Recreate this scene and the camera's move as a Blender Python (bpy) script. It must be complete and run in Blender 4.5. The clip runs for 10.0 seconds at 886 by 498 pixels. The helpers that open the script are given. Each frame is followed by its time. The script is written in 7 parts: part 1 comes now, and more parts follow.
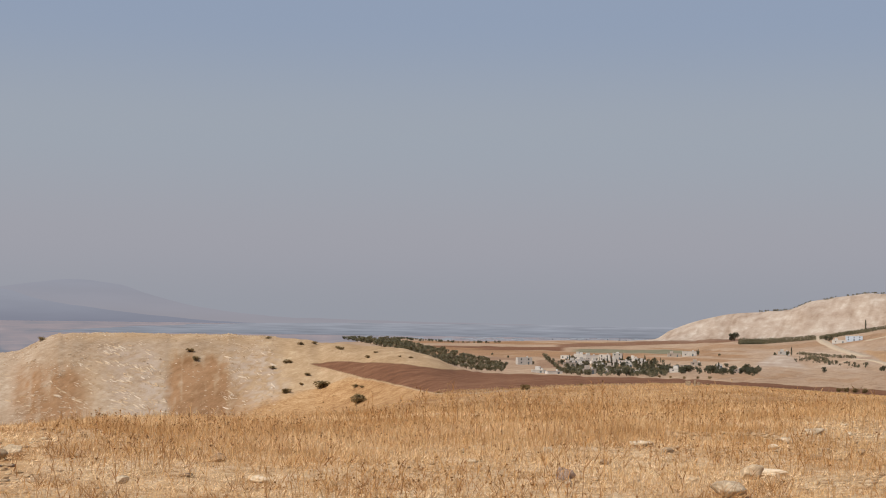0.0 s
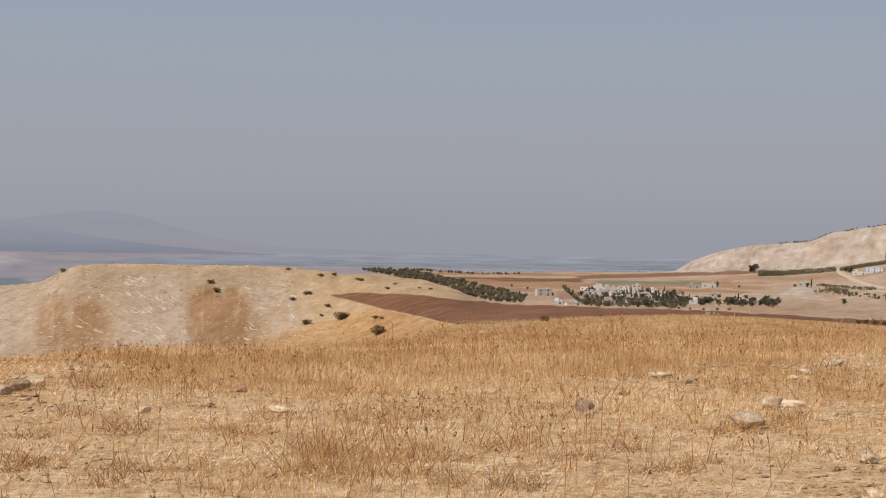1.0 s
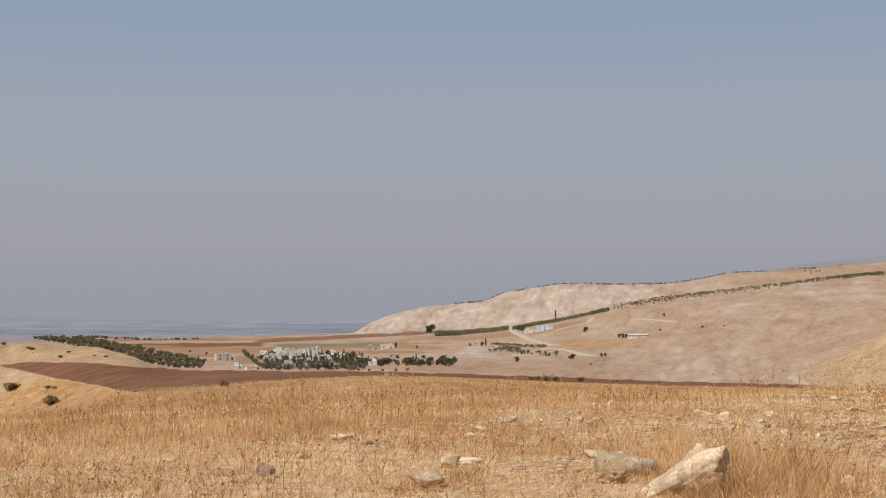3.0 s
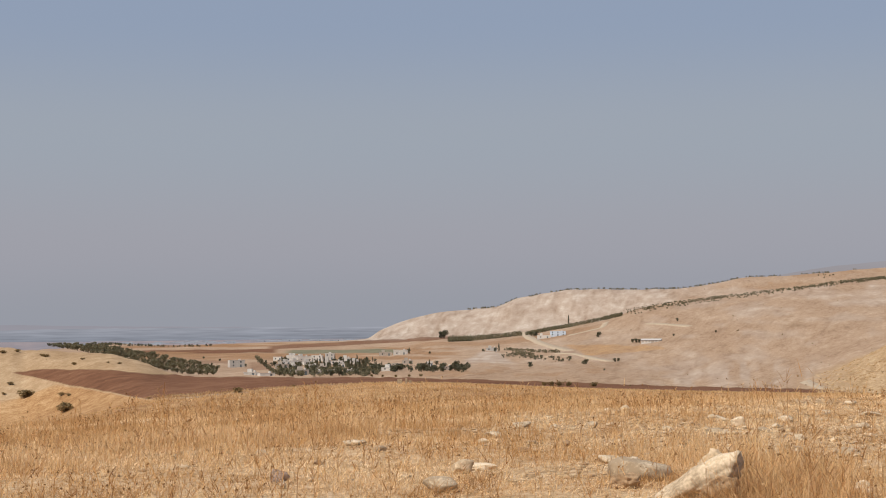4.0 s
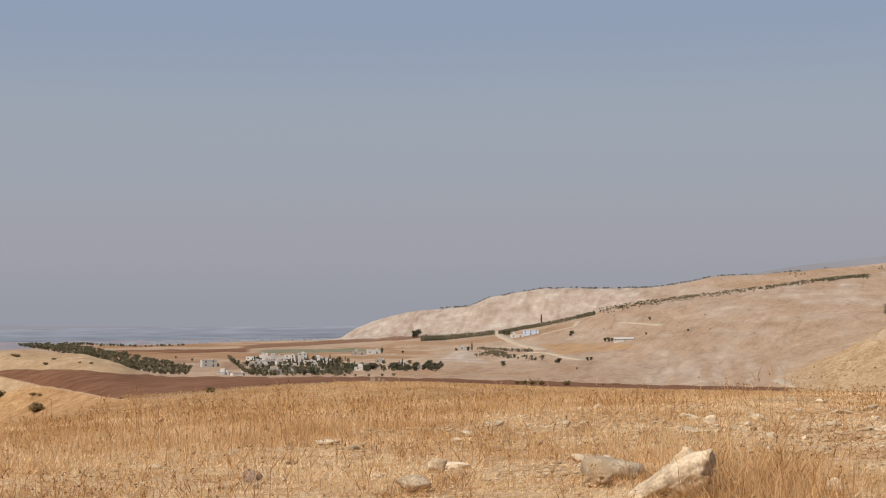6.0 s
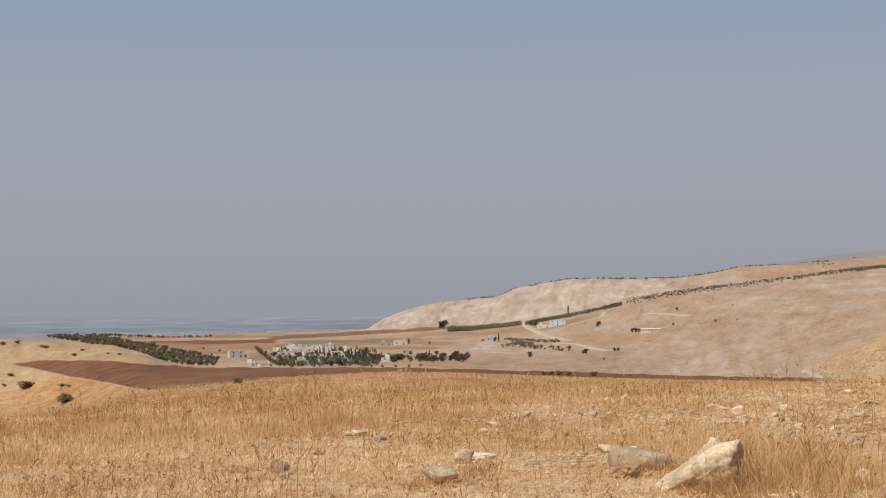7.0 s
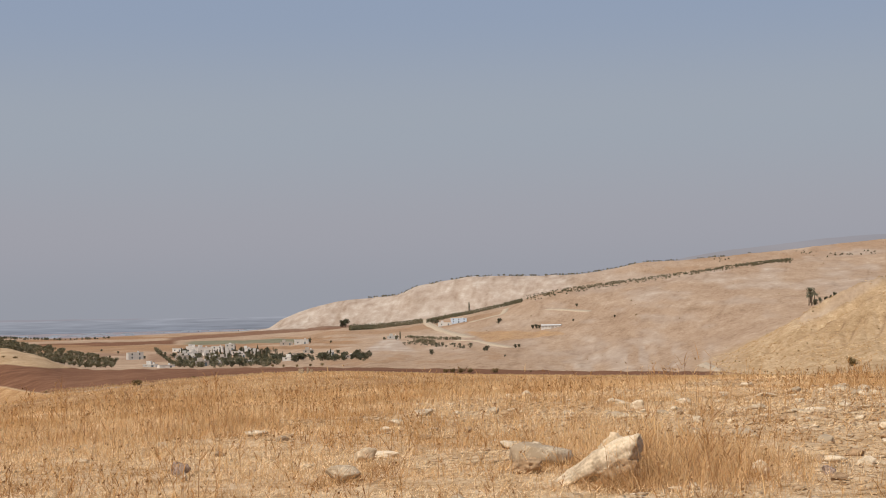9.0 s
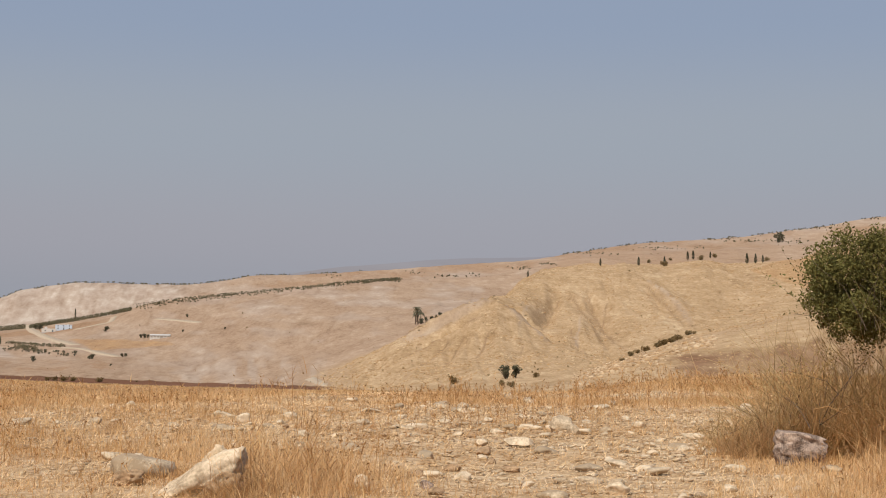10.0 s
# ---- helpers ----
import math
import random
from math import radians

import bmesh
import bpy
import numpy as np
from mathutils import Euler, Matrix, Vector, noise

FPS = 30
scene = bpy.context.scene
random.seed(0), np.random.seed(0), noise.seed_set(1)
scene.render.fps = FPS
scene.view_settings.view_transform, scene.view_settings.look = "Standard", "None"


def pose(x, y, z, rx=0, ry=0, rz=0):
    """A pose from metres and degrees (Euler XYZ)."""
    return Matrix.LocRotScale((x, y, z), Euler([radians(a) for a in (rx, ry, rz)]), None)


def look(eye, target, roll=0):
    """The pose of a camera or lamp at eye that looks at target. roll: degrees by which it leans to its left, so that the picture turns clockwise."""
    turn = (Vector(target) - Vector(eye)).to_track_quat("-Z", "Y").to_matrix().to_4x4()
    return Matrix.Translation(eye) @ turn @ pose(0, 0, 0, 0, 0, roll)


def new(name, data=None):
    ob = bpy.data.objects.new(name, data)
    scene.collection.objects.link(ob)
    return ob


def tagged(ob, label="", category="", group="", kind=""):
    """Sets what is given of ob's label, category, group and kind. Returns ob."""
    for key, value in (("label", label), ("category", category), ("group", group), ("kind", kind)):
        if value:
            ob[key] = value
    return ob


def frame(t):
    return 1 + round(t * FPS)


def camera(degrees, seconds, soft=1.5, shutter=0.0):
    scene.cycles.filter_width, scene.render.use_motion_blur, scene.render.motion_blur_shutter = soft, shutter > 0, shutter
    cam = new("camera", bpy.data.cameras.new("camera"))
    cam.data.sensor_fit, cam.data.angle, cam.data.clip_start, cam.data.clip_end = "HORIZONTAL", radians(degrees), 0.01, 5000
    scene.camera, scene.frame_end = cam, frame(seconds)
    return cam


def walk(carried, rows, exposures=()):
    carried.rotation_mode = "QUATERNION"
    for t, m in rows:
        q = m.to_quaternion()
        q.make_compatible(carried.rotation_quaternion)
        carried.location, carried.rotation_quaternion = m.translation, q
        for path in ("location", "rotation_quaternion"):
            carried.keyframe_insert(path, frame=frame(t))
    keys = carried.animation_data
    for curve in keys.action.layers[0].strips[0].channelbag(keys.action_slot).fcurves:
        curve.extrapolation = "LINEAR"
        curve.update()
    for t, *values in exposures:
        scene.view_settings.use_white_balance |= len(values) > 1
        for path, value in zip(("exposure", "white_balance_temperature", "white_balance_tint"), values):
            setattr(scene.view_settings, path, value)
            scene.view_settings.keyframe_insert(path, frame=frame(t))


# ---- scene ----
# ---------------------------------------------------------------- camera
EYE = 1.6  # eye above the ground underfoot
cam = camera(32.38, 10.0, soft=1.0)
# seconds, bearing (clockwise from +y), pitch, lean of the picture, all in degrees
TURNS = [
    (0.0, 0.00, 2.65, -0.80),
    (0.2, 2.05, 2.68, -0.75),
    (0.5, 3.06, 2.59, -0.62),
    (0.8, 2.64, 0.74, -0.73),
    (1.0, -0.70, 0.07, -0.81),
    (1.2, -5.40, 0.07, -0.78),
    (1.5, -7.47, -0.10, -0.69),
    (1.8, -7.02, -0.03, -0.74),
    (2.0, -3.66, -0.01, -0.84),
    (2.2, 1.99, 0.01, -0.63),
    (2.5, 7.99, 0.19, -0.26),
    (2.7, 10.58, 0.93, -0.02),
    (3.0, 11.30, 2.51, 0.22),
    (3.2, 11.09, 2.56, 0.41),
    (4.3, 10.80, 2.76, 0.42),
    (4.5, 11.03, 2.70, 0.33),
    (4.7, 12.20, 2.71, 0.26),
    (5.0, 12.51, 2.79, 0.27),
    (5.5, 12.24, 2.82, 0.38),
    (5.7, 12.17, 2.80, 0.45),
    (6.8, 10.77, 2.35, 0.58),
    (7.0, 10.84, 2.35, 0.61),
    (7.5, 10.43, 2.35, 0.47),
    (7.7, 9.58, 2.31, 0.55),
    (8.0, 8.61, 2.27, 0.75),
    (8.5, 8.73, 2.25, 1.02),
    (8.7, 9.88, 2.19, 1.11),
    (9.0, 14.57, 2.22, 1.28),
    (9.2, 17.68, 2.29, 1.36),
    (9.5, 22.02, 2.69, 0.94),
    (9.7, 24.30, 2.71, 0.43),
    (10.0, 29.00, 2.64, -0.79),
]


def aimed(bearing, pitch, lean):
    b, p = radians(bearing), radians(pitch)
    way = Vector((math.sin(b) * math.cos(p), math.cos(b) * math.cos(p), math.sin(p)))
    return look((0, 0, EYE), Vector((0, 0, EYE)) + 100 * way, -lean)


walk(cam, [(t, aimed(b, p, r)) for t, b, p, r in TURNS])

# ---------------------------------------------------------------- sky and sun
SUN_ELEVATION, SUN_BEARING = 55.0, -123.0  # the sun stands high, behind and to the left

world = bpy.data.worlds.new("hazy_sky")
scene.world = world
world.use_nodes = True


def build_world():
    nt = world.node_tree
    nt.nodes.clear()
    out = nt.nodes.new("ShaderNodeOutputWorld")
    add = nt.nodes.new("ShaderNodeAddShader")
    sky = nt.nodes.new("ShaderNodeTexSky")
    sky.sky_type, sky.sun_disc = "NISHITA", False
    sky.sun_elevation, sky.sun_rotation = radians(SUN_ELEVATION), radians(SUN_BEARING)
    sky.dust_density, sky.air_density = 4.0, 1.2
    bg_sky = nt.nodes.new("ShaderNodeBackground")
    bg_sky.inputs["Strength"].default_value = 0.012
    nt.links.new(sky.outputs["Color"], bg_sky.inputs["Color"])
    # dusty summer haze: grey-mauve at the horizon, bluer with height
    co = nt.nodes.new("ShaderNodeTexCoord")
    sep = nt.nodes.new("ShaderNodeSeparateXYZ")
    nt.links.new(co.outputs["Generated"], sep.inputs[0])
    ramp = nt.nodes.new("ShaderNodeValToRGB")
    ramp.color_ramp.interpolation = "EASE"
    el = ramp.color_ramp.elements
    el[0].position, el[0].color = 0.0, (0.325, 0.34, 0.39, 1)
    el[1].position, el[1].color = 1.0, (0.12, 0.20, 0.38, 1)
    for pos, col in ((0.05, (0.348, 0.352, 0.405)), (0.12, (0.328, 0.362, 0.425)), (0.20, (0.272, 0.33, 0.445)), (0.40, (0.19, 0.26, 0.42))):
        e = el.new(pos)
        e.color = (*col, 1)
    nt.links.new(sep.outputs["Z"], ramp.inputs["Fac"])
    bg = nt.nodes.new("ShaderNodeBackground")
    bg.inputs["Strength"].default_value = 0.93
    nt.links.new(ramp.outputs["Color"], bg.inputs["Color"])
    nt.links.new(bg.outputs[0], add.inputs[0])
    nt.links.new(bg_sky.outputs[0], add.inputs[1])
    nt.links.new(add.outputs[0], out.inputs["Surface"])


build_world()
sun_data = bpy.data.lights.new("sun", "SUN")
sun_data.energy, sun_data.angle, sun_data.color = 4.0, radians(0.5), (1.0, 0.95, 0.87)
sun = new("sun", sun_data)
_b, _e = radians(SUN_BEARING), radians(SUN_ELEVATION)
sun.matrix_world = look((math.sin(_b) * math.cos(_e) * 50, math.cos(_b) * math.cos(_e) * 50, math.sin(_e) * 50), (0, 0, 0))

# ---------------------------------------------------------------- lie of the land
# Each landform is a line round the viewpoint: bearing and height angle seen from the eye, at its distance.
def table(*pairs):
    return np.array(pairs[0::2], float), np.array(pairs[1::2], float)


FIELD_EDGE = table(-45, 20, -17, 20, -12, 22, -8, 24, -4, 27, 0, 30, 8, 33, 20, 32, 28, 32, 32, 33, 36, 40, 42, 50, 60, 55)
LAND = [
    (120, table(-45, -5.2, -24, -5.1, -17, -5.0, -14, -4.7, -9, -4.5, -6, -4.0, -3, -3.5, -1, -3.1, 1.3, -2.9, 5, -2.7, 10, -2.55, 15, -2.65,
                22, -2.8, 27, -2.85, 31, -2.7, 34, -2.4, 36, -1.9, 40, -1.6, 46, -1.2, 60, -1.0)),
    (table(-45, 225, -5, 225, 0, 190, 60, 190),
     table(-45, -5, -24, -4.4, -20, -4.4, -14, -4.1, -8, -4.0, -6, -3.7, -3.5, -3.3, -1.5, -3.0, 0.3, -2.55, 3.4, -2.38, 7, -2.28, 9, -2.23, 12, -2.32, 15, -2.46,
           20, -2.62, 24, -2.7, 28, -2.72, 31, -2.4, 34, -2.1, 35.5, -1.47, 37.4, -0.71, 39.8, -0.15, 41.9, 0.39, 46, 1.2, 60, 1.5)),
    (270, table(-45, -4.3, -30, -4.0, -23.6, -3.12, -21.5, -2.1, -19.7, -1.97, -17.6, -1.56, -15.5, -1.33, -14.5, -0.84, -13.5, -0.66, -8, -0.66,
                -6, -0.76, -4, -0.95, -1.8, -1.07, -0.4, -1.36, 1.1, -1.93, 3.4, -2.0, 8.6, -2.07, 11, -2.15, 15, -2.27, 20, -2.45, 24, -2.55, 26, -2.6,
                28, -1.9, 31, -1.3, 34, -1.2, 35.5, -1.4, 37.4, -0.8, 39.8, -0.3, 41.9, 0.2, 46, 1.0, 60, 1.3)),
    (340, table(-45, -5, -24, -4.2, -15, -2.4, -8, -1.6, -3, -1.7, 0, -2.2, 10, -2.4, 20, -2.75, 23, -2.6, 24.04, -2.25, 25.3, -1.79, 27.3, -0.79, 29.4, 0.19,
                30.6, 0.70, 31.07, 0.84, 31.7, 0.7, 32.67, 0.34, 33.4, 0.1, 35, 0.1, 37.4, 0.2, 40, 0.4, 43, 0.8, 60, 1.3)),
    (470, table(-45, -6, -24, -5.2, -15, -3.6, -8, -2.6, 0, -2.4, 10, -2.6, 20, -3.0, 23, -2.9, 25.3, -2.3, 28, -0.9, 29.4, 0.0, 30.6, 0.6, 31.3, 0.85, 32.1, 1.62,
                33, 1.97, 34.85, 2.15, 37, 2.12, 38.5, 2.25, 40, 2.2, 42, 2.15, 46, 2.3, 60, 2.5)),
    (800, table(-45, -4, -12, -3.9, -7, -2.0, -5, -1.3, -3.6, -0.9, -2, -1.0, -1, -1.2, 0, -1.55, 1, -1.78, 2.4, -1.95, 5, -2.0, 9, -2.08, 11, -2.0, 14, -2.05,
                17, -2.2, 20, -2.3, 22, -2.1, 24, -1.6, 26, -0.9, 28, -0.35, 29, -0.1, 33, 0.3, 38, 1.9, 40, 2.0, 42, 2.2, 43, 2.67, 45, 3.05, 60, 3.3)),
    (1250, table(-45, -2.55, -8, -2.5, -3.6, -1.3, -1, -1.25, 0, -1.3, 3.1, -1.5, 6.5, -1.42, 9, -1.33, 12.5, -1.2, 14, -1.25, 16, -1.1, 18.5, -0.82, 20, -0.5,
                 22, 0.0, 25, 0.45, 28, 0.65, 33, 0.9, 40, 1.9, 60, 2.2)),
    (1750, table(-45, -1.85, -6, -1.8, -3, -1.1, -1, -0.95, 1, -1.0, 5, -0.98, 8.4, -0.96, 10.6, -0.66, 12, -0.7, 13.8, -0.5, 15.4, -0.25, 16.8, 0, 18, 0.35,
                 19.1, 0.6, 21.2, 0.8, 23.3, 1.03, 25.4, 1.28, 27, 1.45, 28, 1.5, 31, 1.7, 34, 2.3, 37, 2.55, 40, 2.7, 46, 3.1, 60, 3.5)),
    (2150, table(-45, -1.5, -5, -1.35, -3, -1.0, -1, -0.85, 1, -0.9, 4.4, -0.82, 7.88, -0.68, 10.6, -0.64, 13.8, -0.4, 17, 0.06, 18.7, 0.55, 19.5, 0.68, 21.2, 0.88, 23.3, 1.12,
                 25.4, 1.36, 28, 1.6, 31, 1.82, 34, 2.42, 37, 2.7, 40, 2.85, 46, 3.4, 60, 3.8)),
    (2400, table(-45, -1.35, -5, -1.2, -3, -0.9, -1.5, -0.72, -1, -0.76, 1, -0.84, 4.4, -0.74, 7.88, -0.64, 8.5, -0.28, 9.4, 0.06, 11, 0.4, 12.75, 0.54, 13.6, 0.86,
                 15.5, 1.13, 17, 1.16, 19.1, 1.16, 20.4, 1.25, 22.3, 1.55, 23.7, 1.6, 25.4, 1.71, 28.4, 1.97, 30.8, 2.16, 32, 2.24, 34.8, 2.68, 37.8, 3.02,
                 39.8, 3.16, 43, 3.56, 45, 3.9, 60, 4.4)),
    (3300, table(-45, -0.68, 6.5, -0.62, 9, -0.6, 13, 0.2, 20, 0.7, 35, 1.6, 60, 2.6)),
    (4900, table(-45, -0.25, 8, -0.22, 14, -0.2, 25, 0.0, 60, 0.5)),
]
GULLIES = []  # short stretches of plan: bearing and distance of both ends, depth, width


def smooth_interp(x, table_):
    """A smooth monotone curve through the pairs."""
    xs, ys = table_
    h, d = np.diff(xs), np.diff(ys) / np.diff(xs)
    m = np.zeros_like(ys)
    w1, w2 = 2 * h[1:] + h[:-1], h[1:] + 2 * h[:-1]
    same = d[:-1] * d[1:] > 0
    with np.errstate(divide="ignore", invalid="ignore"):
        m[1:-1] = np.where(same, (w1 + w2) / (w1 / d[:-1] + w2 / d[1:]), 0)
    x = np.clip(x, xs[0], xs[-1])
    i = np.clip(np.searchsorted(xs, x, side="right") - 1, 0, len(xs) - 2)
    t = (x - xs[i]) / h[i]
    return (ys[i] * (1 + 2 * t) * (1 - t) ** 2 + m[i] * h[i] * t * (1 - t) ** 2 + ys[i + 1] * t * t * (3 - 2 * t) + m[i + 1] * h[i] * t * t * (t - 1))


def fold(a):
    """Bearings behind the viewer repeat those at the rim of the view."""
    a = (np.asarray(a, float) + 180) % 360 - 180
    return np.where(a > 58, 58 - (a - 58) * 0.1, np.where(a < -43, -43 + (-43 - a) * 0.1, a))


_rng = np.random.RandomState(7)
_LAT = _rng.rand(256, 256)


def value_noise(x, y):
    xi, yi = np.floor(x).astype(int), np.floor(y).astype(int)
    fx, fy = x - xi, y - yi
    fx, fy = fx * fx * (3 - 2 * fx), fy * fy * (3 - 2 * fy)
    g = lambda i, j: _LAT[i % 256, j % 256]
    return (g(xi, yi) * (1 - fx) * (1 - fy) + g(xi + 1, yi) * fx * (1 - fy) + g(xi, yi + 1) * (1 - fx) * fy + g(xi + 1, yi + 1) * fx * fy)


def fbm(x, y, octaves=4):
    s, amp, tot = 0, 1.0, 0
    for k in range(octaves):
        s = s + amp * value_noise(x * 2 ** k + 17.3 * k, y * 2 ** k + 5.1 * k)
        tot += amp
        amp *= 0.5
    return s / tot


def between(x, lo, hi, soft):
    return np.clip((x - lo) / soft + 0.5, 0, 1) * np.clip((hi - x) / soft + 0.5, 0, 1)


def along(line, x, y):
    """Distance of places from a straight stretch of the plan, and how far along it they lie."""
    a0, r0, a1, r1 = line[:4]
    p, q = (np.array((rr * math.sin(radians(aa)), rr * math.cos(radians(aa)))) for aa, rr in ((a0, r0), (a1, r1)))
    f = np.clip(((x - p[0]) * (q - p)[0] + (y - p[1]) * (q - p)[1]) / ((q - p) @ (q - p)), 0, 1)
    return np.hypot(x - p[0] - f * (q - p)[0], y - p[1] - f * (q - p)[1]), f


def washed(a, r, x, y):
    """Depth of the washed-out gullies on the round hill; negative along its sharp spurs."""
    out = np.zeros_like(x)
    on = np.where((a > 26) & (a < 40) & (r > 190) & (r < 480))[0] if x.ndim == 1 else None
    if on is None or not len(on) or not GULLIES:
        return out
    low, high = np.zeros(len(on)), np.zeros(len(on))
    for line in GULLIES:
        away, _ = along(line, x[on], y[on])
        cut = line[4] * np.exp(-(away / line[5]) ** 2)
        low, high = np.maximum(low, cut), np.minimum(high, cut)
    out[on] = low + high
    return out


def knots(a):
    """Distances and heights of the land along each bearing."""
    a = fold(a)
    rc = smooth_interp(a, FIELD_EDGE)
    edge_drop = EYE / rc
    sag = 0.24 * np.clip((a + 12) / 9, 0, 1) - 0.14 * np.clip((a - 8) / 6, 0, 1)
    rs, zs = [0 * a, 0.55 * rc, rc, 2.3 * rc], [0 * a, 0 * a, -sag, EYE - 2.3 * rc * (edge_drop + sag / rc) - 0.9]
    for r, tab in LAND:
        r = smooth_interp(a, r) if isinstance(r, tuple) else 0 * a + r
        rs.append(r)
        zs.append(EYE + r * np.tan(np.radians(smooth_interp(a, tab))))
    return np.array(rs), np.array(zs)


def height_polar(a, r, detail=True):
    a, r = np.broadcast_arrays(np.asarray(a, float), np.asarray(r, float))
    shape = a.shape
    a, r = a.ravel(), r.ravel()
    rs, zs = knots(a)
    u, us = np.log(r + 12), np.log(rs + 12)
    n = len(us)
    h = np.diff(us, axis=0)
    d = np.diff(zs, axis=0) / h
    m = np.zeros_like(zs)
    w1, w2 = 2 * h[1:] + h[:-1], h[1:] + 2 * h[:-1]
    with np.errstate(divide="ignore", invalid="ignore"):
        m[1:-1] = np.where(d[:-1] * d[1:] > 0, (w1 + w2) / (w1 / d[:-1] + w2 / d[1:]), 0)
    k = np.clip((u[None] >= us).sum(0) - 1, 0, n - 2)
    j = np.arange(len(a))
    t = np.clip((u - us[k, j]) / h[k, j], 0, 1)
    z = (zs[k, j] * (1 + 2 * t) * (1 - t) ** 2 + m[k, j] * h[k, j] * t * (1 - t) ** 2
         + zs[k + 1, j] * t * t * (3 - 2 * t) + m[k + 1, j] * h[k, j] * t * t * (t - 1))
    if not detail:
        return z.reshape(shape)
    x, y = r * np.sin(np.radians(a)), r * np.cos(np.radians(a))
    # gullies and swells on the hills, clods underfoot
    far = np.clip((r - 60) / 120, 0, 1) * np.clip((3400 - r) / 900, 0, 1)
    af = fold(a)
    gully = np.abs(fbm(af * 0.5 + 40, r / 420 + 40, 4) - 0.5) - 0.12
    z = z + far * (gully * np.clip(r * 0.006, 0, 7.5) * np.clip((r - 230) / 120, 0.15, 1) * np.clip((fold(a) - 6) / 6, 0.3, 1)
                   + (fbm(af * 2.4 + 4, r / 150 + 8, 3) - 0.5) * np.clip(r * 0.0016, 0, 1.1))
    z = z - washed(fold(a), r, x, y)
    # ribs and rills that run down the round hill
    rib = between(fold(a), 25, 40, 2) * between(r, 205, 470, 40)
    z = z - rib * 0.9 * (0.5 - np.abs(fbm(a * 1.5 + r * 0.016 + 3, r / 75 + 1, 3) - 0.5) * 2.2)
    # rilled face of the long chalk ridge
    face = between(fold(a), 8, 19, 1.5) * between(r, 2120, 2390, 40)
    z = z - face * 16 * (0.5 - np.abs(fbm(x / 48 + 3, y / 160 + 9, 3) - 0.5)) + face * 6.5
    near = np.clip((70 - r) / 30, 0, 1)
    z = z + near * ((fbm(x / 2.5 + 9, y / 2.5 + 3, 4) - 0.5) * 0.10 + (fbm(x / 9 + 70, y / 9 + 31, 2) - 0.5) * 0.16)
    return z.reshape(shape)


def height(x, y):
    return height_polar(np.degrees(np.arctan2(x, y)), np.hypot(x, y))


def spot(a, r):
    """The place on the ground at a bearing and a distance."""
    return Vector((r * math.sin(radians(a)), r * math.cos(radians(a)), float(height_polar(a, r))))


def sight(a, e, r_from=3.0, r_to=4000.0):
    """Where the line of sight at a bearing and height angle meets the ground, looking past what is nearer than r_from."""
    r = np.exp(np.linspace(math.log(r_from), math.log(r_to), 3000))
    gap = height_polar(np.full_like(r, a), r) - (EYE + r * math.tan(radians(e)))
    hit = np.where(gap >= 0)[0]
    i = hit[0] if len(hit) else int(np.argmax(gap / r))
    return spot(a, float(r[i])), float(r[i])


# washed-out lines and sharp spurs of the round hill: bearing and height angle from top to foot, depth (spurs minus), width
HILL_LINES = ((31.2, 0.72, 33.3, -0.77, 2.3, 1.2), (33.34, 0.94, 32.62, -0.25, 1.9, 1.1), (34.35, 1.2, 35.5, -0.74, 2.0, 1.5), (33.7, 1.05, 34.7, 0.1, 1.2, 1.3), (35.2, 0.75, 34.9, -0.1, 1.0, 1.1), (36.62, 1.48, 38.35, -0.02, -1.6, 1.6),
              (36.45, 1.38, 38.1, -0.1, 1.0, 1.0), (30.2, 0.15, 28.1, -1.05, 1.4, 1.2), (30.9, -0.3, 30.2, -1.4, 1.0, 1.2), (31.1, 0.78, 27.4, -0.92, -1.9, 1.3), (31.1, 0.78, 33.0, -0.7, -1.5, 1.4),
              (29.3, -0.6, 28.2, -1.7, 1.0, 1.2), (29.9, -0.5, 29.0, -1.8, 0.9, 1.0), (32.0, -0.9, 31.7, -1.7, 0.8, 1.0), (33.8, -0.3, 34.3, -1.1, 0.9, 1.0), (28.3, -0.95, 26.9, -1.75, 0.8, 1.0),
              (27.2, -1.3, 26.3, -1.95, 0.8, 0.9), (34.2, 0.2, 34.0, -0.8, -0.9, 1.2), (32.2, 0.6, 31.9, -0.3, -0.7, 1.2))


def cut_gullies():
    found = []
    for a0, e0, a1, e1, depth, width in HILL_LINES:
        pts = [sight(a0 + (a1 - a0) * f, e0 + (e1 - e0) * f, 215)[1] for f in np.linspace(0, 1, 8)]
        for k in range(7):
            f, g = k / 7, (k + 1) / 7
            taper = 1.15 * (0.35, 0.75, 1, 1, 1, 0.8, 0.45)[k]
            found.append((a0 + (a1 - a0) * f, pts[k], a0 + (a1 - a0) * g, pts[k + 1], depth * taper, 1.7 * width))
    GULLIES.extend(found)


cut_gullies()


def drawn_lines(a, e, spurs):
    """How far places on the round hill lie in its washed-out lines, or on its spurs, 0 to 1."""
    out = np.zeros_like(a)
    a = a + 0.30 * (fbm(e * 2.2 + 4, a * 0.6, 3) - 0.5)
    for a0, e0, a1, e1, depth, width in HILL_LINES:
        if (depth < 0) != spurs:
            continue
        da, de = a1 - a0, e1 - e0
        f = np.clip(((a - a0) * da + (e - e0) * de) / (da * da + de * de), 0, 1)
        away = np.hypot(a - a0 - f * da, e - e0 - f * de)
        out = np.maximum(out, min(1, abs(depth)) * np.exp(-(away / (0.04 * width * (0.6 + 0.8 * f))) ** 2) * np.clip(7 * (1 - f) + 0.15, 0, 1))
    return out


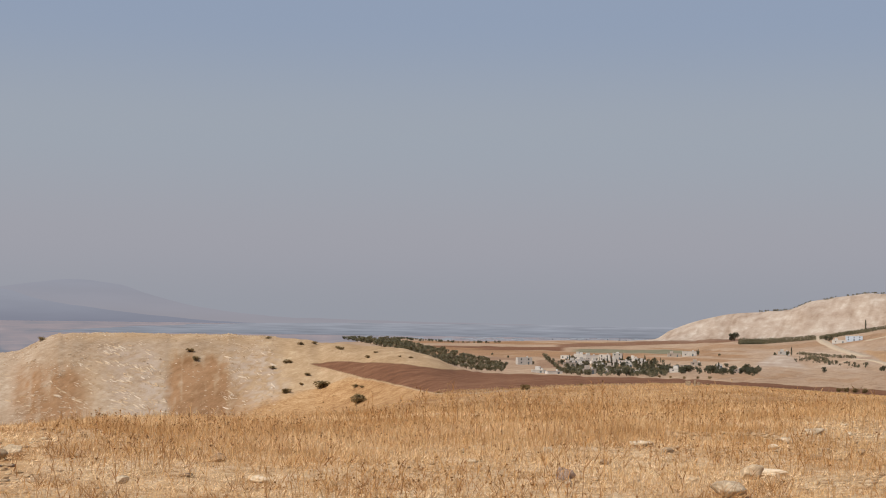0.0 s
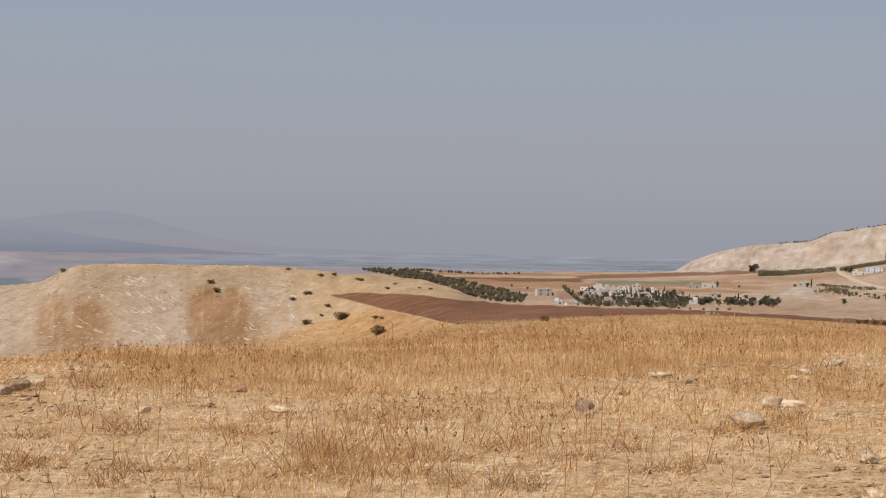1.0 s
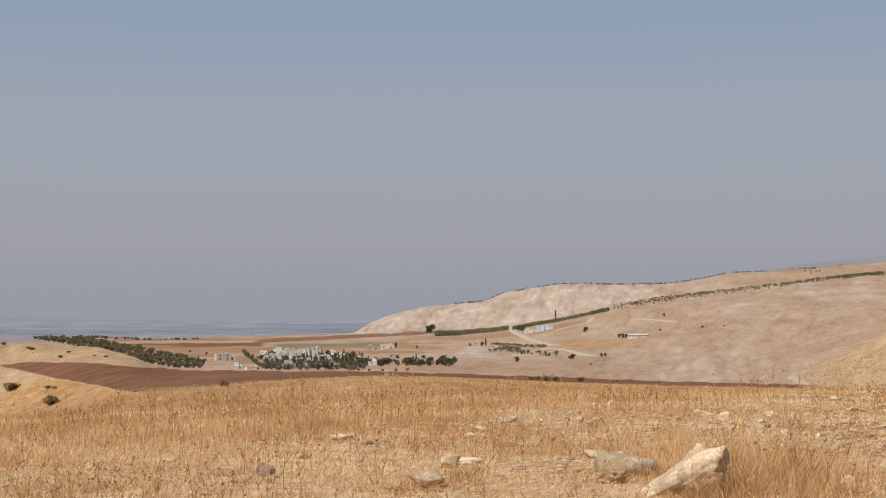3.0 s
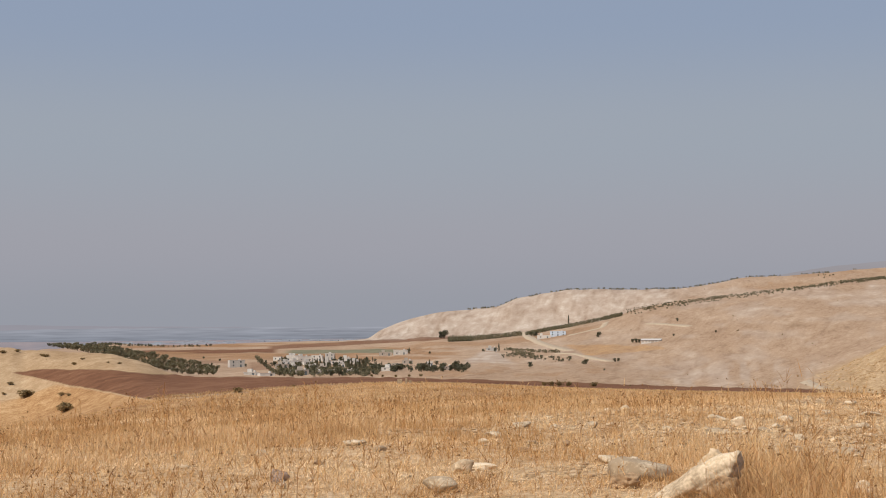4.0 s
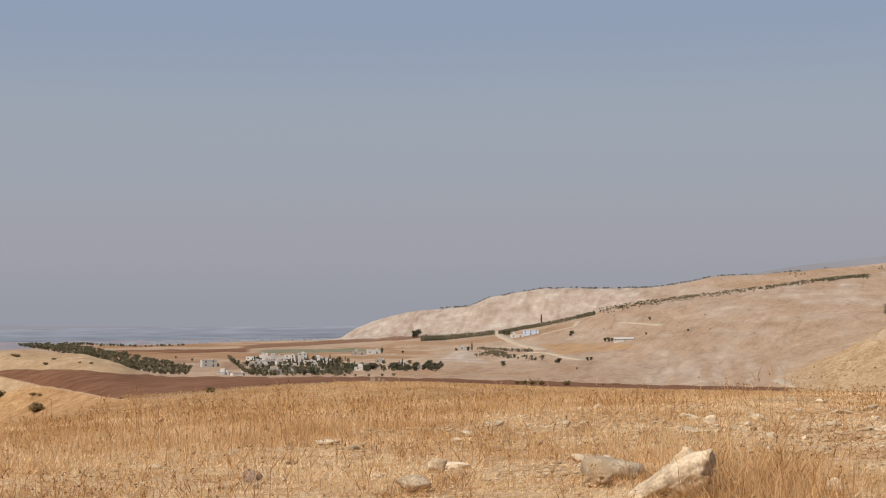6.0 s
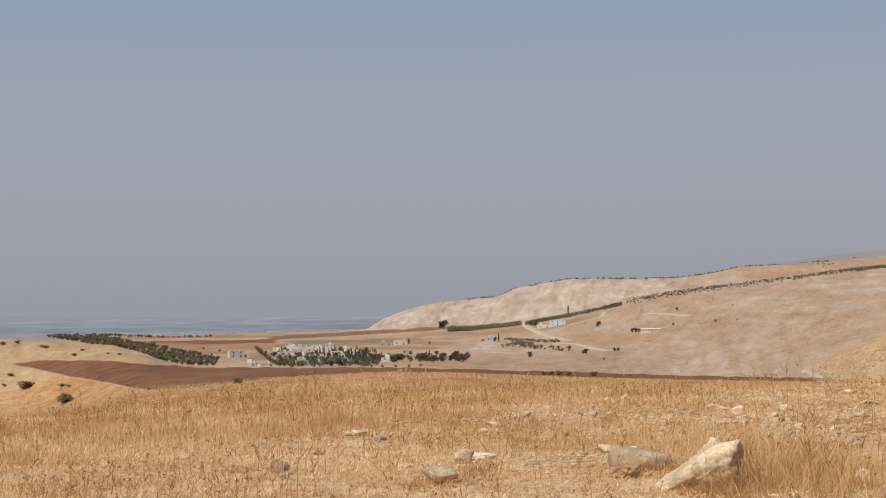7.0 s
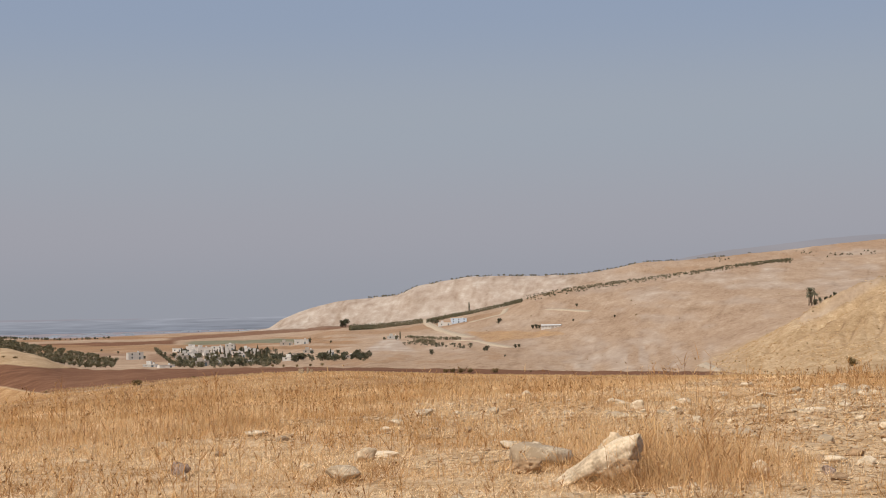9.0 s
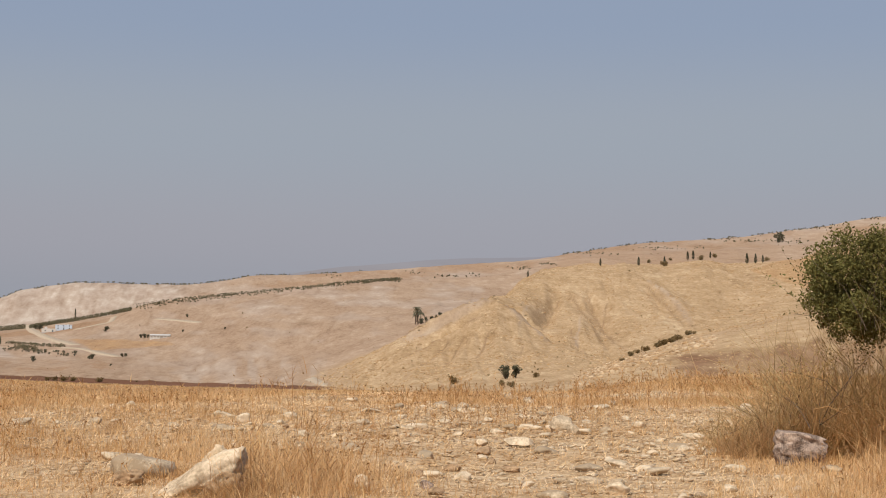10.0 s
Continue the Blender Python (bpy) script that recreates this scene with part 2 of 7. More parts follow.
# ---------------------------------------------------------------- materials
def material(name, color, rough=0.9, spread=0.15, scale=3.0, bump=0.0, bump_scale=None, coords="Object", metallic=0.0, tint=None, rand=0.0):
    """A surface with two scales of variation round a base colour, and fine relief."""
    m = bpy.data.materials.new(name)
    m.use_nodes = True
    nt = m.node_tree
    b = nt.nodes["Principled BSDF"]
    b.inputs["Roughness"].default_value, b.inputs["Metallic"].default_value = rough, metallic
    b.inputs["Specular IOR Level"].default_value = 0.25
    co = nt.nodes.new("ShaderNodeTexCoord")
    n1, n2 = nt.nodes.new("ShaderNodeTexNoise"), nt.nodes.new("ShaderNodeTexNoise")
    n1.inputs["Scale"].default_value, n1.inputs["Detail"].default_value = scale, 6
    n2.inputs["Scale"].default_value, n2.inputs["Detail"].default_value = scale * 7, 4
    mix = nt.nodes.new("ShaderNodeMath")
    mix.operation = "MULTIPLY_ADD"
    mix.inputs[1].default_value = 0.45
    for n in (n1, n2):
        nt.links.new(co.outputs[coords], n.inputs["Vector"])
    nt.links.new(n2.outputs["Fac"], mix.inputs[0])
    half = nt.nodes.new("ShaderNodeMath")
    half.operation = "MULTIPLY"
    half.inputs[1].default_value = 0.55
    nt.links.new(n1.outputs["Fac"], half.inputs[0])
    nt.links.new(half.outputs[0], mix.inputs[2])
    fac = mix.outputs[0]
    if rand:
        info = nt.nodes.new("ShaderNodeObjectInfo")
        r1 = nt.nodes.new("ShaderNodeMath")
        r1.operation = "MULTIPLY_ADD"
        r1.inputs[1].default_value = rand
        nt.links.new(info.outputs["Random"], r1.inputs[0])
        sub = nt.nodes.new("ShaderNodeMath")
        sub.operation = "SUBTRACT"
        sub.inputs[1].default_value = rand / 2
        nt.links.new(fac, sub.inputs[0])
        nt.links.new(sub.outputs[0], r1.inputs[2])
        fac = r1.outputs[0]
    ramp = nt.nodes.new("ShaderNodeValToRGB")
    el = ramp.color_ramp.elements
    lo = [max(0, c * (1 - spread)) for c in color]
    hi = [min(1, c * (1 + spread)) for c in (tint or color)]
    el[0].position, el[0].color = 0.37, (*lo, 1)
    el[1].position, el[1].color = 0.63, (*hi, 1)
    nt.links.new(fac, ramp.inputs["Fac"])
    nt.links.new(ramp.outputs["Color"], b.inputs["Base Color"])
    if bump:
        bp = nt.nodes.new("ShaderNodeBump")
        bp.inputs["Strength"].default_value = bump
        bp.inputs["Distance"].default_value = 0.02
        n3 = nt.nodes.new("ShaderNodeTexNoise")
        n3.inputs["Scale"].default_value, n3.inputs["Detail"].default_value = bump_scale or scale * 4, 8
        nt.links.new(co.outputs[coords], n3.inputs["Vector"])
        nt.links.new(n3.outputs["Fac"], bp.inputs["Height"])
        nt.links.new(bp.outputs["Normal"], b.inputs["Normal"])
    return m


def ground_material():
    """Dry hill country: one sheet whose cover changes with what grows or lies on it."""
    m = bpy.data.materials.new("dry_ground")
    m.use_nodes = True
    nt = m.node_tree
    b = nt.nodes["Principled BSDF"]
    b.inputs["Roughness"].default_value = 1.0
    b.inputs["Specular IOR Level"].default_value = 0.05
    geo = nt.nodes.new("ShaderNodeNewGeometry")

    def noise_node(scale, detail=6, rough=0.6, stretch=None, turned=-0.38):
        n = nt.nodes.new("ShaderNodeTexNoise")
        n.inputs["Scale"].default_value, n.inputs["Detail"].default_value, n.inputs["Roughness"].default_value = scale, detail, rough
        src = geo.outputs["Position"]
        if stretch:
            mp = nt.nodes.new("ShaderNodeMapping")
            mp.vector_type = "TEXTURE"
            mp.inputs["Rotation"].default_value, mp.inputs["Scale"].default_value = (0, 0, turned), [1 / k for k in stretch]
            nt.links.new(src, mp.inputs["Vector"])
            src = mp.outputs["Vector"]
        nt.links.new(src, n.inputs["Vector"])
        return n.outputs["Fac"]

    def ramp(fac, *stops):
        n = nt.nodes.new("ShaderNodeValToRGB")
        el = n.color_ramp.elements
        el[0].position, el[0].color = stops[0][0], (*stops[0][1], 1)
        el[1].position, el[1].color = stops[-1][0], (*stops[-1][1], 1)
        for p, c in stops[1:-1]:
            el.new(p).color = (*c, 1)
        nt.links.new(fac, n.inputs["Fac"])
        return n.outputs["Color"]

    def mixed(fac, one, two):
        n = nt.nodes.new("ShaderNodeMix")
        n.data_type = "RGBA"
        nt.links.new(fac, n.inputs["Factor"])
        nt.links.new(one, n.inputs["A"])
        nt.links.new(two, n.inputs["B"])
        return n.outputs["Result"]

    def maths(op, *vals):
        n = nt.nodes.new("ShaderNodeMath")
        n.operation, n.use_clamp = op, True
        for i, v in enumerate(vals):
            if isinstance(v, (int, float)):
                n.inputs[i].default_value = v
            else:
                nt.links.new(v, n.inputs[i])
        return n.outputs[0]

    def cover(name):
        n = nt.nodes.new("ShaderNodeAttribute")
        n.attribute_name = name
        s = nt.nodes.new("ShaderNodeSeparateColor")
        nt.links.new(n.outputs["Color"], s.inputs[0])
        return s.outputs

    ca, cb = cover("cover_a"), cover("cover_b")
    lie = (1, 0.2, 1)  # wash runs down the slopes
    broad, patch, grain = noise_node(0.010, 5), noise_node(0.09, 7, 0.68, lie), noise_node(0.9, 7, 0.72, lie)
    fine = noise_node(14.0, 5, 0.7)
    blotch, mid = noise_node(0.022, 6, 0.62, (1, 0.22, 1)), noise_node(0.3, 6, 0.68, lie)

    def blend(*pairs):
        out = 0.0
        for n, w in pairs:
            out = maths("MULTIPLY_ADD", n, w, out)
        return out

    def stretch(n, lo=0.36, hi=0.64):
        m_ = nt.nodes.new("ShaderNodeMapRange")
        m_.inputs["From Min"].default_value, m_.inputs["From Max"].default_value = lo, hi
        nt.links.new(n, m_.inputs["Value"])
        return m_.outputs["Result"]

    sb, sp, sg, sbl, sm = stretch(broad), stretch(patch), stretch(grain), stretch(blotch), stretch(mid)
    # grazed dry hillside
    base = ramp(blend((sbl, 0.24), (sp, 0.26), (sm, 0.26), (sg, 0.24)), (0.15, (0.262, 0.165, 0.099)), (0.40, (0.348, 0.229, 0.143)), (0.6, (0.398, 0.27, 0.172)), (0.86, (0.49, 0.362, 0.252)))
    # straw-covered round hill, with faint sheep terraces along the slope
    iso = [stretch(noise_node(k, 7, 0.68, (1, 0.35, 1))) for k in (0.11, 0.4, 1.3)]
    terrace = stretch(noise_node(1.0, 4, 0.6, (0.05, 0.05, 1.6)))
    hay = ramp(blend((iso[0], 0.22), (iso[1], 0.28), (iso[2], 0.26), (stretch(noise_node(3.2, 5, 0.7, (1, 0.5, 1))), 0.18), (terrace, 0.06)), (0.16, (0.28, 0.172, 0.083)), (0.42, (0.395, 0.258, 0.135)), (0.6, (0.468, 0.314, 0.173)), (0.84, (0.59, 0.44, 0.27)))
    # golden stubble
    gold = ramp(blend((stretch(noise_node(2.2, 6, 0.72)), 0.45), (stretch(noise_node(0.35, 6, 0.7)), 0.35), (sp, 0.2)), (0.15, (0.24, 0.12, 0.05)), (0.5, (0.40, 0.225, 0.10)), (0.85, (0.54, 0.345, 0.175)))
    # ploughed red-brown earth
    furrow = stretch(noise_node(0.5, 5, 0.65, (0.35, 1, 1), 0.0))
    brown = ramp(blend((furrow, 0.45), (sp, 0.3), (sg, 0.25)), (0.1, (0.125, 0.056, 0.03)), (0.5, (0.175, 0.082, 0.044)), (0.9, (0.245, 0.125, 0.07)))
    # chalky limestone breaking through
    bed = nt.nodes.new("ShaderNodeMapping")
    bed.vector_type = "TEXTURE"
    bed.inputs["Rotation"].default_value, bed.inputs["Scale"].default_value = (0, 0, -0.45), (2.0, 1.0, 1.0)
    nt.links.new(geo.outputs["Position"], bed.inputs["Vector"])
    streak_node = nt.nodes.new("ShaderNodeTexNoise")
    streak_node.inputs["Scale"].default_value, streak_node.inputs["Detail"].default_value, streak_node.inputs["Roughness"].default_value = 1.3, 7, 0.74
    nt.links.new(bed.outputs["Vector"], streak_node.inputs["Vector"])
    streak = streak_node.outputs["Fac"]
    chalk_mask = ramp(blend((streak, 0.62), (mid, 0.14), (blotch, 0.24)), (0.485, (0, 0, 0)), (0.64, (1, 1, 1)))
    chalk = ramp(blend((sg, 0.6), (sp, 0.4)), (0.2, (0.415, 0.312, 0.21)), (0.8, (0.53, 0.42, 0.31)))
    drab = ramp(blend((sp, 0.5), (sg, 0.5)), (0.1, (0.27, 0.18, 0.108)), (0.5, (0.355, 0.245, 0.153)), (0.9, (0.43, 0.315, 0.21)))
    # bare stony earth underfoot
    bare = ramp(blend((stretch(fine), 0.45), (stretch(noise_node(2.2, 6, 0.7)), 0.55)), (0.1, (0.30, 0.18, 0.088)), (0.45, (0.49, 0.32, 0.17)), (0.85, (0.66, 0.49, 0.315)))
    # valley floor far below: irrigated fields, fallow strips, distance haze painted in as blue-grey
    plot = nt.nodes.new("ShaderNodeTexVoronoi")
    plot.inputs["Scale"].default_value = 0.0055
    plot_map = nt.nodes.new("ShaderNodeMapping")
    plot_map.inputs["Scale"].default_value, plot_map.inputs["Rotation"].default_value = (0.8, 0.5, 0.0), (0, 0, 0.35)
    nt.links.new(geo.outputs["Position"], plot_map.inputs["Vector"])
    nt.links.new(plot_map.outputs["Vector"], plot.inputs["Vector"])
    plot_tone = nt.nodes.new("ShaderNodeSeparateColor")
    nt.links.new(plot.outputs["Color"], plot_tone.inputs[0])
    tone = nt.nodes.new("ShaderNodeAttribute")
    tone.attribute_name = "hazy_valley_tone"
    hazy_plain = ramp(blend((tone.outputs["Fac"], 0.66), (stretch(noise_node(0.02, 8, 0.74, (0.5, 0.22, 1)), 0.37, 0.63), 0.2), (plot_tone.outputs[0], 0.14)), (0.08, (0.118, 0.138, 0.150)), (0.30, (0.168, 0.172, 0.192)), (0.46, (0.222, 0.203, 0.212)), (0.64, (0.272, 0.228, 0.226)), (0.88, (0.345, 0.315, 0.30)))
    # red fallow between the groves, and green crop strips
    fallow = ramp(blend((sp, 0.5), (sg, 0.5)), (0.1, (0.222, 0.116, 0.053)), (0.9, (0.37, 0.212, 0.11)))
    green = ramp(patch, (0.3, (0.15, 0.14, 0.085)), (0.7, (0.23, 0.20, 0.125)))
    kind = nt.nodes.new("ShaderNodeAttribute")
    kind.attribute_name = "straw_hill"
    col = mixed(kind.outputs["Fac"], base, hay)
    col = mixed(ca[1], col, mixed(chalk_mask, drab, chalk))
    pale = nt.nodes.new("ShaderNodeAttribute")
    pale.attribute_name = "pale_ridge"
    strata = stretch(noise_node(0.055, 8, 0.66, (1.0, 0.22, 1.6)), 0.36, 0.64)
    ridge = ramp(blend((strata, 0.5), (sbl, 0.2), (sp, 0.2), (sm, 0.10)), (0.14, (0.315, 0.225, 0.16)), (0.36, (0.395, 0.295, 0.217)), (0.58, (0.45, 0.35, 0.265)), (0.86, (0.545, 0.45, 0.355)))
    col = mixed(pale.outputs["Fac"], col, ridge)
    for mask, c in ((ca[2], gold), (ca[0], brown), (cb[2], fallow), (cb[1], green)):
        edge = maths("MULTIPLY_ADD", maths("SUBTRACT", patch, 0.5), 0.9, mask)
        soft = maths("MULTIPLY", maths("SUBTRACT", edge, 0.3), 2.5)
        col = mixed(maths("MULTIPLY", soft, maths("GREATER_THAN", mask, 0.01)), col, c)
    # dark marks: bare soil, and the shade of gullies and creases painted in
    shade_soil = nt.nodes.new("ShaderNodeAttribute")
    shade_soil.attribute_name = "shade_and_soil"
    col = mixed(maths("MULTIPLY", shade_soil.outputs["Fac"], maths("MULTIPLY_ADD", iso[1], 0.9, 0.3)), col, ramp(iso[1], (0.1, (0.15, 0.085, 0.045)), (0.9, (0.24, 0.145, 0.08))))
    near = nt.nodes.new("ShaderNodeAttribute")
    near.attribute_name = "underfoot"
    col = mixed(near.outputs["Fac"], col, bare)
    col = mixed(cb[0], col, hazy_plain)
    nt.links.new(col, b.inputs["Base Color"])
    bump = nt.nodes.new("ShaderNodeBump")
    bump.inputs["Strength"].default_value, bump.inputs["Distance"].default_value = 0.6, 0.06
    nt.links.new(fine, bump.inputs["Height"])
    swell = nt.nodes.new("ShaderNodeBump")
    swell.inputs["Strength"].default_value, swell.inputs["Distance"].default_value = 0.5, 0.6
    far = nt.nodes.new("ShaderNodeMath")
    far.operation = "SUBTRACT"
    far.inputs[0].default_value = 1.0
    nt.links.new(near.outputs["Fac"], far.inputs[1])
    nt.links.new(maths("MULTIPLY", blend((patch, 0.5), (mid, 0.3), (grain, 0.2)), far.outputs[0]), swell.inputs["Height"])
    nt.links.new(swell.outputs["Normal"], bump.inputs["Normal"])
    nt.links.new(bump.outputs["Normal"], b.inputs["Normal"])
    return m


# ---------------------------------------------------------------- ground
def seen_angle(a, r, z):
    return np.degrees(np.arctan2(z - EYE, r))


def build_ground():
    az = np.concatenate([np.arange(-27, 27, 0.11), np.arange(27, 40, 0.06), np.arange(40, 48, 0.11), np.arange(48, 333, 3.0)])
    r = np.concatenate([[0.0], np.exp(np.linspace(math.log(1.5), math.log(175), 130)), np.exp(np.linspace(math.log(176.5), math.log(300), 170)), np.exp(np.linspace(math.log(302), math.log(520), 85)), np.exp(np.linspace(math.log(530), math.log(4950), 150))])
    A, R = np.meshgrid(az, r, indexing="ij")
    Z = height_polar(A, R)
    X, Y = R * np.sin(np.radians(A)), R * np.cos(np.radians(A))
    na, nr = A.shape
    verts = np.stack([X, Y, Z], -1).reshape(-1, 3)
    i, j = np.meshgrid(np.arange(na), np.arange(nr - 1), indexing="ij")
    i2 = (i + 1) % na
    quads = np.stack([i * nr + j, i * nr + j + 1, i2 * nr + j + 1, i2 * nr + j], -1).reshape(-1, 4)
    me = bpy.data.meshes.new("ground")
    me.vertices.add(len(verts))
    me.vertices.foreach_set("co", verts.ravel().astype(np.float32))
    me.loops.add(quads.size)
    me.loops.foreach_set("vertex_index", quads.ravel().astype(np.int32))
    me.polygons.add(len(quads))
    me.polygons.foreach_set("loop_start", (np.arange(len(quads)) * 4).astype(np.int32))
    me.polygons.foreach_set("use_smooth", np.ones(len(quads), bool))
    me.update(calc_edges=True)
    a, e = fold(A), seen_angle(A, R, height_polar(A, R, False))
    wob = (fbm(X / 25 + 3, Y / 25 + 8, 3) - 0.5)
    # ploughed field behind the near rise, tapering up the flank of the chalk hill
    low = smooth_interp(a, table(-45, -3, -5.0, -1.74, -3.7, -2.02, -1.82, -2.42, 0.3, -2.74, 2.2, -2.62, 4.2, -2.46, 7, -2.32, 9, -2.24, 12, -2.33, 15.3, -2.47, 20, -2.63, 27, -2.72, 60, -3))
    top = smooth_interp(a, table(-45, -3, -5.0, -1.70, -3.7, -1.62, -1.83, -1.66, 1.1, -1.88, 1.6, -1.0, 12, -1.0, 15, -2.1, 20, -2.4, 26, -2.56, 60, -2.6))
    ploughed = between(e + 0.02 * wob, low, top, 0.10) * between(R, 150, 330, 10) * between(a, -5.0, 25.5, 0.4)
    gold = (R > 45) * (R < 240) * np.clip((low - e) / 0.1, 0, 1) * np.clip((a + 5.0 + 3 * (-2.2 - e)) / 3, 0, 1) * np.clip((27 - a) / 4, 0, 1) * np.clip((e + 4.2) / 0.3, 0, 1)
    gold = np.maximum(gold, between(R, 15.5, 60, 3) * np.clip((-13 - a) / 3, 0, 1))
    # chalk on the hill face and the long ridge; two ploughed bare strips run down the hill
    chalk = between(R, 130, 330, 30) * np.clip((-5.7 - a) / 3, 0, 1)
    chalk *= 1 - 0.9 * np.clip((e + 1.05) / 0.3, 0, 1) * ((a > -14.5) & (a < -2))
    comb = np.clip(0.45 + 2.2 * fbm(a * 5.5 + 2, e * 0.8 + 4, 3) - 0.5, 0.45, 1.1)
    strip = 0.95 * comb * between(a + 1.0 * wob + 0.12 * (e + 1.5), -10.3, -7.9, 0.9) * np.clip((-0.95 - e) / 0.8, 0.0, 1) * between(R, 150, 300, 20)
    strip = np.maximum(strip, 0.6 * between(a + 0.25 * wob, -9.4, -6.8, 1.6) * np.clip((-1.6 - e) / 1.0, 0.0, 1) * between(R, 150, 300, 20))
    strip = np.maximum(strip, 0.85 * comb * between(a + 1.2 * wob, -15.4, -12.7, 1.4) * np.clip((-1.2 - e) / 1.2, 0, 1) * between(R, 150, 300, 20))
    strip = np.maximum(strip, 0.5 * between(a + 0.8 * wob, -20.4, -19.2, 0.8) * np.clip((-2.2 - e) / 0.8, 0, 1) * between(R, 150, 300, 20))
    strip *= np.clip(0.35 + 1.3 * fbm(a * 7 + 1, e * 6 + 5, 4), 0.6, 1.05)
    chalk *= 1 - strip
    hill = between(R, 200, 480, 20) * between(a, 26, 40, 0.5)
    ridge = 0.95 * between(R, 2100, 2700, 60) * between(a, 7, 19.5, 1.5)
    ridge = np.maximum(ridge, 0.5 * between(R, 1800, 2700, 200) * np.clip((a - 17) / 3, 0, 1) * np.clip(5 * fbm(a * 0.7 + 5, e * 4.0, 3) - 2.2, 0, 1))
    ridge = np.maximum(ridge, 0.5 * between(R, 600, 1700, 200) * between(a, 17, 33, 4) * np.clip(6 * fbm(a * 0.9 + 15, e * 3.4, 4) - 3.0, 0, 1))
    half = 0.25 + 1.7 * np.clip(-1.12 - e, 0, 1)
    ridge = np.maximum(ridge, 0.95 * between(a + 0.15 * wob, 12.5 - half, 12.5 + half, 0.25) * between(e, -1.58, -1.14, 0.06) * np.clip(0.4 + fbm(a * 6, e * 9, 3), 0, 1) * (R > 900))
    ridge = np.maximum(ridge, 0.35 * between(R, 900, 1500, 200) * between(a, 11, 18, 3) * np.clip(5 * fbm(a * 1.2 + 15, e * 6, 3) - 2.3, 0, 1))
    ridge = np.maximum(ridge, 0.55 * hill * drawn_lines(a, e, True))
    ridge = np.maximum(ridge, 0.8 * np.exp(-((a - 29.4) / 1.3) ** 2 - ((e - 1.72) / 0.13) ** 2) * (R > 1700))
    ridge = np.maximum(ridge, 0.75 * np.exp(-((a - 26.6) / 0.25) ** 2 - ((e - 1.12 + 0.5 * (a - 26.6)) / 0.12) ** 2) * (R > 700))
    ridge = np.maximum(ridge, 0.65 * np.exp(-((a - 29.0) / 0.6) ** 2 - ((e - 0.95) / 0.16) ** 2) * (R > 700))
    band = between(a + 0.3 * e, -12.9, -10.9, 0.8) + between(a + 0.3 * e, -8.5, -6.6, 0.8)
    ridge = np.maximum(ridge, 0.85 * band * between(R, 120, 300, 20) * np.clip((-1.0 - e) / 0.5, 0, 1) * np.clip(7 * fbm(a * 5, (e + 0.12 * a) * 16, 3) - 3.2, 0, 1))
    # fields round the village
    fallow = np.zeros_like(R)
    fallow = np.maximum(fallow, 0.62 * between(a, -3.0, 11.5, 1.0) * between(e + 0.03 * wob, -1.42, -0.74, 0.06) * np.clip(4 * fbm(a * 0.35 + 8, e * 13 + 1, 3) - 1.3, 0.15, 1) * (R > 900))
    # far upper slopes: their hazier, duller tone is painted with the fallow colour
    fallow = np.maximum(fallow, 0.42 * between(R, 1900, 3200, 200) * np.clip((a - 20) / 2, 0, 1) * np.clip(6 * fbm(a * 0.8 + 3, e * 7 + 2, 3) - 2.2, 0.3, 1))
    fallow = np.maximum(fallow, 0.34 * between(R, 700, 2600, 200) * np.clip((a - 31) / 2, 0, 1) * np.clip((42.3 - a) / 1, 0, 1))
    fallow = np.maximum(fallow, 0.5 * between(R + 60 * wob, 1480, 1640, 60) * between(a, 9, 17, 1.5))
    # gully lines: brown soil and growth, darkened further for the shade in them
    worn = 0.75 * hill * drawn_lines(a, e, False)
    # creases of the long ridge, tan slope and round hill, their shade painted dark
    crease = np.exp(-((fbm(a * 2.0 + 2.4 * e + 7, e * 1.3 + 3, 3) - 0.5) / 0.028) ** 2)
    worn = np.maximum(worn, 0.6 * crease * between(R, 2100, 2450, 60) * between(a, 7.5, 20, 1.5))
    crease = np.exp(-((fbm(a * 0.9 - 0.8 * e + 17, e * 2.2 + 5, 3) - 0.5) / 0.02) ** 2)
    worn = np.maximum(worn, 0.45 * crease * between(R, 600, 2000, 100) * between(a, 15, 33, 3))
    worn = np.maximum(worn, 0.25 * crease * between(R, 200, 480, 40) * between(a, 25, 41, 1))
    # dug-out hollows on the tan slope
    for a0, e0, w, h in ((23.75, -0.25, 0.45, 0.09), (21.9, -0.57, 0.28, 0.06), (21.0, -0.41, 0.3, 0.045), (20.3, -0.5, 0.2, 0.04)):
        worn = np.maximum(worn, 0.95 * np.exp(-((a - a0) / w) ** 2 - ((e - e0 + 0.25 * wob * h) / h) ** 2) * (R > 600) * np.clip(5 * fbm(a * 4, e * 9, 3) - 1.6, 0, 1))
    bands = ((-2.5, 4.6, -1.12, -0.97, 0.8), (4.2, 11.4, -1.0 + 0.05 * (a - 4.4), -0.84 + 0.05 * (a - 4.4), 0.62), (-2.5, 3.0, -1.50, -1.36, 0.48), (9.0, 15.0, -1.95, -1.86, 0.42), (-1.0, 3.5, -0.87, -0.79, 0.55), (3.4, 4.6, -1.75, -1.45, 0.45))
    for a0, a1, e0, e1, k in bands:
        ploughed = np.maximum(ploughed, k * between(a, a0, a1, 0.5) * between(e + 0.03 * wob, e0, e1, 0.03) * (R > 900))
        gold = np.maximum(gold, 0.55 * between(R, 600, 900, 60) * np.clip((a - 41.6) / 0.6, 0, 1))
    # bare brown patch beyond the rubble on the near slope
    brow = -1.35 + 0.15 * (a - 36.8)
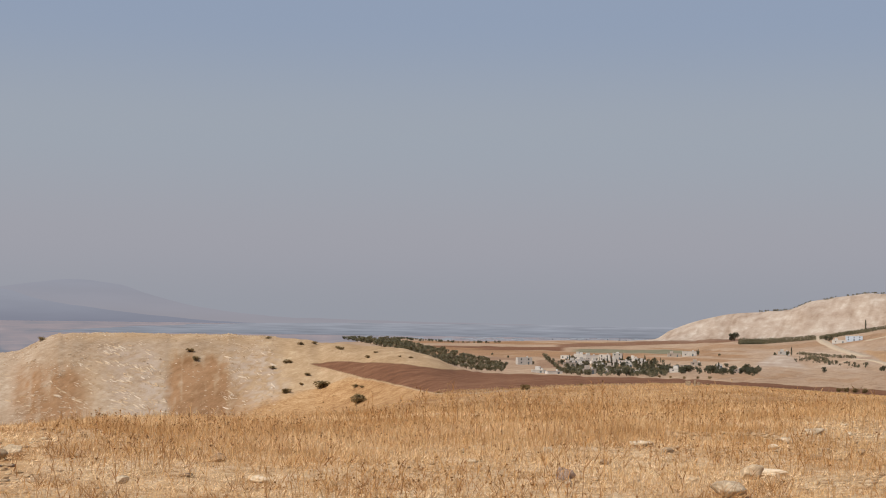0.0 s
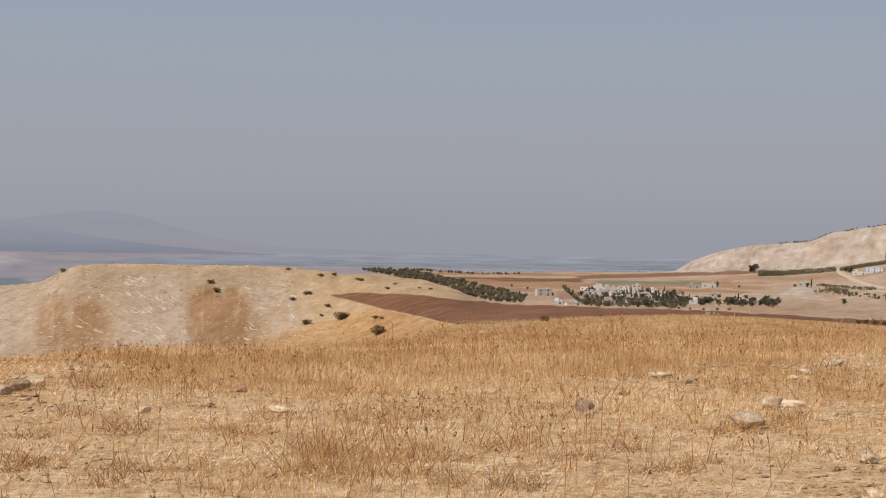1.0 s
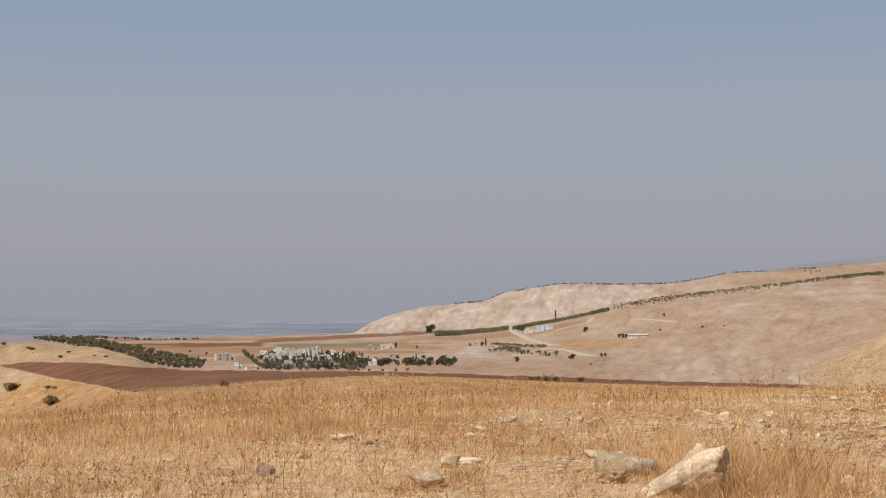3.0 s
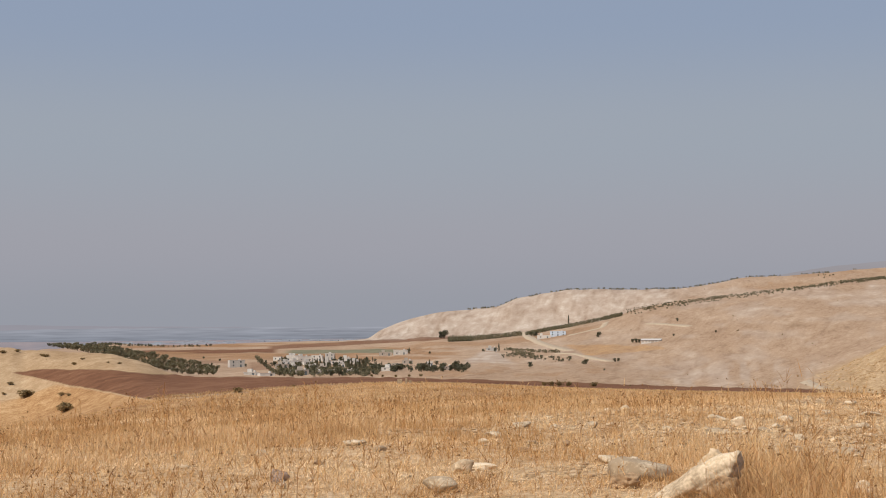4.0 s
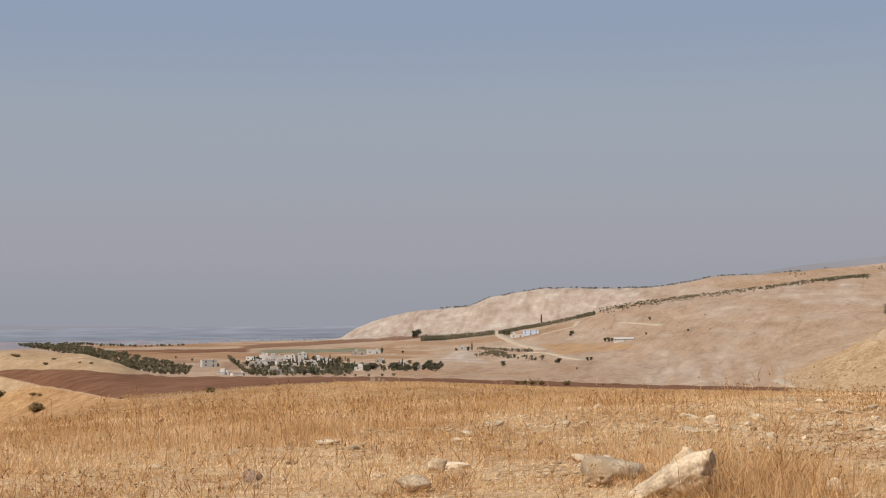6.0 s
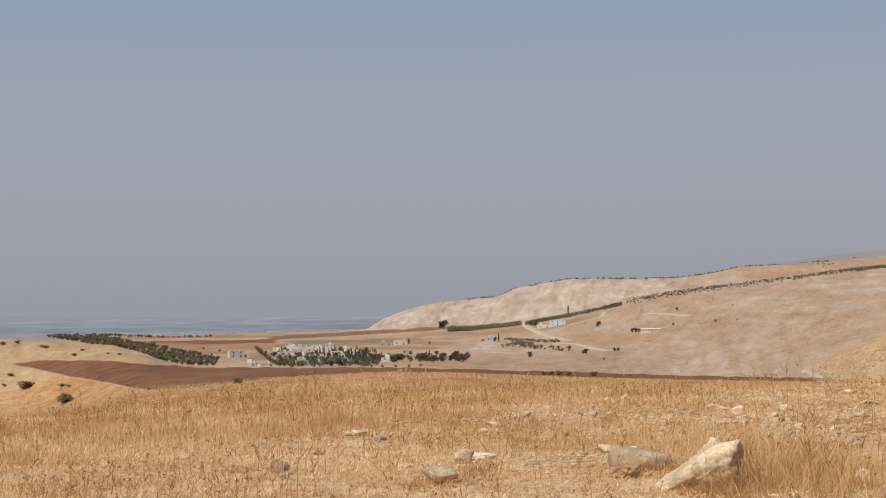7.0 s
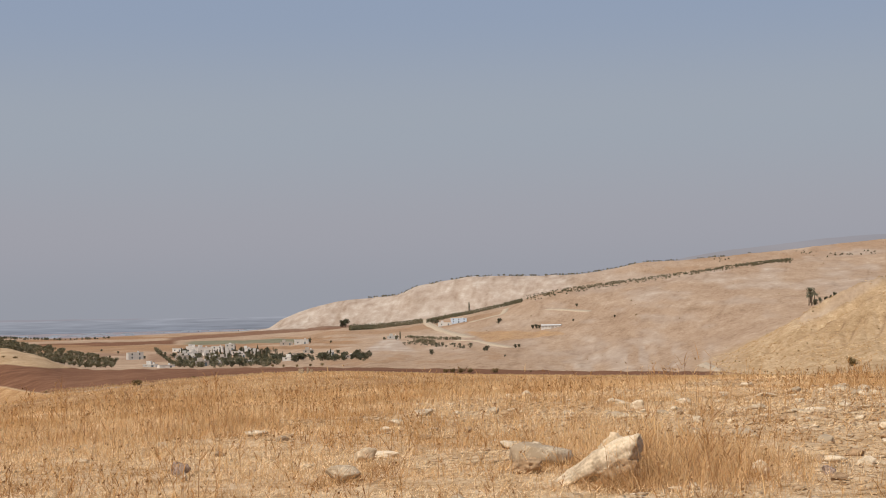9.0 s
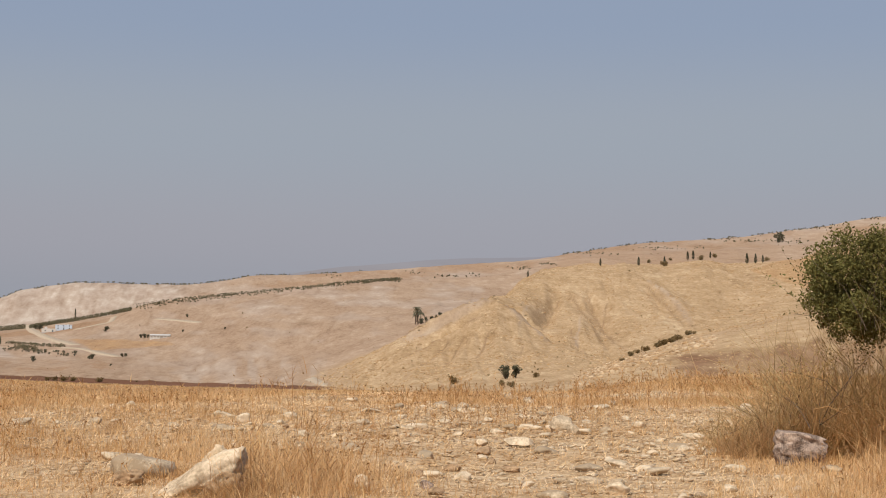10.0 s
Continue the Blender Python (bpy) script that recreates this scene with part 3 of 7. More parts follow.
    ploughed = np.maximum(ploughed, 0.5 * np.clip(0.2 + 1.5 * fbm(a * 1.8 + 3, e * 7 + 2, 4), 0.3, 1.1) * between(e + 0.15 * wob, -2.4, brow, 0.2) * np.clip((a + 2 * wob - 36.2) / 1.5, 0, 1) * (R > 45) * (R < 260))
    # golden stubble field on the far shoulder, and the one below the barn
    gold = np.maximum(gold, 0.55 * np.clip((2.02 + 0.22 * (a - 40.2) - e) / 0.06, 0, 1) * np.clip((e - 2.0 + 0.4 * (a - 40.2)) / 0.06, 0, 1) * np.clip((a - 40.2) / 0.3, 0, 1) * (R > 380))
    gold = np.maximum(gold, 0.55 * between(e + 0.06 * wob, -1.38 + 0.1 * (a - 16), -0.90, 0.06) * between(a + 2.2 * (e + 1.1), 15.6, 19.3, 0.3) * (R > 900))
    ridge = np.maximum(ridge, 0.6 * between(a + 0.5 * e, 17.5, 24.0, 2.5) * between(e, -2.5, -1.45, 0.5) * np.clip(6 * fbm(a * 2.6, e * 2.0 + 7, 3) - 2.8, 0, 1) * (R > 500))
    fallow = np.maximum(fallow, 0.45 * between(a, 9.5, 17.3, 1.5) * between(e + 0.08 * wob, -2.12, -1.66, 0.15) * np.clip(5 * fbm(a * 1.4, e * 8 + 7, 3) - 1.8, 0.1, 1) * (R > 700))
    green = 0.8 * between(a, 4.9, 9.3, 0.8) * between(e + 0.02 * wob, -1.16, -1.02, 0.04) * (R > 900)
    # land far enough off to take the colours with haze painted in
    hazy_plain = np.clip((R - 2480) / 150, 0, 1) * np.clip((8.6 + (R - 2480) / 150 - a) / 1, 0, 1)
    hazy_plain = np.maximum(hazy_plain, np.clip((R - 420) / 150, 0, 1) * np.clip((-5.5 - a) / 2, 0, 1))
    under = np.clip((60 - R) / 25, 0, 1) * (1 - between(R, 15.5, 70, 3) * np.clip((-13 - a) / 3, 0, 1))
    hay = between(R, 150, 620, 60) * np.clip((a - 23.5) / 2.5, 0, 1)
    hay = np.maximum(hay, between(R, 45, 170, 20) * np.clip((a - 24) / 4, 0, 1))
    hay = np.maximum(hay, 0.8 * between(R, 140, 330, 20) * between(a, -14, 2, 2))
    zero = np.zeros_like(R)
    fallow = np.maximum(fallow, 0.85 * strip)
    # valley floor, haze painted into its tones: dark irrigated land, a village's pale plots, a dark blue band, dry
    # mauve fields
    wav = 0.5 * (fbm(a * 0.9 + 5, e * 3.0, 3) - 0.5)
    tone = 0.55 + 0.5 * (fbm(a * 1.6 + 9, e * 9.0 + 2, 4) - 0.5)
    blue_band = between(e + wav, -1.95 - 0.12 * (a + 18), -1.28, 0.12) * between(a, -21.0, -13, 1.0)
    tone -= 0.45 * blue_band
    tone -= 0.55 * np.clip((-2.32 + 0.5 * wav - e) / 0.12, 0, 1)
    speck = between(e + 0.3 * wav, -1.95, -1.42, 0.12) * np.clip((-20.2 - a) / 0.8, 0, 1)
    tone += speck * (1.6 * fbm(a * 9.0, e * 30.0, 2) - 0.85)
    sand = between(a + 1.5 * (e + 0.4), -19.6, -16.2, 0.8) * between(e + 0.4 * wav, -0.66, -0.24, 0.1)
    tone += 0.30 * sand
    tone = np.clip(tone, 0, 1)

    def store(name, *chan):
        at = me.attributes.new(name, "FLOAT_COLOR", "POINT")
        at.data.foreach_set("color", np.stack([*chan, zero + 1], -1).astype(np.float32).ravel())

    store("cover_a", ploughed, chalk, gold)
    store("cover_b", hazy_plain, green, fallow)
    at = me.attributes.new("hazy_valley_tone", "FLOAT", "POINT")
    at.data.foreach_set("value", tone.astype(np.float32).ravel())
    at = me.attributes.new("pale_ridge", "FLOAT", "POINT")
    at.data.foreach_set("value", ridge.astype(np.float32).ravel())
    at = me.attributes.new("shade_and_soil", "FLOAT", "POINT")
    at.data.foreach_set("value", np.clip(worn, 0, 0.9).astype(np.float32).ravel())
    at = me.attributes.new("straw_hill", "FLOAT", "POINT")
    at.data.foreach_set("value", hay.astype(np.float32).ravel())
    at = me.attributes.new("underfoot", "FLOAT", "POINT")
    at.data.foreach_set("value", under.astype(np.float32).ravel())
    me.materials.append(ground_material())
    return tagged(new("ground", me), "dry rolling hill country with stubble, chalk and ploughed earth", "ground", kind="structure")


ground = build_ground()


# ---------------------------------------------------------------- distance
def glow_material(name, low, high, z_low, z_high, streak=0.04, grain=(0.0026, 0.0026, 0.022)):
    """Hazy distance beyond the valley; the haze is painted as a glow graded by height."""
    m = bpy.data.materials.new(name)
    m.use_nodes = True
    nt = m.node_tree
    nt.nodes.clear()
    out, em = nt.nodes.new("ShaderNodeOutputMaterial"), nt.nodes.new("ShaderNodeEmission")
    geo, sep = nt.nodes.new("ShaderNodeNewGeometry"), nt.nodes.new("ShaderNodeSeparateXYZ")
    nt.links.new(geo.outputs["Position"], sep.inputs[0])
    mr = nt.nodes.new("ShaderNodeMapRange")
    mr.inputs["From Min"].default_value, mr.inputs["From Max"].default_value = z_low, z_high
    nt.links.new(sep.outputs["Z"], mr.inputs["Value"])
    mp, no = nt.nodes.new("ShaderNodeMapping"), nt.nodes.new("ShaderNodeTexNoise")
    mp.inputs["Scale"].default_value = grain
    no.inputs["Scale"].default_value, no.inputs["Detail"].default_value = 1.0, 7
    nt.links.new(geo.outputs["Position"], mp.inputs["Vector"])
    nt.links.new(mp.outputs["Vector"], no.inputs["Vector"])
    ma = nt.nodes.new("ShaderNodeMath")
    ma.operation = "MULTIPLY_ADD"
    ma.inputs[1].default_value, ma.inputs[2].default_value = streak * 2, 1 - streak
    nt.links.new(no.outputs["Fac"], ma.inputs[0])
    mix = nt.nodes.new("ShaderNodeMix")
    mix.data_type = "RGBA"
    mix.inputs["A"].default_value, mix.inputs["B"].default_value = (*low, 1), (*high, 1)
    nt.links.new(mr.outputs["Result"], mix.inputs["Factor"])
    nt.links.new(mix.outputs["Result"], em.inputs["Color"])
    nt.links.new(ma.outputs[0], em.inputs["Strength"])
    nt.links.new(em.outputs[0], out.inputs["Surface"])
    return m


def build_range(name, r, crest, foot, mat, label, seed):
    """A far range of hills as a curved band with depth."""
    a = np.arange(crest[0][0], crest[0][-1], 0.06)
    e = smooth_interp(a, crest) + 0.05 * (fbm(a * 1.3 + seed, a * 0 + seed, 4) - 0.5)
    bm = bmesh.new()
    rows = []
    for ai, ei in zip(a, e):
        s, c = math.sin(radians(ai)), math.cos(radians(ai))
        rows.append([bm.verts.new((s * rr, c * rr, zz)) for rr, zz in ((r, foot), (r, EYE + r * math.tan(radians(ei))), (r + 60, foot))])
    for p, q in zip(rows, rows[1:]):
        for k in range(2):
            bm.faces.new((p[k], q[k], q[k + 1], p[k + 1]))
    me = bpy.data.meshes.new(name)
    bm.to_mesh(me)
    bm.free()
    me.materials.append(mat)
    return tagged(new(name, me), label, "mountains", kind="structure")
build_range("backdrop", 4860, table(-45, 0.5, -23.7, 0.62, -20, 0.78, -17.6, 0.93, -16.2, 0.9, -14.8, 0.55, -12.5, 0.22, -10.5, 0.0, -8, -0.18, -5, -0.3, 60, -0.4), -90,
            glow_material("hazy_far_slopes", (0.232, 0.243, 0.30), (0.292, 0.304, 0.360), -12, 60, 0.14), "hazy blue-grey mountain flank across the valley", 3)
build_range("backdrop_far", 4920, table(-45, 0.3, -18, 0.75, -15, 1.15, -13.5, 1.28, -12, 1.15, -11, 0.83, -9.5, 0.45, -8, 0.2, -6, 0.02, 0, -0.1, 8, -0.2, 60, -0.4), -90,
            glow_material("hazy_far_range", (0.305, 0.296, 0.334), (0.296, 0.305, 0.360), -15, 112, 0.08), "pale mauve mountain fading into the haze", 11)
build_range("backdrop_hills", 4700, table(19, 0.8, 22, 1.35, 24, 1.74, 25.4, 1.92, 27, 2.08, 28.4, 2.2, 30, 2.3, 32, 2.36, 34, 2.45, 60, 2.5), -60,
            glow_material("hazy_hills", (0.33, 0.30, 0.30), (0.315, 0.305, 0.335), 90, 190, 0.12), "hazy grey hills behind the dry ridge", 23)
# upright glowing band in haze colours, standing in for the far valley floor
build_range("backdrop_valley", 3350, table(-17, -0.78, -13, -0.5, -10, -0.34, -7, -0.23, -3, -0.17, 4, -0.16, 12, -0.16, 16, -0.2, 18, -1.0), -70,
            glow_material("valley_haze", (0.232, 0.250, 0.294), (0.314, 0.326, 0.374), -36, -8, 0.42, (0.011, 0.011, 0.28)), "glowing band painted as hazy blue valley floor below the hills", 31)


# ---------------------------------------------------------------- building helpers
def mesh_of(name, verts, faces, mat=None, smooth=False):
    """A mesh from arrays; faces is an (n, 3) or (n, 4) array."""
    verts, faces = np.asarray(verts, np.float32), np.asarray(faces, np.int32)
    me = bpy.data.meshes.new(name)
    me.vertices.add(len(verts))
    me.vertices.foreach_set("co", verts.ravel())
    me.loops.add(faces.size)
    me.loops.foreach_set("vertex_index", faces.ravel())
    me.polygons.add(len(faces))
    me.polygons.foreach_set("loop_start", (np.arange(len(faces)) * faces.shape[1]).astype(np.int32))
    if smooth:
        me.polygons.foreach_set("use_smooth", np.ones(len(faces), bool))
    me.update(calc_edges=True)
    if mat:
        me.materials.append(mat)
    return me


def mesh_from(name, bm, mat=None):
    me = bpy.data.meshes.new(name)
    bm.to_mesh(me)
    bm.free()
    if mat:
        me.materials.append(mat)
    return me


def part(name, data, parent, label="", place=None):
    ob = new(name, data)
    ob.parent = parent
    if place is not None:
        ob.location = place
    return tagged(ob, label)


def base_of(name, m, label, category, group=""):
    ob = new(name)
    ob.matrix_basis = m
    ob.empty_display_size = 0.1
    return tagged(ob, label, category, group)


def random_tint_material(name, colors, rough=0.85, translucent=0.0):
    """Blades, leaves and twigs: each loose piece takes its own tone."""
    m = bpy.data.materials.new(name)
    m.use_nodes = True
    nt = m.node_tree
    b = nt.nodes["Principled BSDF"]
    b.inputs["Roughness"].default_value = rough
    b.inputs["Specular IOR Level"].default_value = 0.2
    geo, ramp = nt.nodes.new("ShaderNodeNewGeometry"), nt.nodes.new("ShaderNodeValToRGB")
    el = ramp.color_ramp.elements
    el[0].position, el[0].color = 0.0, (*colors[0], 1)
    el[1].position, el[1].color = 1.0, (*colors[-1], 1)
    for k, c in enumerate(colors[1:-1], 1):
        el.new(k / (len(colors) - 1)).color = (*c, 1)
    nt.links.new(geo.outputs["Random Per Island"], ramp.inputs["Fac"])
    no, mul = nt.nodes.new("ShaderNodeTexNoise"), nt.nodes.new("ShaderNodeMix")
    no.inputs["Scale"].default_value, no.inputs["Detail"].default_value = 0.35, 5
    nt.links.new(geo.outputs["Position"], no.inputs["Vector"])
    mul.data_type, mul.blend_type = "RGBA", "MULTIPLY"
    tone = nt.nodes.new("ShaderNodeValToRGB")
    tone.color_ramp.elements[0].position, tone.color_ramp.elements[0].color = 0.40, (0.83, 0.70, 0.55, 1)
    tone.color_ramp.elements[1].position, tone.color_ramp.elements[1].color = 0.60, (1.06, 1.03, 1.0, 1)
    nt.links.new(no.outputs["Fac"], tone.inputs["Fac"])
    mul.inputs["Factor"].default_value = 1.0
    nt.links.new(ramp.outputs["Color"], mul.inputs["A"])
    nt.links.new(tone.outputs["Color"], mul.inputs["B"])
    nt.links.new(mul.outputs["Result"], b.inputs["Base Color"])
    if translucent:
        tr, mx = nt.nodes.new("ShaderNodeBsdfTranslucent"), nt.nodes.new("ShaderNodeMixShader")
        mx.inputs[0].default_value = translucent
        nt.links.new(mul.outputs["Result"], tr.inputs["Color"])
        nt.links.new(b.outputs[0], mx.inputs[1])
        nt.links.new(tr.outputs[0], mx.inputs[2])
        nt.links.new(mx.outputs[0], nt.nodes["Material Output"].inputs["Surface"])
    return m


STRAW = random_tint_material("straw", [(0.38, 0.225, 0.095), (0.76, 0.50, 0.245), (0.84, 0.605, 0.335), (0.60, 0.375, 0.165), (0.87, 0.67, 0.41), (0.70, 0.44, 0.20)], 0.7, 0.3)
STALK = random_tint_material("thistle_stalk", [(0.38, 0.195, 0.08), (0.66, 0.40, 0.17), (0.76, 0.51, 0.25), (0.32, 0.165, 0.07)], 0.8, 0.3)
LITTER = random_tint_material("straw_litter", [(0.52, 0.335, 0.16), (0.79, 0.55, 0.30), (0.88, 0.67, 0.42), (0.66, 0.435, 0.21)], 0.8, 0.0)
LEAF = random_tint_material("green_leaf", [(0.13, 0.13, 0.038), (0.185, 0.175, 0.054), (0.26, 0.232, 0.078), (0.15, 0.148, 0.046), (0.215, 0.198, 0.064)], 0.75, 0.35)
OLIVE_LEAF = random_tint_material("olive_leaf", [(0.12, 0.118, 0.074), (0.195, 0.188, 0.118), (0.27, 0.25, 0.155), (0.155, 0.15, 0.094)], 0.7, 0.35)
DARK_LEAF = random_tint_material("cypress_leaf", [(0.085, 0.09, 0.058), (0.135, 0.138, 0.09), (0.185, 0.178, 0.115)], 0.7, 0.3)
SCRUB_LEAF = random_tint_material("scrub_leaf", [(0.20, 0.152, 0.074), (0.29, 0.22, 0.108), (0.37, 0.285, 0.148), (0.235, 0.182, 0.088)], 0.8, 0.4)
DRY_BRUSH = random_tint_material("dry_brush", [(0.20, 0.125, 0.055), (0.40, 0.26, 0.115), (0.52, 0.36, 0.175), (0.27, 0.19, 0.08)], 0.8, 0.15)
BRUSHWOOD = random_tint_material("brushwood", [(0.36, 0.265, 0.125), (0.68, 0.52, 0.265), (0.84, 0.67, 0.38), (0.55, 0.42, 0.205), (0.77, 0.60, 0.33)], 0.8, 0.45)
BARK = material("bark", (0.13, 0.09, 0.06), 0.95, 0.3, 6, 0.5)
LIMESTONE = material("limestone", (0.46, 0.33, 0.20), 0.95, 0.25, 5, 0.28, 22, tint=(0.60, 0.465, 0.31), rand=0.22)
DARK_STONE = material("dark_stone", (0.165, 0.108, 0.078), 0.95, 0.55, 9, 0.4, 20, tint=(0.33, 0.24, 0.178))
EARTHY_STONE = material("earthy_stone", (0.36, 0.23, 0.125), 0.95, 0.32, 5, 0.28, 20)
TAN_STONE = material("tan_stone", (0.42, 0.29, 0.17), 0.95, 0.3, 5, 0.28, 22, tint=(0.53, 0.395, 0.25), rand=0.3)
FIELD_STONE = material("field_stone", (0.46, 0.335, 0.205), 0.95, 0.2, 2, 0.04, 6, tint=(0.58, 0.45, 0.30), rand=0.3)
PLASTER = material("white_plaster", (0.60, 0.55, 0.48), 0.9, 0.16, 0.6, rand=0.5)
PLASTER_GREY = material("grey_plaster", (0.44, 0.37, 0.30), 0.9, 0.15, 0.6, rand=0.5)
SHADE_GLASS = material("window_glass", (0.05, 0.055, 0.06), 0.15, 0.2, 1.0)
DOOR_PAINT = material("door_paint", (0.12, 0.14, 0.15), 0.5, 0.2, 2.0)
SHEET_ROOF = material("sheet_roof", (0.62, 0.58, 0.52), 0.55, 0.1, 0.5)
BLUE_PAINT = material("blue_paint", (0.62, 0.68, 0.74), 0.6, 0.1, 1.0)
DIRT = material("dirt_road", (0.46, 0.35, 0.235), 1.0, 0.15, 0.4)
WOOD = material("weathered_wood", (0.14, 0.11, 0.085), 0.9, 0.3, 4, 0.3)


# ---------------------------------------------------------------- plants
def leaf_quads(rng, centres, size, flat=0.0, aspect=0.5):
    """One small pointed leaf or sprig at each centre, facing anywhere."""
    n = len(centres)
    u = rng.normal(size=(n, 3))
    u[:, 2] *= 1 - flat
    u /= np.linalg.norm(u, axis=1)[:, None]
    v = np.cross(u, rng.normal(size=(n, 3)))
    v /= np.linalg.norm(v, axis=1)[:, None]
    s = (np.asarray(size) * rng.uniform(0.6, 1.4, n))[:, None]
    c = centres
    verts = np.stack([c - u * s, c + v * s * aspect, c + u * s, c - v * s * aspect], 1).reshape(-1, 3)
    return verts, np.arange(4 * n).reshape(-1, 4)


def clump_points(rng, n, clumps, shell=0.55):
    """Points gathered near the skins of several balls (x, y, z, radius)."""
    clumps = np.asarray(clumps, float)
    w = clumps[:, 3] ** 2
    k = rng.choice(len(clumps), n, p=w / w.sum())
    d = rng.normal(size=(n, 3))
    d /= np.linalg.norm(d, axis=1)[:, None]
    rad = clumps[k, 3] * (shell + (1.08 - shell) * rng.rand(n) ** 0.6)
    return clumps[k, :3] + d * rad[:, None]


def tube(points, radii, sides=6):
    """A tapered tube along points."""
    verts, faces = [], []
    pts = [Vector(p) for p in points]
    for i, p in enumerate(pts):
        t = (pts[min(i + 1, len(pts) - 1)] - pts[max(i - 1, 0)]).normalized()
        q = t.to_track_quat("Z", "Y")
        for s in range(sides):
            an = 2 * math.pi * s / sides
            verts.append(p + q @ Vector((math.cos(an) * radii[i], math.sin(an) * radii[i], 0)))
    for i in range(len(pts) - 1):
        for s in range(sides):
            a, b = i * sides + s, i * sides + (s + 1) % sides
            faces.append((a, b, b + sides, a + sides))
    return np.array([tuple(v) for v in verts]), np.array(faces)


def joined(pieces):
    verts, faces, off = [], [], 0
    for v, f in pieces:
        verts.append(np.asarray(v))
        faces.append(np.asarray(f) + off)
        off += len(v)
    return np.concatenate(verts), np.concatenate(faces)


def tree_meshes(kind, seed):
    """Trunk and crown of one tree about 1 high per metre of its own size."""
    rng = np.random.RandomState(seed)
    if kind == "olive":
        h = 4.6
        limbs = [tube([(0, 0, -0.3), (0.08, 0.05, 0.7), (0.02, -0.05, 1.5)], [0.26, 0.2, 0.15])]
        clumps = []
        for k in range(9):
            an, rr = rng.uniform(0, 6.28), rng.uniform(0.5, 1.5)
            z = rng.uniform(1.2, 3.5)
            clumps.append((rr * math.cos(an), rr * math.sin(an), z, rng.uniform(0.75, 1.15)))
            if k < 5:
                limbs.append(tube([(0.02, -0.05, 1.4), (rr * 0.5 * math.cos(an), rr * 0.5 * math.sin(an), 0.7 + z / 2), (rr * math.cos(an), rr * math.sin(an), z)], [0.12, 0.08, 0.03]))
        pts = clump_points(rng, 340, clumps)
        crown = leaf_quads(rng, pts, 0.35, aspect=0.6)
        return joined(limbs), crown, OLIVE_LEAF
    if kind == "cypress":
        limbs = [tube([(0, 0, -0.3), (0, 0, 2.0), (0, 0, 8.5)], [0.2, 0.16, 0.04])]
        n = 380
        t = rng.rand(n) ** 0.8
        rad = 1.05 * (np.sin(np.pi * (0.10 + 0.87 * t)) ** 0.7) * (1.05 - 0.55 * t) * rng.uniform(0.55, 1.08, n)
        an = rng.uniform(0, 6.28, n)
        pts = np.stack([rad * np.cos(an), rad * np.sin(an), 0.6 + 8.8 * t], 1)
        crown = leaf_quads(rng, pts, 0.43, aspect=0.45)
        return joined(limbs), crown, DARK_LEAF
    if kind == "broadleaf":
        limbs = [tube([(0, 0, -0.3), (0.1, 0, 1.0), (0.0, 0.1, 2.4)], [0.3, 0.22, 0.15])]
        clumps = []
        for k in range(13):
            an, rr = rng.uniform(0, 6.28), rng.uniform(0.3, 2.3)
            z = rng.uniform(1.8, 5.6) - 0.25 * rr
            clumps.append((rr * math.cos(an), rr * math.sin(an), z, rng.uniform(0.8, 1.4)))
            if k < 6:
                limbs.append(tube([(0, 0.1, 2.0), (rr * 0.5 * math.cos(an), rr * 0.5 * math.sin(an), 1 + z / 2), (rr * math.cos(an), rr * math.sin(an), z)], [0.13, 0.08, 0.03]))
        pts = clump_points(rng, 460, clumps)
        crown = leaf_quads(rng, pts, 0.46, aspect=0.6)
        return joined(limbs), crown, DARK_LEAF
    if kind == "palm":
        limbs = [tube([(0, 0, -0.3), (0.1, 0, 2.5), (0.05, 0.05, 5.2)], [0.32, 0.24, 0.22], 8)]
        fronds = []
        for k in range(26):
            an, up = rng.uniform(0, 6.28), rng.uniform(-0.3, 1.2)
            base = Vector((0.05, 0.05, 5.2))
            for s in range(6):
                f0, f1 = s / 6, (s + 1) / 6
                p = [base + Vector((math.cos(an) * 2.1 * f, math.sin(an) * 2.1 * f, 1.3 * up * f - 1.9 * f * f)) for f in (f0, f1)]
                w = 0.32 * (1 - 0.7 * f1)
                side = Vector((-math.sin(an), math.cos(an), -0.35)) * w
                side2 = Vector((math.sin(an), -math.cos(an), -0.35)) * w
                for sd in (side, side2):
                    fronds.append((np.array([tuple(p[0]), tuple(p[1]), tuple(p[1] + sd), tuple(p[0] + sd)]), np.array([[0, 1, 2, 3]])))
        return joined(limbs), joined(fronds), DARK_LEAF
    # low round scrub bush, 1 m wide
    limbs = [tube([(0, 0, -0.1), (0.02, 0, 0.12), (0.05, 0.03, 0.3)], [0.05, 0.04, 0.02], 5)]
    clumps = []
    for k in range(9):
        an, rr = rng.uniform(0, 6.28), rng.uniform(0.0, 0.38)
        clumps.append((rr * math.cos(an), rr * math.sin(an), rng.uniform(0.12, 0.32), rng.uniform(0.12, 0.22)))
    pts = clump_points(rng, 420, clumps, 0.4)
    pts[:, 2] = np.abs(pts[:, 2])
    pts[:, :2] *= 0.8
    crown = leaf_quads(rng, pts, 0.055, aspect=0.5)
    return joined(limbs), crown, SCRUB_LEAF


MODELS = {}
for kind_, count_ in (("olive", 4), ("cypress", 3), ("broadleaf", 3), ("palm", 2), ("scrub", 4)):
    MODELS[kind_] = []
    for k_ in range(count_):
        limbs_, crown_, leaf_ = tree_meshes(kind_, 100 + 17 * k_)
        MODELS[kind_].append((mesh_of("trunk", *limbs_, BARK, True), mesh_of("crown", *crown_, leaf_), limbs_, crown_, leaf_))

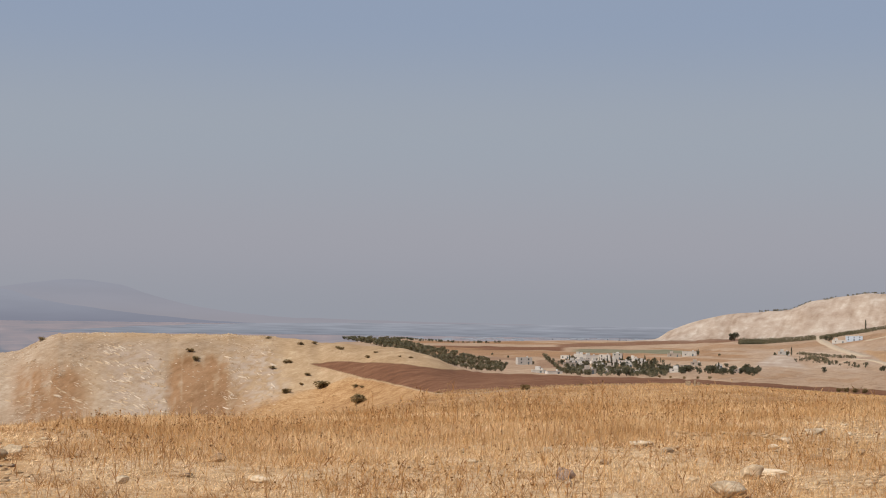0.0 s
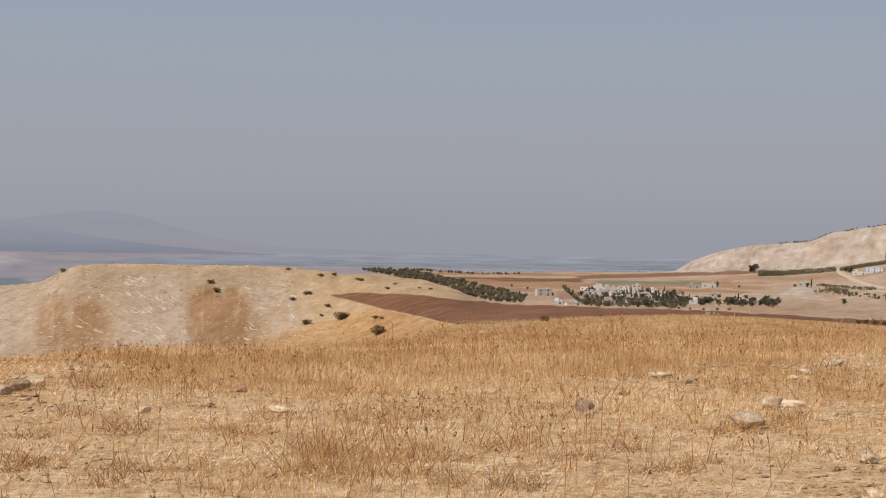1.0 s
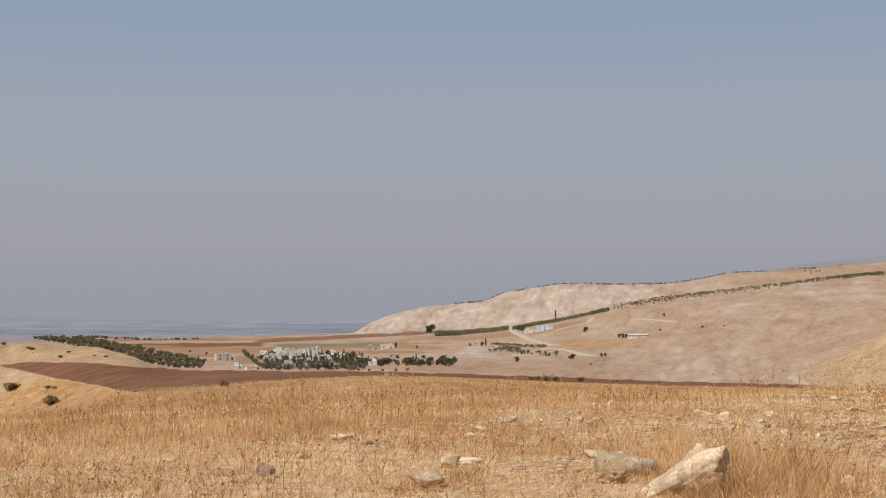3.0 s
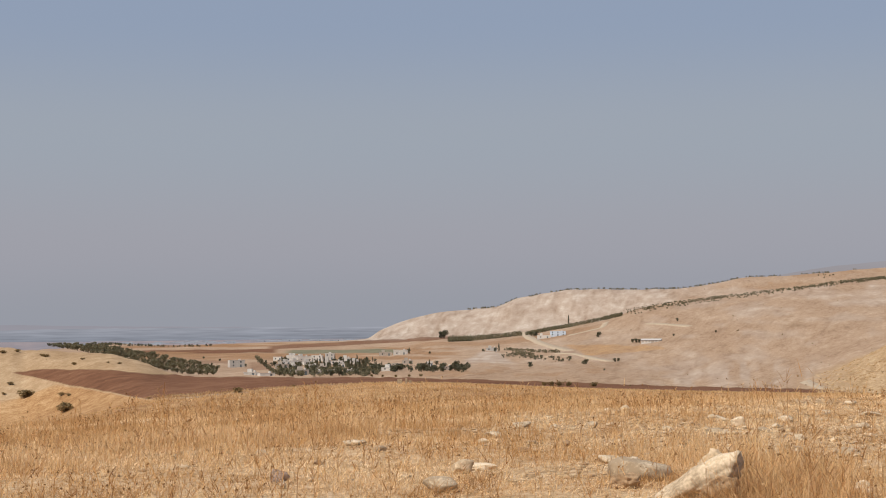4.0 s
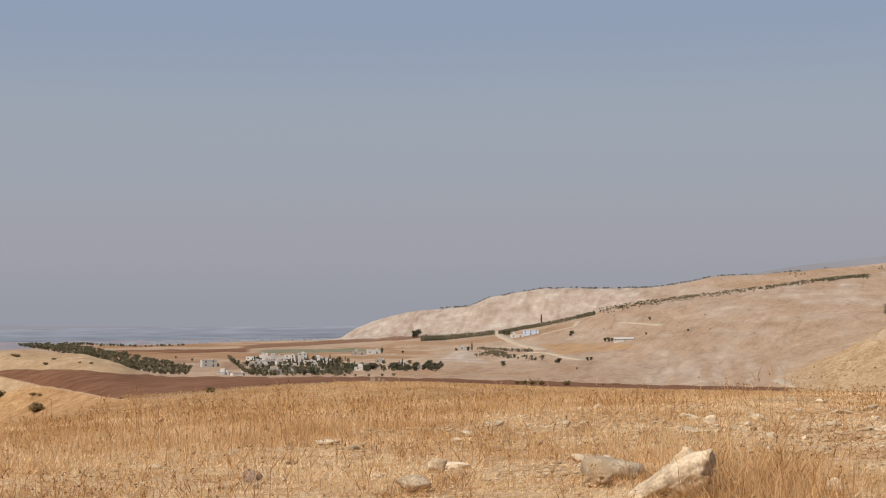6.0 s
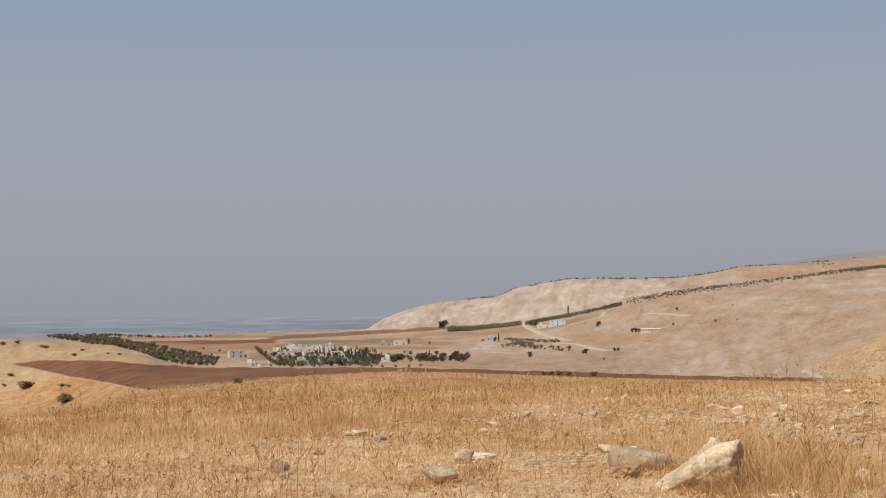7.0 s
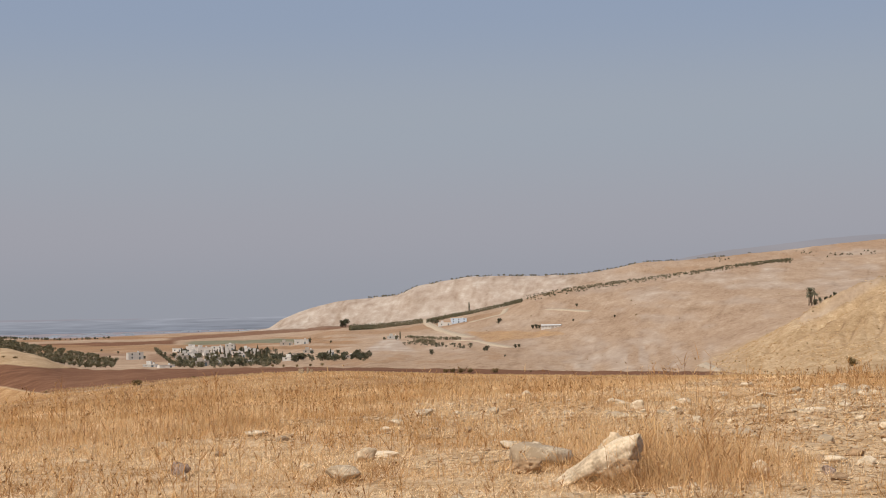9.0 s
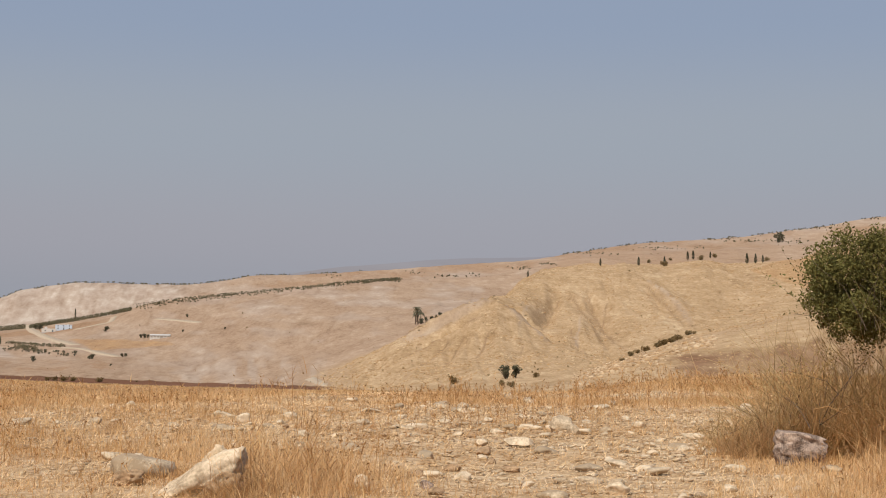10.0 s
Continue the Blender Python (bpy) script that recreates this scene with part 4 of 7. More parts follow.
WORDS = {
    "olive": ("olive_tree", "small grey-green olive tree in a planted row", "olive tree"),
    "cypress": ("cypress", "dark slender cypress beside the buildings", "cypress"),
    "broadleaf": ("tree", "dark green spreading tree with dense crown", "tree"),
    "palm": ("palm_tree", "palm with drooping dark fronds on dry slope", "palm"),
    "scrub": ("shrub", "low dark thorny shrub on dry grazed hillside", "shrub"),
}
_plants = np.random.RandomState(21)


def plant(kind, place, scale=1.0, label="", group="", wide=1.0):
    name, words, cat = WORDS[kind]
    trunk, crown = MODELS[kind][_plants.randint(len(MODELS[kind]))][:2]
    top = base_of(name, Matrix.Translation(place) @ Matrix.Rotation(_plants.uniform(0, 6.28), 4, "Z") @ Matrix.Diagonal((scale * wide, scale * wide, scale, 1)), label or words, cat, group)
    part("trunk", trunk, top)
    part("crown", crown, top)
    return top


def thicket(name, kind, spots, label, category):
    """Uncounted far plants as one mass."""
    pieces, leaf = [], None
    for p, s in spots:
        _, _, limbs, crown, leaf = MODELS[kind][_plants.randint(len(MODELS[kind]))]
        an = _plants.uniform(0, 6.28)
        c, sn = math.cos(an), math.sin(an)
        v, f = crown
        v = v.reshape(-1, 4, 3)[_plants.randint(5)::5]
        mid = v.mean(1, keepdims=True)
        v, f = (mid + (v - mid) * 1.5).reshape(-1, 3), np.arange(4 * len(v)).reshape(-1, 4)
        v = np.stack([v[:, 0] * c - v[:, 1] * sn, v[:, 0] * sn + v[:, 1] * c, v[:, 2] - (0.0 if kind == "scrub" else 0.9)], 1)
        pieces.append((v * s + np.array(p), f))
    ob = new(name, mesh_of(name, *joined(pieces), leaf))
    return tagged(ob, label, category, kind="stuff")


def ground_at(a, e, beyond=0.0):
    return sight(a, e, max(beyond, 3.0))


def line_of(*pts):
    """A smooth line of (bearing, angle) pairs: returns a function of 0..1."""
    xs, ys = np.array(pts[0::2], float), np.array(pts[1::2], float)
    t = np.linspace(0, 1, len(xs))
    return lambda f: (float(np.interp(f, t, xs)), float(np.interp(f, t, ys)))


# ---------------------------------------------------------------- chalk hill: shrubs
HILL_SHRUBS = [(-9.35, -1.31, 0.30), (-9.15, -1.63, 0.42), (-4.45, -2.63, 0.75), (-3.11, -3.16, 0.85), (-3.2, -2.57, 0.28), (-2.95, -2.6, 0.22), (-5.80, -1.71, 0.34),
               (-6.30, -1.93, 0.26), (-4.99, -2.17, 0.26), (-5.78, -2.82, 0.45), (-3.79, -1.18, 0.26), (-4.79, -0.97, 0.24), (-14.62, -0.95, 0.32),
               (-6.47, -0.80, 0.22), (-5.27, -1.02, 0.26), (-3.91, -1.13, 0.2), (-2.76, -1.47, 0.24), (-2.46, -1.29, 0.17), (-1.55, -1.42, 0.15), (-1.15, -1.47, 0.18),
               (-5.63, -1.71, 0.17), (-5.2, -2.5, 0.2), (-12.4, -3.7, 0.2), (-17.3, -3.6, 0.2)]
for a_, e_, w_ in HILL_SHRUBS:
    p_, r_ = ground_at(a_, e_, 80)
    plant("scrub", p_, r_ * radians(w_) * 0.8, group="shrubs on the chalk hill", wide=1.75)
# along the far rim of the near rise and the ploughed field
for a_, e_, w_ in ((3.16, -2.58, 0.45), (14.55, -2.42, 0.3), (14.85, -2.42, 0.34), (15.15, -2.43, 0.34), (15.5, -2.43, 0.3), (16.37, -2.45, 0.32), (17.74, -2.45, 0.1),
                   (-0.1, -2.75, 0.14), (5.2, -2.38, 0.16), (9.9, -2.3, 0.14), (12.1, -2.35, 0.12)):
    p_, r_ = ground_at(a_, e_, 70)
    plant("scrub", p_, r_ * radians(w_) * 1.05, "dry brown shrub at the ploughed field's edge", "shrubs at the field edge", wide=1.4)

# ---------------------------------------------------------------- olive grove running down to the valley
low_, high_ = line_of(-3.62, -0.80, -2.5, -0.98, -1.26, -1.27, 0.0, -1.62, 1.18, -1.87, 2.44, -1.92), line_of(-3.3, -0.79, -2.06, -0.83, -1.03, -1.03, 0.0, -1.22, 1.18, -1.48, 2.4, -1.75)
for row_ in range(4):
    for k_ in range(34):
        f_ = (k_ + 0.5 * (row_ % 2) + _plants.uniform(-0.25, 0.25)) / 34
        (a0_, e0_), (a1_, e1_) = low_(f_), high_(f_)
        m_ = row_ / 3
        p_, r_ = ground_at(a0_ + (a1_ - a0_) * m_, e0_ + (e1_ - e0_) * m_, 420)
        plant("olive", p_, min(1.9, r_ * radians(0.235) / 4.2) * _plants.uniform(0.62, 0.95), group="olive grove", wide=1.45)

# ---------------------------------------------------------------- village
def box_mesh(name, x0, x1, y0, y1, z0, z1, mat, bevel=0.0):
    bm = bmesh.new()
    bmesh.ops.create_cube(bm, size=1.0)
    for v in bm.verts:
        v.co = Vector(((x0 + x1) / 2 + v.co.x * (x1 - x0), (y0 + y1) / 2 + v.co.y * (y1 - y0), (z0 + z1) / 2 + v.co.z * (z1 - z0)))
    if bevel:
        bmesh.ops.bevel(bm, geom=list(bm.edges), offset=bevel, segments=1, affect="EDGES")
    return mesh_from(name, bm, mat)


def holed_wall(w, h, holes, thick, mat):
    """A wall in the xz plane, facing -y, with real openings (x0, x1, z0, z1)."""
    xs = sorted({0.0, w, *[v for q in holes for v in q[:2]]})
    zs = sorted({0.0, h, *[v for q in holes for v in q[2:]]})
    bm = bmesh.new()
    for x0, x1 in zip(xs, xs[1:]):
        for z0, z1 in zip(zs, zs[1:]):
            cx, cz = (x0 + x1) / 2, (z0 + z1) / 2
            if any(q[0] < cx < q[1] and q[2] < cz < q[3] for q in holes):
                continue
            f = bm.faces.new([bm.verts.new(c) for c in ((x0, 0, z0), (x1, 0, z0), (x1, 0, z1), (x0, 0, z1))])
    bmesh.ops.remove_doubles(bm, verts=bm.verts, dist=1e-4)
    ext = bmesh.ops.extrude_face_region(bm, geom=list(bm.faces))
    for v in ext["geom"]:
        if isinstance(v, bmesh.types.BMVert):
            v.co.y += thick
    bmesh.ops.recalc_face_normals(bm, faces=list(bm.faces))
    return mesh_from("wall", bm, mat)


def house(a, e, w_deg, h_deg, seed, mat=None, label="", beyond=600, dome=False, turn=0.0, name="house"):
    """A flat-roofed block house that faces the near rise: walls with openings, windows, door, roof with parapet."""
    rng = random.Random(seed)
    p, r = ground_at(a, e, beyond)
    w, h = 1.15 * r * radians(w_deg), 0.92 * r * radians(h_deg)
    d = max(5.0, w * rng.uniform(0.6, 0.8))
    storeys = max(1, round(h / 3.1))
    mat = mat or PLASTER
    top = base_of(name, Matrix.Translation(p) @ Matrix.Rotation(radians(-a + turn), 4, "Z"), label or "white flat-roofed village house with dark windows", "house", "village houses" if name == "house" else "")
    wins, doors = [], []
    n = max(2, int(w / 4.6))
    for s in range(storeys):
        for k in range(n):
            cx, z0 = w * (k + 0.5) / n, s * h / storeys + 0.9
            if s == 0 and k == n // 2:
                doors.append((cx - 0.6, cx + 0.6, 0.0, min(2.1, h * 0.8)))
            else:
                wins.append((cx - 0.5, cx + 0.5, z0, min(z0 + 1.15, (s + 1) * h / storeys - 0.35)))
    front = part("wall", holed_wall(w, h, wins + doors, 0.25, mat), top, place=(-w / 2, 0, 0))
    for x0, x1, y0, y1 in ((-w / 2, -w / 2 + 0.25, 0.25, d), (w / 2 - 0.25, w / 2, 0.25, d), (-w / 2 + 0.25, w / 2 - 0.25, d - 0.25, d)):
        part("wall", box_mesh("wall", x0, x1, y0, y1, -1.5, h, mat), top)
    part("footing", box_mesh("footing", -w / 2, w / 2, 0.004, 0.25, -1.5, -0.004, mat), top)
    roof = part("roof", box_mesh("roof", -w / 2 + 0.25, w / 2 - 0.25, 0.25, d - 0.25, h - 0.5, h - 0.3, mat), top)
    part("parapet", box_mesh("parapet", -w / 2 - 0.08, w / 2 + 0.08, -0.08, 0.2, h + 0.002, h + 0.3, mat), roof)
    for x0, x1, z0, z1 in wins:
        win = part("window", box_mesh("window", x0 - w / 2 + 0.002, x1 - w / 2 - 0.002, 0.12, 0.16, z0 + 0.002, z1 - 0.002, SHADE_GLASS), top, "dark glazed window")
        part("sill", box_mesh("sill", x0 - w / 2 - 0.08, x1 - w / 2 + 0.08, -0.07, -0.003, z0 - 0.1, z0 - 0.01, mat), win)
    for x0, x1, z0, z1 in doors:
        part("door", box_mesh("door", x0 - w / 2 + 0.002, x1 - w / 2 - 0.002, 0.12, 0.17, z0, z1 - 0.002, DOOR_PAINT), top, "dark painted door")
    if rng.random() < 0.5 and not dome:
        part("stair_hut", box_mesh("stair_hut", -w * 0.3, -w * 0.3 + 2.6, d * 0.45, d * 0.45 + 2.4, h - 0.3, h + 1.9, mat, 0.03), top)
    if rng.random() < 0.6 and not dome:
        bm = bmesh.new()
        bmesh.ops.create_cone(bm, cap_ends=True, segments=10, radius1=0.6, radius2=0.6, depth=1.3, matrix=Matrix.Translation((w * 0.25, d * 0.6, h + 0.4)))
        part("water_tank", mesh_from("water_tank", bm, SHEET_ROOF), top)
    if dome:
        bm = bmesh.new()
        bmesh.ops.create_uvsphere(bm, u_segments=16, v_segments=8, radius=min(w, d) * 0.28, matrix=Matrix.Translation((0, d / 2, h - 0.3)))
        part("dome", mesh_from("dome", bm, mat), top, "pale plastered dome")
    return top


VILLAGE = [(3.13, -1.64, 0.48, 0.28, 0), (5.11, -1.42, 0.30, 0.22, 0), (5.63, -1.46, 0.45, 0.22, 0), (6.08, -1.45, 0.36, 0.24, 0), (6.55, -1.40, 0.30, 0.26, 2),
           (4.8, -1.70, 0.42, 0.17, 1), (5.55, -1.95, 0.42, 0.2, 1), (7.15, -1.46, 0.30, 0.14, 0), (6.42, -1.62, 0.22, 0.24, 0), (9.45, -1.57, 0.34, 0.13, 1),
           (8.65, -1.26, 0.42, 0.14, 1), (9.2, -1.23, 0.46, 0.19, 0), (5.2, -1.70, 0.26, 0.14, 0), (6.05, -1.93, 0.30, 0.13, 1), (3.6, -1.93, 0.42, 0.1, 0),
           (4.25, -1.97, 0.5, 0.1, 0), (7.3, -1.88, 0.30, 0.11, 0), (8.0, -1.80, 0.38, 0.12, 1), (8.75, -1.83, 0.48, 0.13, 0), (10.32, -1.68, 0.16, 0.2, 0),
           (11.0, -1.80, 0.30, 0.12, 1), (4.62, -1.40, 0.3, 0.14, 0), (5.35, -1.55, 0.4, 0.15, 0), (5.8, -1.58, 0.34, 0.13, 0), (6.8, -1.56, 0.42, 0.13, 0), (6.3, -1.76, 0.36, 0.13, 1), (4.95, -1.56, 0.3, 0.12, 0), (5.0, -1.88, 0.4, 0.12, 0),
           (6.7, -1.86, 0.42, 0.1, 1), (7.5, -1.55, 0.3, 0.12, 0), (5.3, -1.34, 0.4, 0.12, 0), (5.9, -1.72, 0.24, 0.15, 0), (9.0, -1.65, 0.26, 0.1, 1), (7.0, -1.68, 0.2, 0.14, 0)]
for k_, (a_, e_, w_, h_, look_) in enumerate(VILLAGE):
    house(a_, e_, w_, h_, 40 + k_, (PLASTER, PLASTER_GREY, PLASTER)[look_], ("", "low grey plastered village house with flat roof", "tall white village building with pale dome")[look_], dome=look_ == 2,
          turn=random.Random(k_).uniform(-18, 18))
house(14.58, -0.66, 0.45, 0.13, 91, PLASTER, "long white farm building beside orchard strip", 900, name="farm_building")
house(15.1, -0.57, 0.52, 0.19, 92, BLUE_PAINT, "pale blue and white farm building on the slope", 900, name="farm_building")
house(12.62, -1.11, 0.36, 0.12, 93, PLASTER, "small white house on top of pale mound", 900, name="farm_building")


def barn(a, e, w_deg, h_deg):
    p, r = ground_at(a, e, 900)
    w, h, d = r * radians(w_deg), r * radians(h_deg), 8.0
    top = base_of("barn", Matrix.Translation(p) @ Matrix.Rotation(radians(-a - 4), 4, "Z"), "long low pale barn with sheet roof on dry slope", "barn")
    holes = [(w * (k + 0.5) / 6 - 0.7, w * (k + 0.5) / 6 + 0.7, h * 0.45, h * 0.75) for k in range(6) if k != 3] + [(w * 3.5 / 6 - 1.2, w * 3.5 / 6 + 1.2, 0, h * 0.75)]
    part("wall", holed_wall(w, h, holes, 0.2, PLASTER), top, place=(-w / 2, 0, 0))
    for x0, x1, y0, y1 in ((-w / 2, -w / 2 + 0.2, 0.2, d), (w / 2 - 0.2, w / 2, 0.2, d), (-w / 2 + 0.2, w / 2 - 0.2, d - 0.2, d)):
        part("wall", box_mesh("wall", x0, x1, y0, y1, -1.5, h, PLASTER), top)
    for x0, x1, z0, z1 in holes[:-1]:
        part("window", box_mesh("window", x0 - w / 2, x1 - w / 2, 0.1, 0.14, z0, z1, PLASTER_GREY), top, "grey shutter panel")
    part("footing", box_mesh("footing", -w / 2, w / 2, 0.004, 0.2, -1.8, -0.004, PLASTER), top)
    x0, x1, z0, z1 = holes[-1]
    part("door", box_mesh("door", x0 - w / 2, x1 - w / 2, 0.1, 0.16, z0, z1, PLASTER_GREY), top, "grey sliding door")
    bm = bmesh.new()
    pr = [bm.verts.new((x, y, z)) for x in (-w / 2 - 0.3, w / 2 + 0.3) for y, z in ((-0.4, h + 0.02), (d / 2, h + 0.9), (d + 0.4, h + 0.02), (d + 0.4, h - 0.08), (d / 2, h + 0.8), (-0.4, h - 0.08))]
    bm.faces.new(pr[:6]), bm.faces.new(pr[6:][::-1])
    for k in range(6):
        bm.faces.new((pr[k], pr[(k + 1) % 6], pr[6 + (k + 1) % 6], pr[6 + k]))
    bmesh.ops.recalc_face_normals(bm, faces=list(bm.faces))
    part("roof", mesh_from("roof", bm, SHEET_ROOF), top, "pale corrugated sheet roof")


barn(18.55, -0.86, 0.73, 0.125)

# trees among the houses
for a_, e_, s_ in ((7.37, -1.77, 1.0), (7.52, -1.80, 1.05), (7.67, -1.80, 1.1), (7.82, -1.80, 1.05), (7.90, -1.78, 0.85), (5.93, -1.92, 0.85), (6.35, -1.64, 0.9), (6.20, -1.62, 0.8), (8.3, -1.8, 0.7),
                   (8.5, -1.78, 0.75), (10.28, -1.80, 0.95), (12.89, -1.13, 0.75), (7.27, -1.75, 0.9), (9.53, -1.2, 0.6), (15.5, -0.12, 0.8)):
    p_, r_ = ground_at(a_, e_, 600)
    plant("cypress", p_, s_ * r_ / 1350, group="village cypresses")
for a_, e_, s_ in ((6.91, -2.0, 1.35), (6.65, -2.0, 1.1), (4.88, -1.50, 1.0), (7.1, -1.95, 0.9), (4.5, -1.62, 0.8), (5.35, -1.80, 0.9), (5.75, -1.80, 1.0), (6.3, -1.85, 0.95), (6.75, -1.68, 0.9),
                   (5.0, -1.86, 0.8), (5.9, -1.62, 0.7), (7.25, -1.62, 0.8), (8.15, -1.82, 0.8), (8.45, -1.82, 0.85), (8.95, -1.78, 0.7), (9.15, -1.8, 0.75), (9.9, -1.80, 1.1), (10.05, -1.82, 1.2),
                   (10.45, -1.84, 1.0), (10.7, -1.85, 0.9), (11.1, -1.84, 0.95), (11.45, -1.8, 0.9), (11.3, -1.7, 1.0), (10.55, -1.62, 0.7), (9.6, -1.6, 0.6), (9.5, -1.15, 0.6), (10.3, -1.2, 0.4),
                   (12.75, -1.14, 0.7), (12.3, -1.14, 0.5), (10.84, -0.62, 1.3), (10.75, -0.62, 1.1), (14.08, -1.73, 0.9), (16.13, -1.63, 0.85), (16.05, -1.63, 0.6), (16.6, -0.63, 0.9), (17.2, -1.54, 0.6), (17.35, -1.53, 0.55),
                   (18.0, -0.84, 0.7), (17.86, -0.84, 0.65), (18.11, -0.84, 0.6), (14.1, -0.56, 0.7), (14.25, -0.58, 0.8), (19.53, -0.05, 0.5), (19.37, -0.6, 0.4), (20.93, -0.48, 0.4), (16.8, -1.87, 0.35),
                   (3.42, -1.62, 0.5), (4.2, -1.5, 0.5), (5.45, -1.6, 0.7), (4.7, -1.85, 0.6), (2.5, -1.4, 0.4), (1.9, -1.3, 0.35), (2.2, -1.55, 0.4)):
    p_, r_ = ground_at(a_, e_, 600)
    plant("broadleaf", p_, s_ * r_ / 1550, group="village trees", wide=1.15)
for k_ in range(80):
    a_, e_ = _plants.uniform(4.3, 8.2), _plants.uniform(-1.98, -1.42)
    if a_ < 4.0 + (-1.3 - e_) * 1.2:
        continue
    p_, r_ = ground_at(a_, e_, 600)
    plant("broadleaf" if k_ % 4 else "cypress", p_, _plants.uniform(0.42, 0.75) * r_ / 1400, group="village trees" if k_ % 4 else "village cypresses")
for k_ in range(16):
    p_, r_ = ground_at(_plants.uniform(4.6, 8.0), _plants.uniform(-2.0, -1.72), 600)
    plant("olive" if k_ % 3 == 0 else "broadleaf", p_, _plants.uniform(0.45, 0.7) * r_ / 1400, "dark rounded tree before the village houses", "village trees", wide=1.25)
for k_ in range(34):
    a_ = _plants.choice((8.3, 8.8, 9.2, 10.1, 10.5, 10.9, 11.3)) + _plants.normal(0, 0.16)
    p_, r_ = ground_at(a_, _plants.uniform(-1.88, -1.74), 600)
    plant("broadleaf", p_, _plants.uniform(0.55, 0.95) * r_ / 1400, "dark rounded tree beside the village edge", "village trees", wide=1.3)
hedge_ = line_of(3.83, -1.36, 4.35, -1.82, 4.72, -1.98)
for k_ in range(12):
    p_, r_ = ground_at(*hedge_((k_ + 0.5) / 12), 600)
    plant("olive", p_, r_ / 1300, "grey-green tree in a hedge by the village", "village hedge")
for a_, e_ in ((8.12, -2.03), (8.53, -2.05), (9.03, -2.06), (9.52, -2.05), (9.97, -2.04)):
    p_, r_ = ground_at(a_, e_, 500)
    plant("scrub", p_, r_ * radians(0.2), "round dark bush below the village houses", "bushes below the village")

garden_ = []
for k_ in range(120):
    a_, e_ = _plants.uniform(4.4, 8.3), _plants.uniform(-1.97, -1.45)
    if a_ > 4.0 + (-1.3 - e_) * 1.2:
        garden_.append((ground_at(a_, e_, 600)[0], _plants.uniform(0.35, 0.62)))
for k_ in range(48):
    a_ = _plants.choice((8.2, 8.7, 9.3, 9.9, 10.4, 11.0, 11.4)) + _plants.normal(0, 0.22)
    garden_.append((ground_at(a_, _plants.uniform(-1.9, -1.66), 600)[0], _plants.uniform(0.35, 0.6)))
for k_ in range(60):
    a_ = _plants.uniform(12.9, 15.6)
    garden_.append((ground_at(a_, -1.2 - 0.08 * (a_ - 13) + _plants.uniform(-0.16, 0.0), 900)[0], _plants.uniform(0.2, 0.4)))
grove_ = []
for k_ in range(150):
    a_, e_ = _plants.uniform(4.2, 8.4), _plants.uniform(-2.02, -1.62)
    if a_ > 4.0 + (-1.3 - e_) * 1.2:
        grove_.append((ground_at(a_, e_, 600)[0], _plants.uniform(0.5, 0.95)))
thicket("village_orchard", "olive", grove_, "grey-green orchard trees among the lower village houses", "orchard")
thicket("garden_growth", "broadleaf", garden_, "dark garden shrubs and hedges between village houses", "shrubs")

# ruined stone posts on the near field's far side
def ruin(a, e, w):
    p, r = ground_at(a, e, 60)
    bm = bmesh.new()
    rng = random.Random(5)
    s = r * radians(w)
    for x, ww, hh in ((-0.42, 0.42, 0.42), (0.12, 0.2, 0.48), (0.42, 0.22, 0.36)):
        mat_ = Matrix.Translation((x * s, 0, hh * s / 2 - 0.1)) @ Matrix.Rotation(rng.uniform(-0.06, 0.06), 4, "Y") @ Matrix.Diagonal((ww * s, 0.3 * s, hh * s + 0.2, 1))
        bmesh.ops.create_cube(bm, size=1.0, matrix=mat_)
    bmesh.ops.bevel(bm, geom=list(bm.edges), offset=0.03 * s, segments=2, affect="EDGES")
    ob = new("stone_ruin", mesh_from("stone_ruin", bm, LIMESTONE))
    ob.matrix_basis = Matrix.Translation(p) @ Matrix.Rotation(radians(-a), 4, "Z")
    tagged(ob, "stub of ruined pale stone wall on stubble", "ruin")


ruin(9.36, -2.33, 0.46)


# ---------------------------------------------------------------- dirt tracks
def track(name, width, beyond, lift, *pts):
    line = line_of(*pts)
    pos = []
    for f in np.linspace(0, 1, 10 * (len(pts) // 2)):
        p, r = ground_at(*line(f), beyond)
        pos.append(p)
    pos = np.array([tuple(p) for p in pos])
    k = np.ones(5) / 5
    pad = np.concatenate([pos[:1]] * 2 + [pos] + [pos[-1:]] * 2)
    pos = np.stack([np.convolve(pad[:, i], k, "valid") for i in range(3)], 1)
    t = np.gradient(pos[:, :2], axis=0)
    t /= np.linalg.norm(t, axis=1)[:, None] + 1e-9
    side = np.stack([-t[:, 1], t[:, 0]], 1) * width / 2
    verts = []
    for i in range(len(pos)):
        for s in (-1, -0.9, 0.9, 1):
            x, y = pos[i, 0] + side[i, 0] * s, pos[i, 1] + side[i, 1] * s
            verts.append((x, y, float(height(np.array(x), np.array(y))) + (lift if abs(s) < 1 and 1 < i < len(pos) - 2 else -lift)))
    faces = [(4 * i + j, 4 * i + j + 1, 4 * i + j + 5, 4 * i + j + 4) for i in range(len(pos) - 1) for j in range(3)]
    return tagged(new(name, mesh_of(name, verts, faces, DIRT)), "pale dirt track across dry hillside", "track", kind="structure")


track("road_slope", 9.0, 1000, 0.45, 13.81, -0.38, 13.91, -0.57, 14.36, -0.81, 14.95, -1.0, 15.6, -1.14)
track("road_farm", 7.0, 1000, 0.45, 15.5, -0.57, 15.9, -0.47, 16.76, -0.28, 16.9, -0.05)
track("road_valley", 7.0, 700, 0.45, 14.95, -1.22, 15.7, -1.25, 16.3, -1.4, 17.1, -1.55)
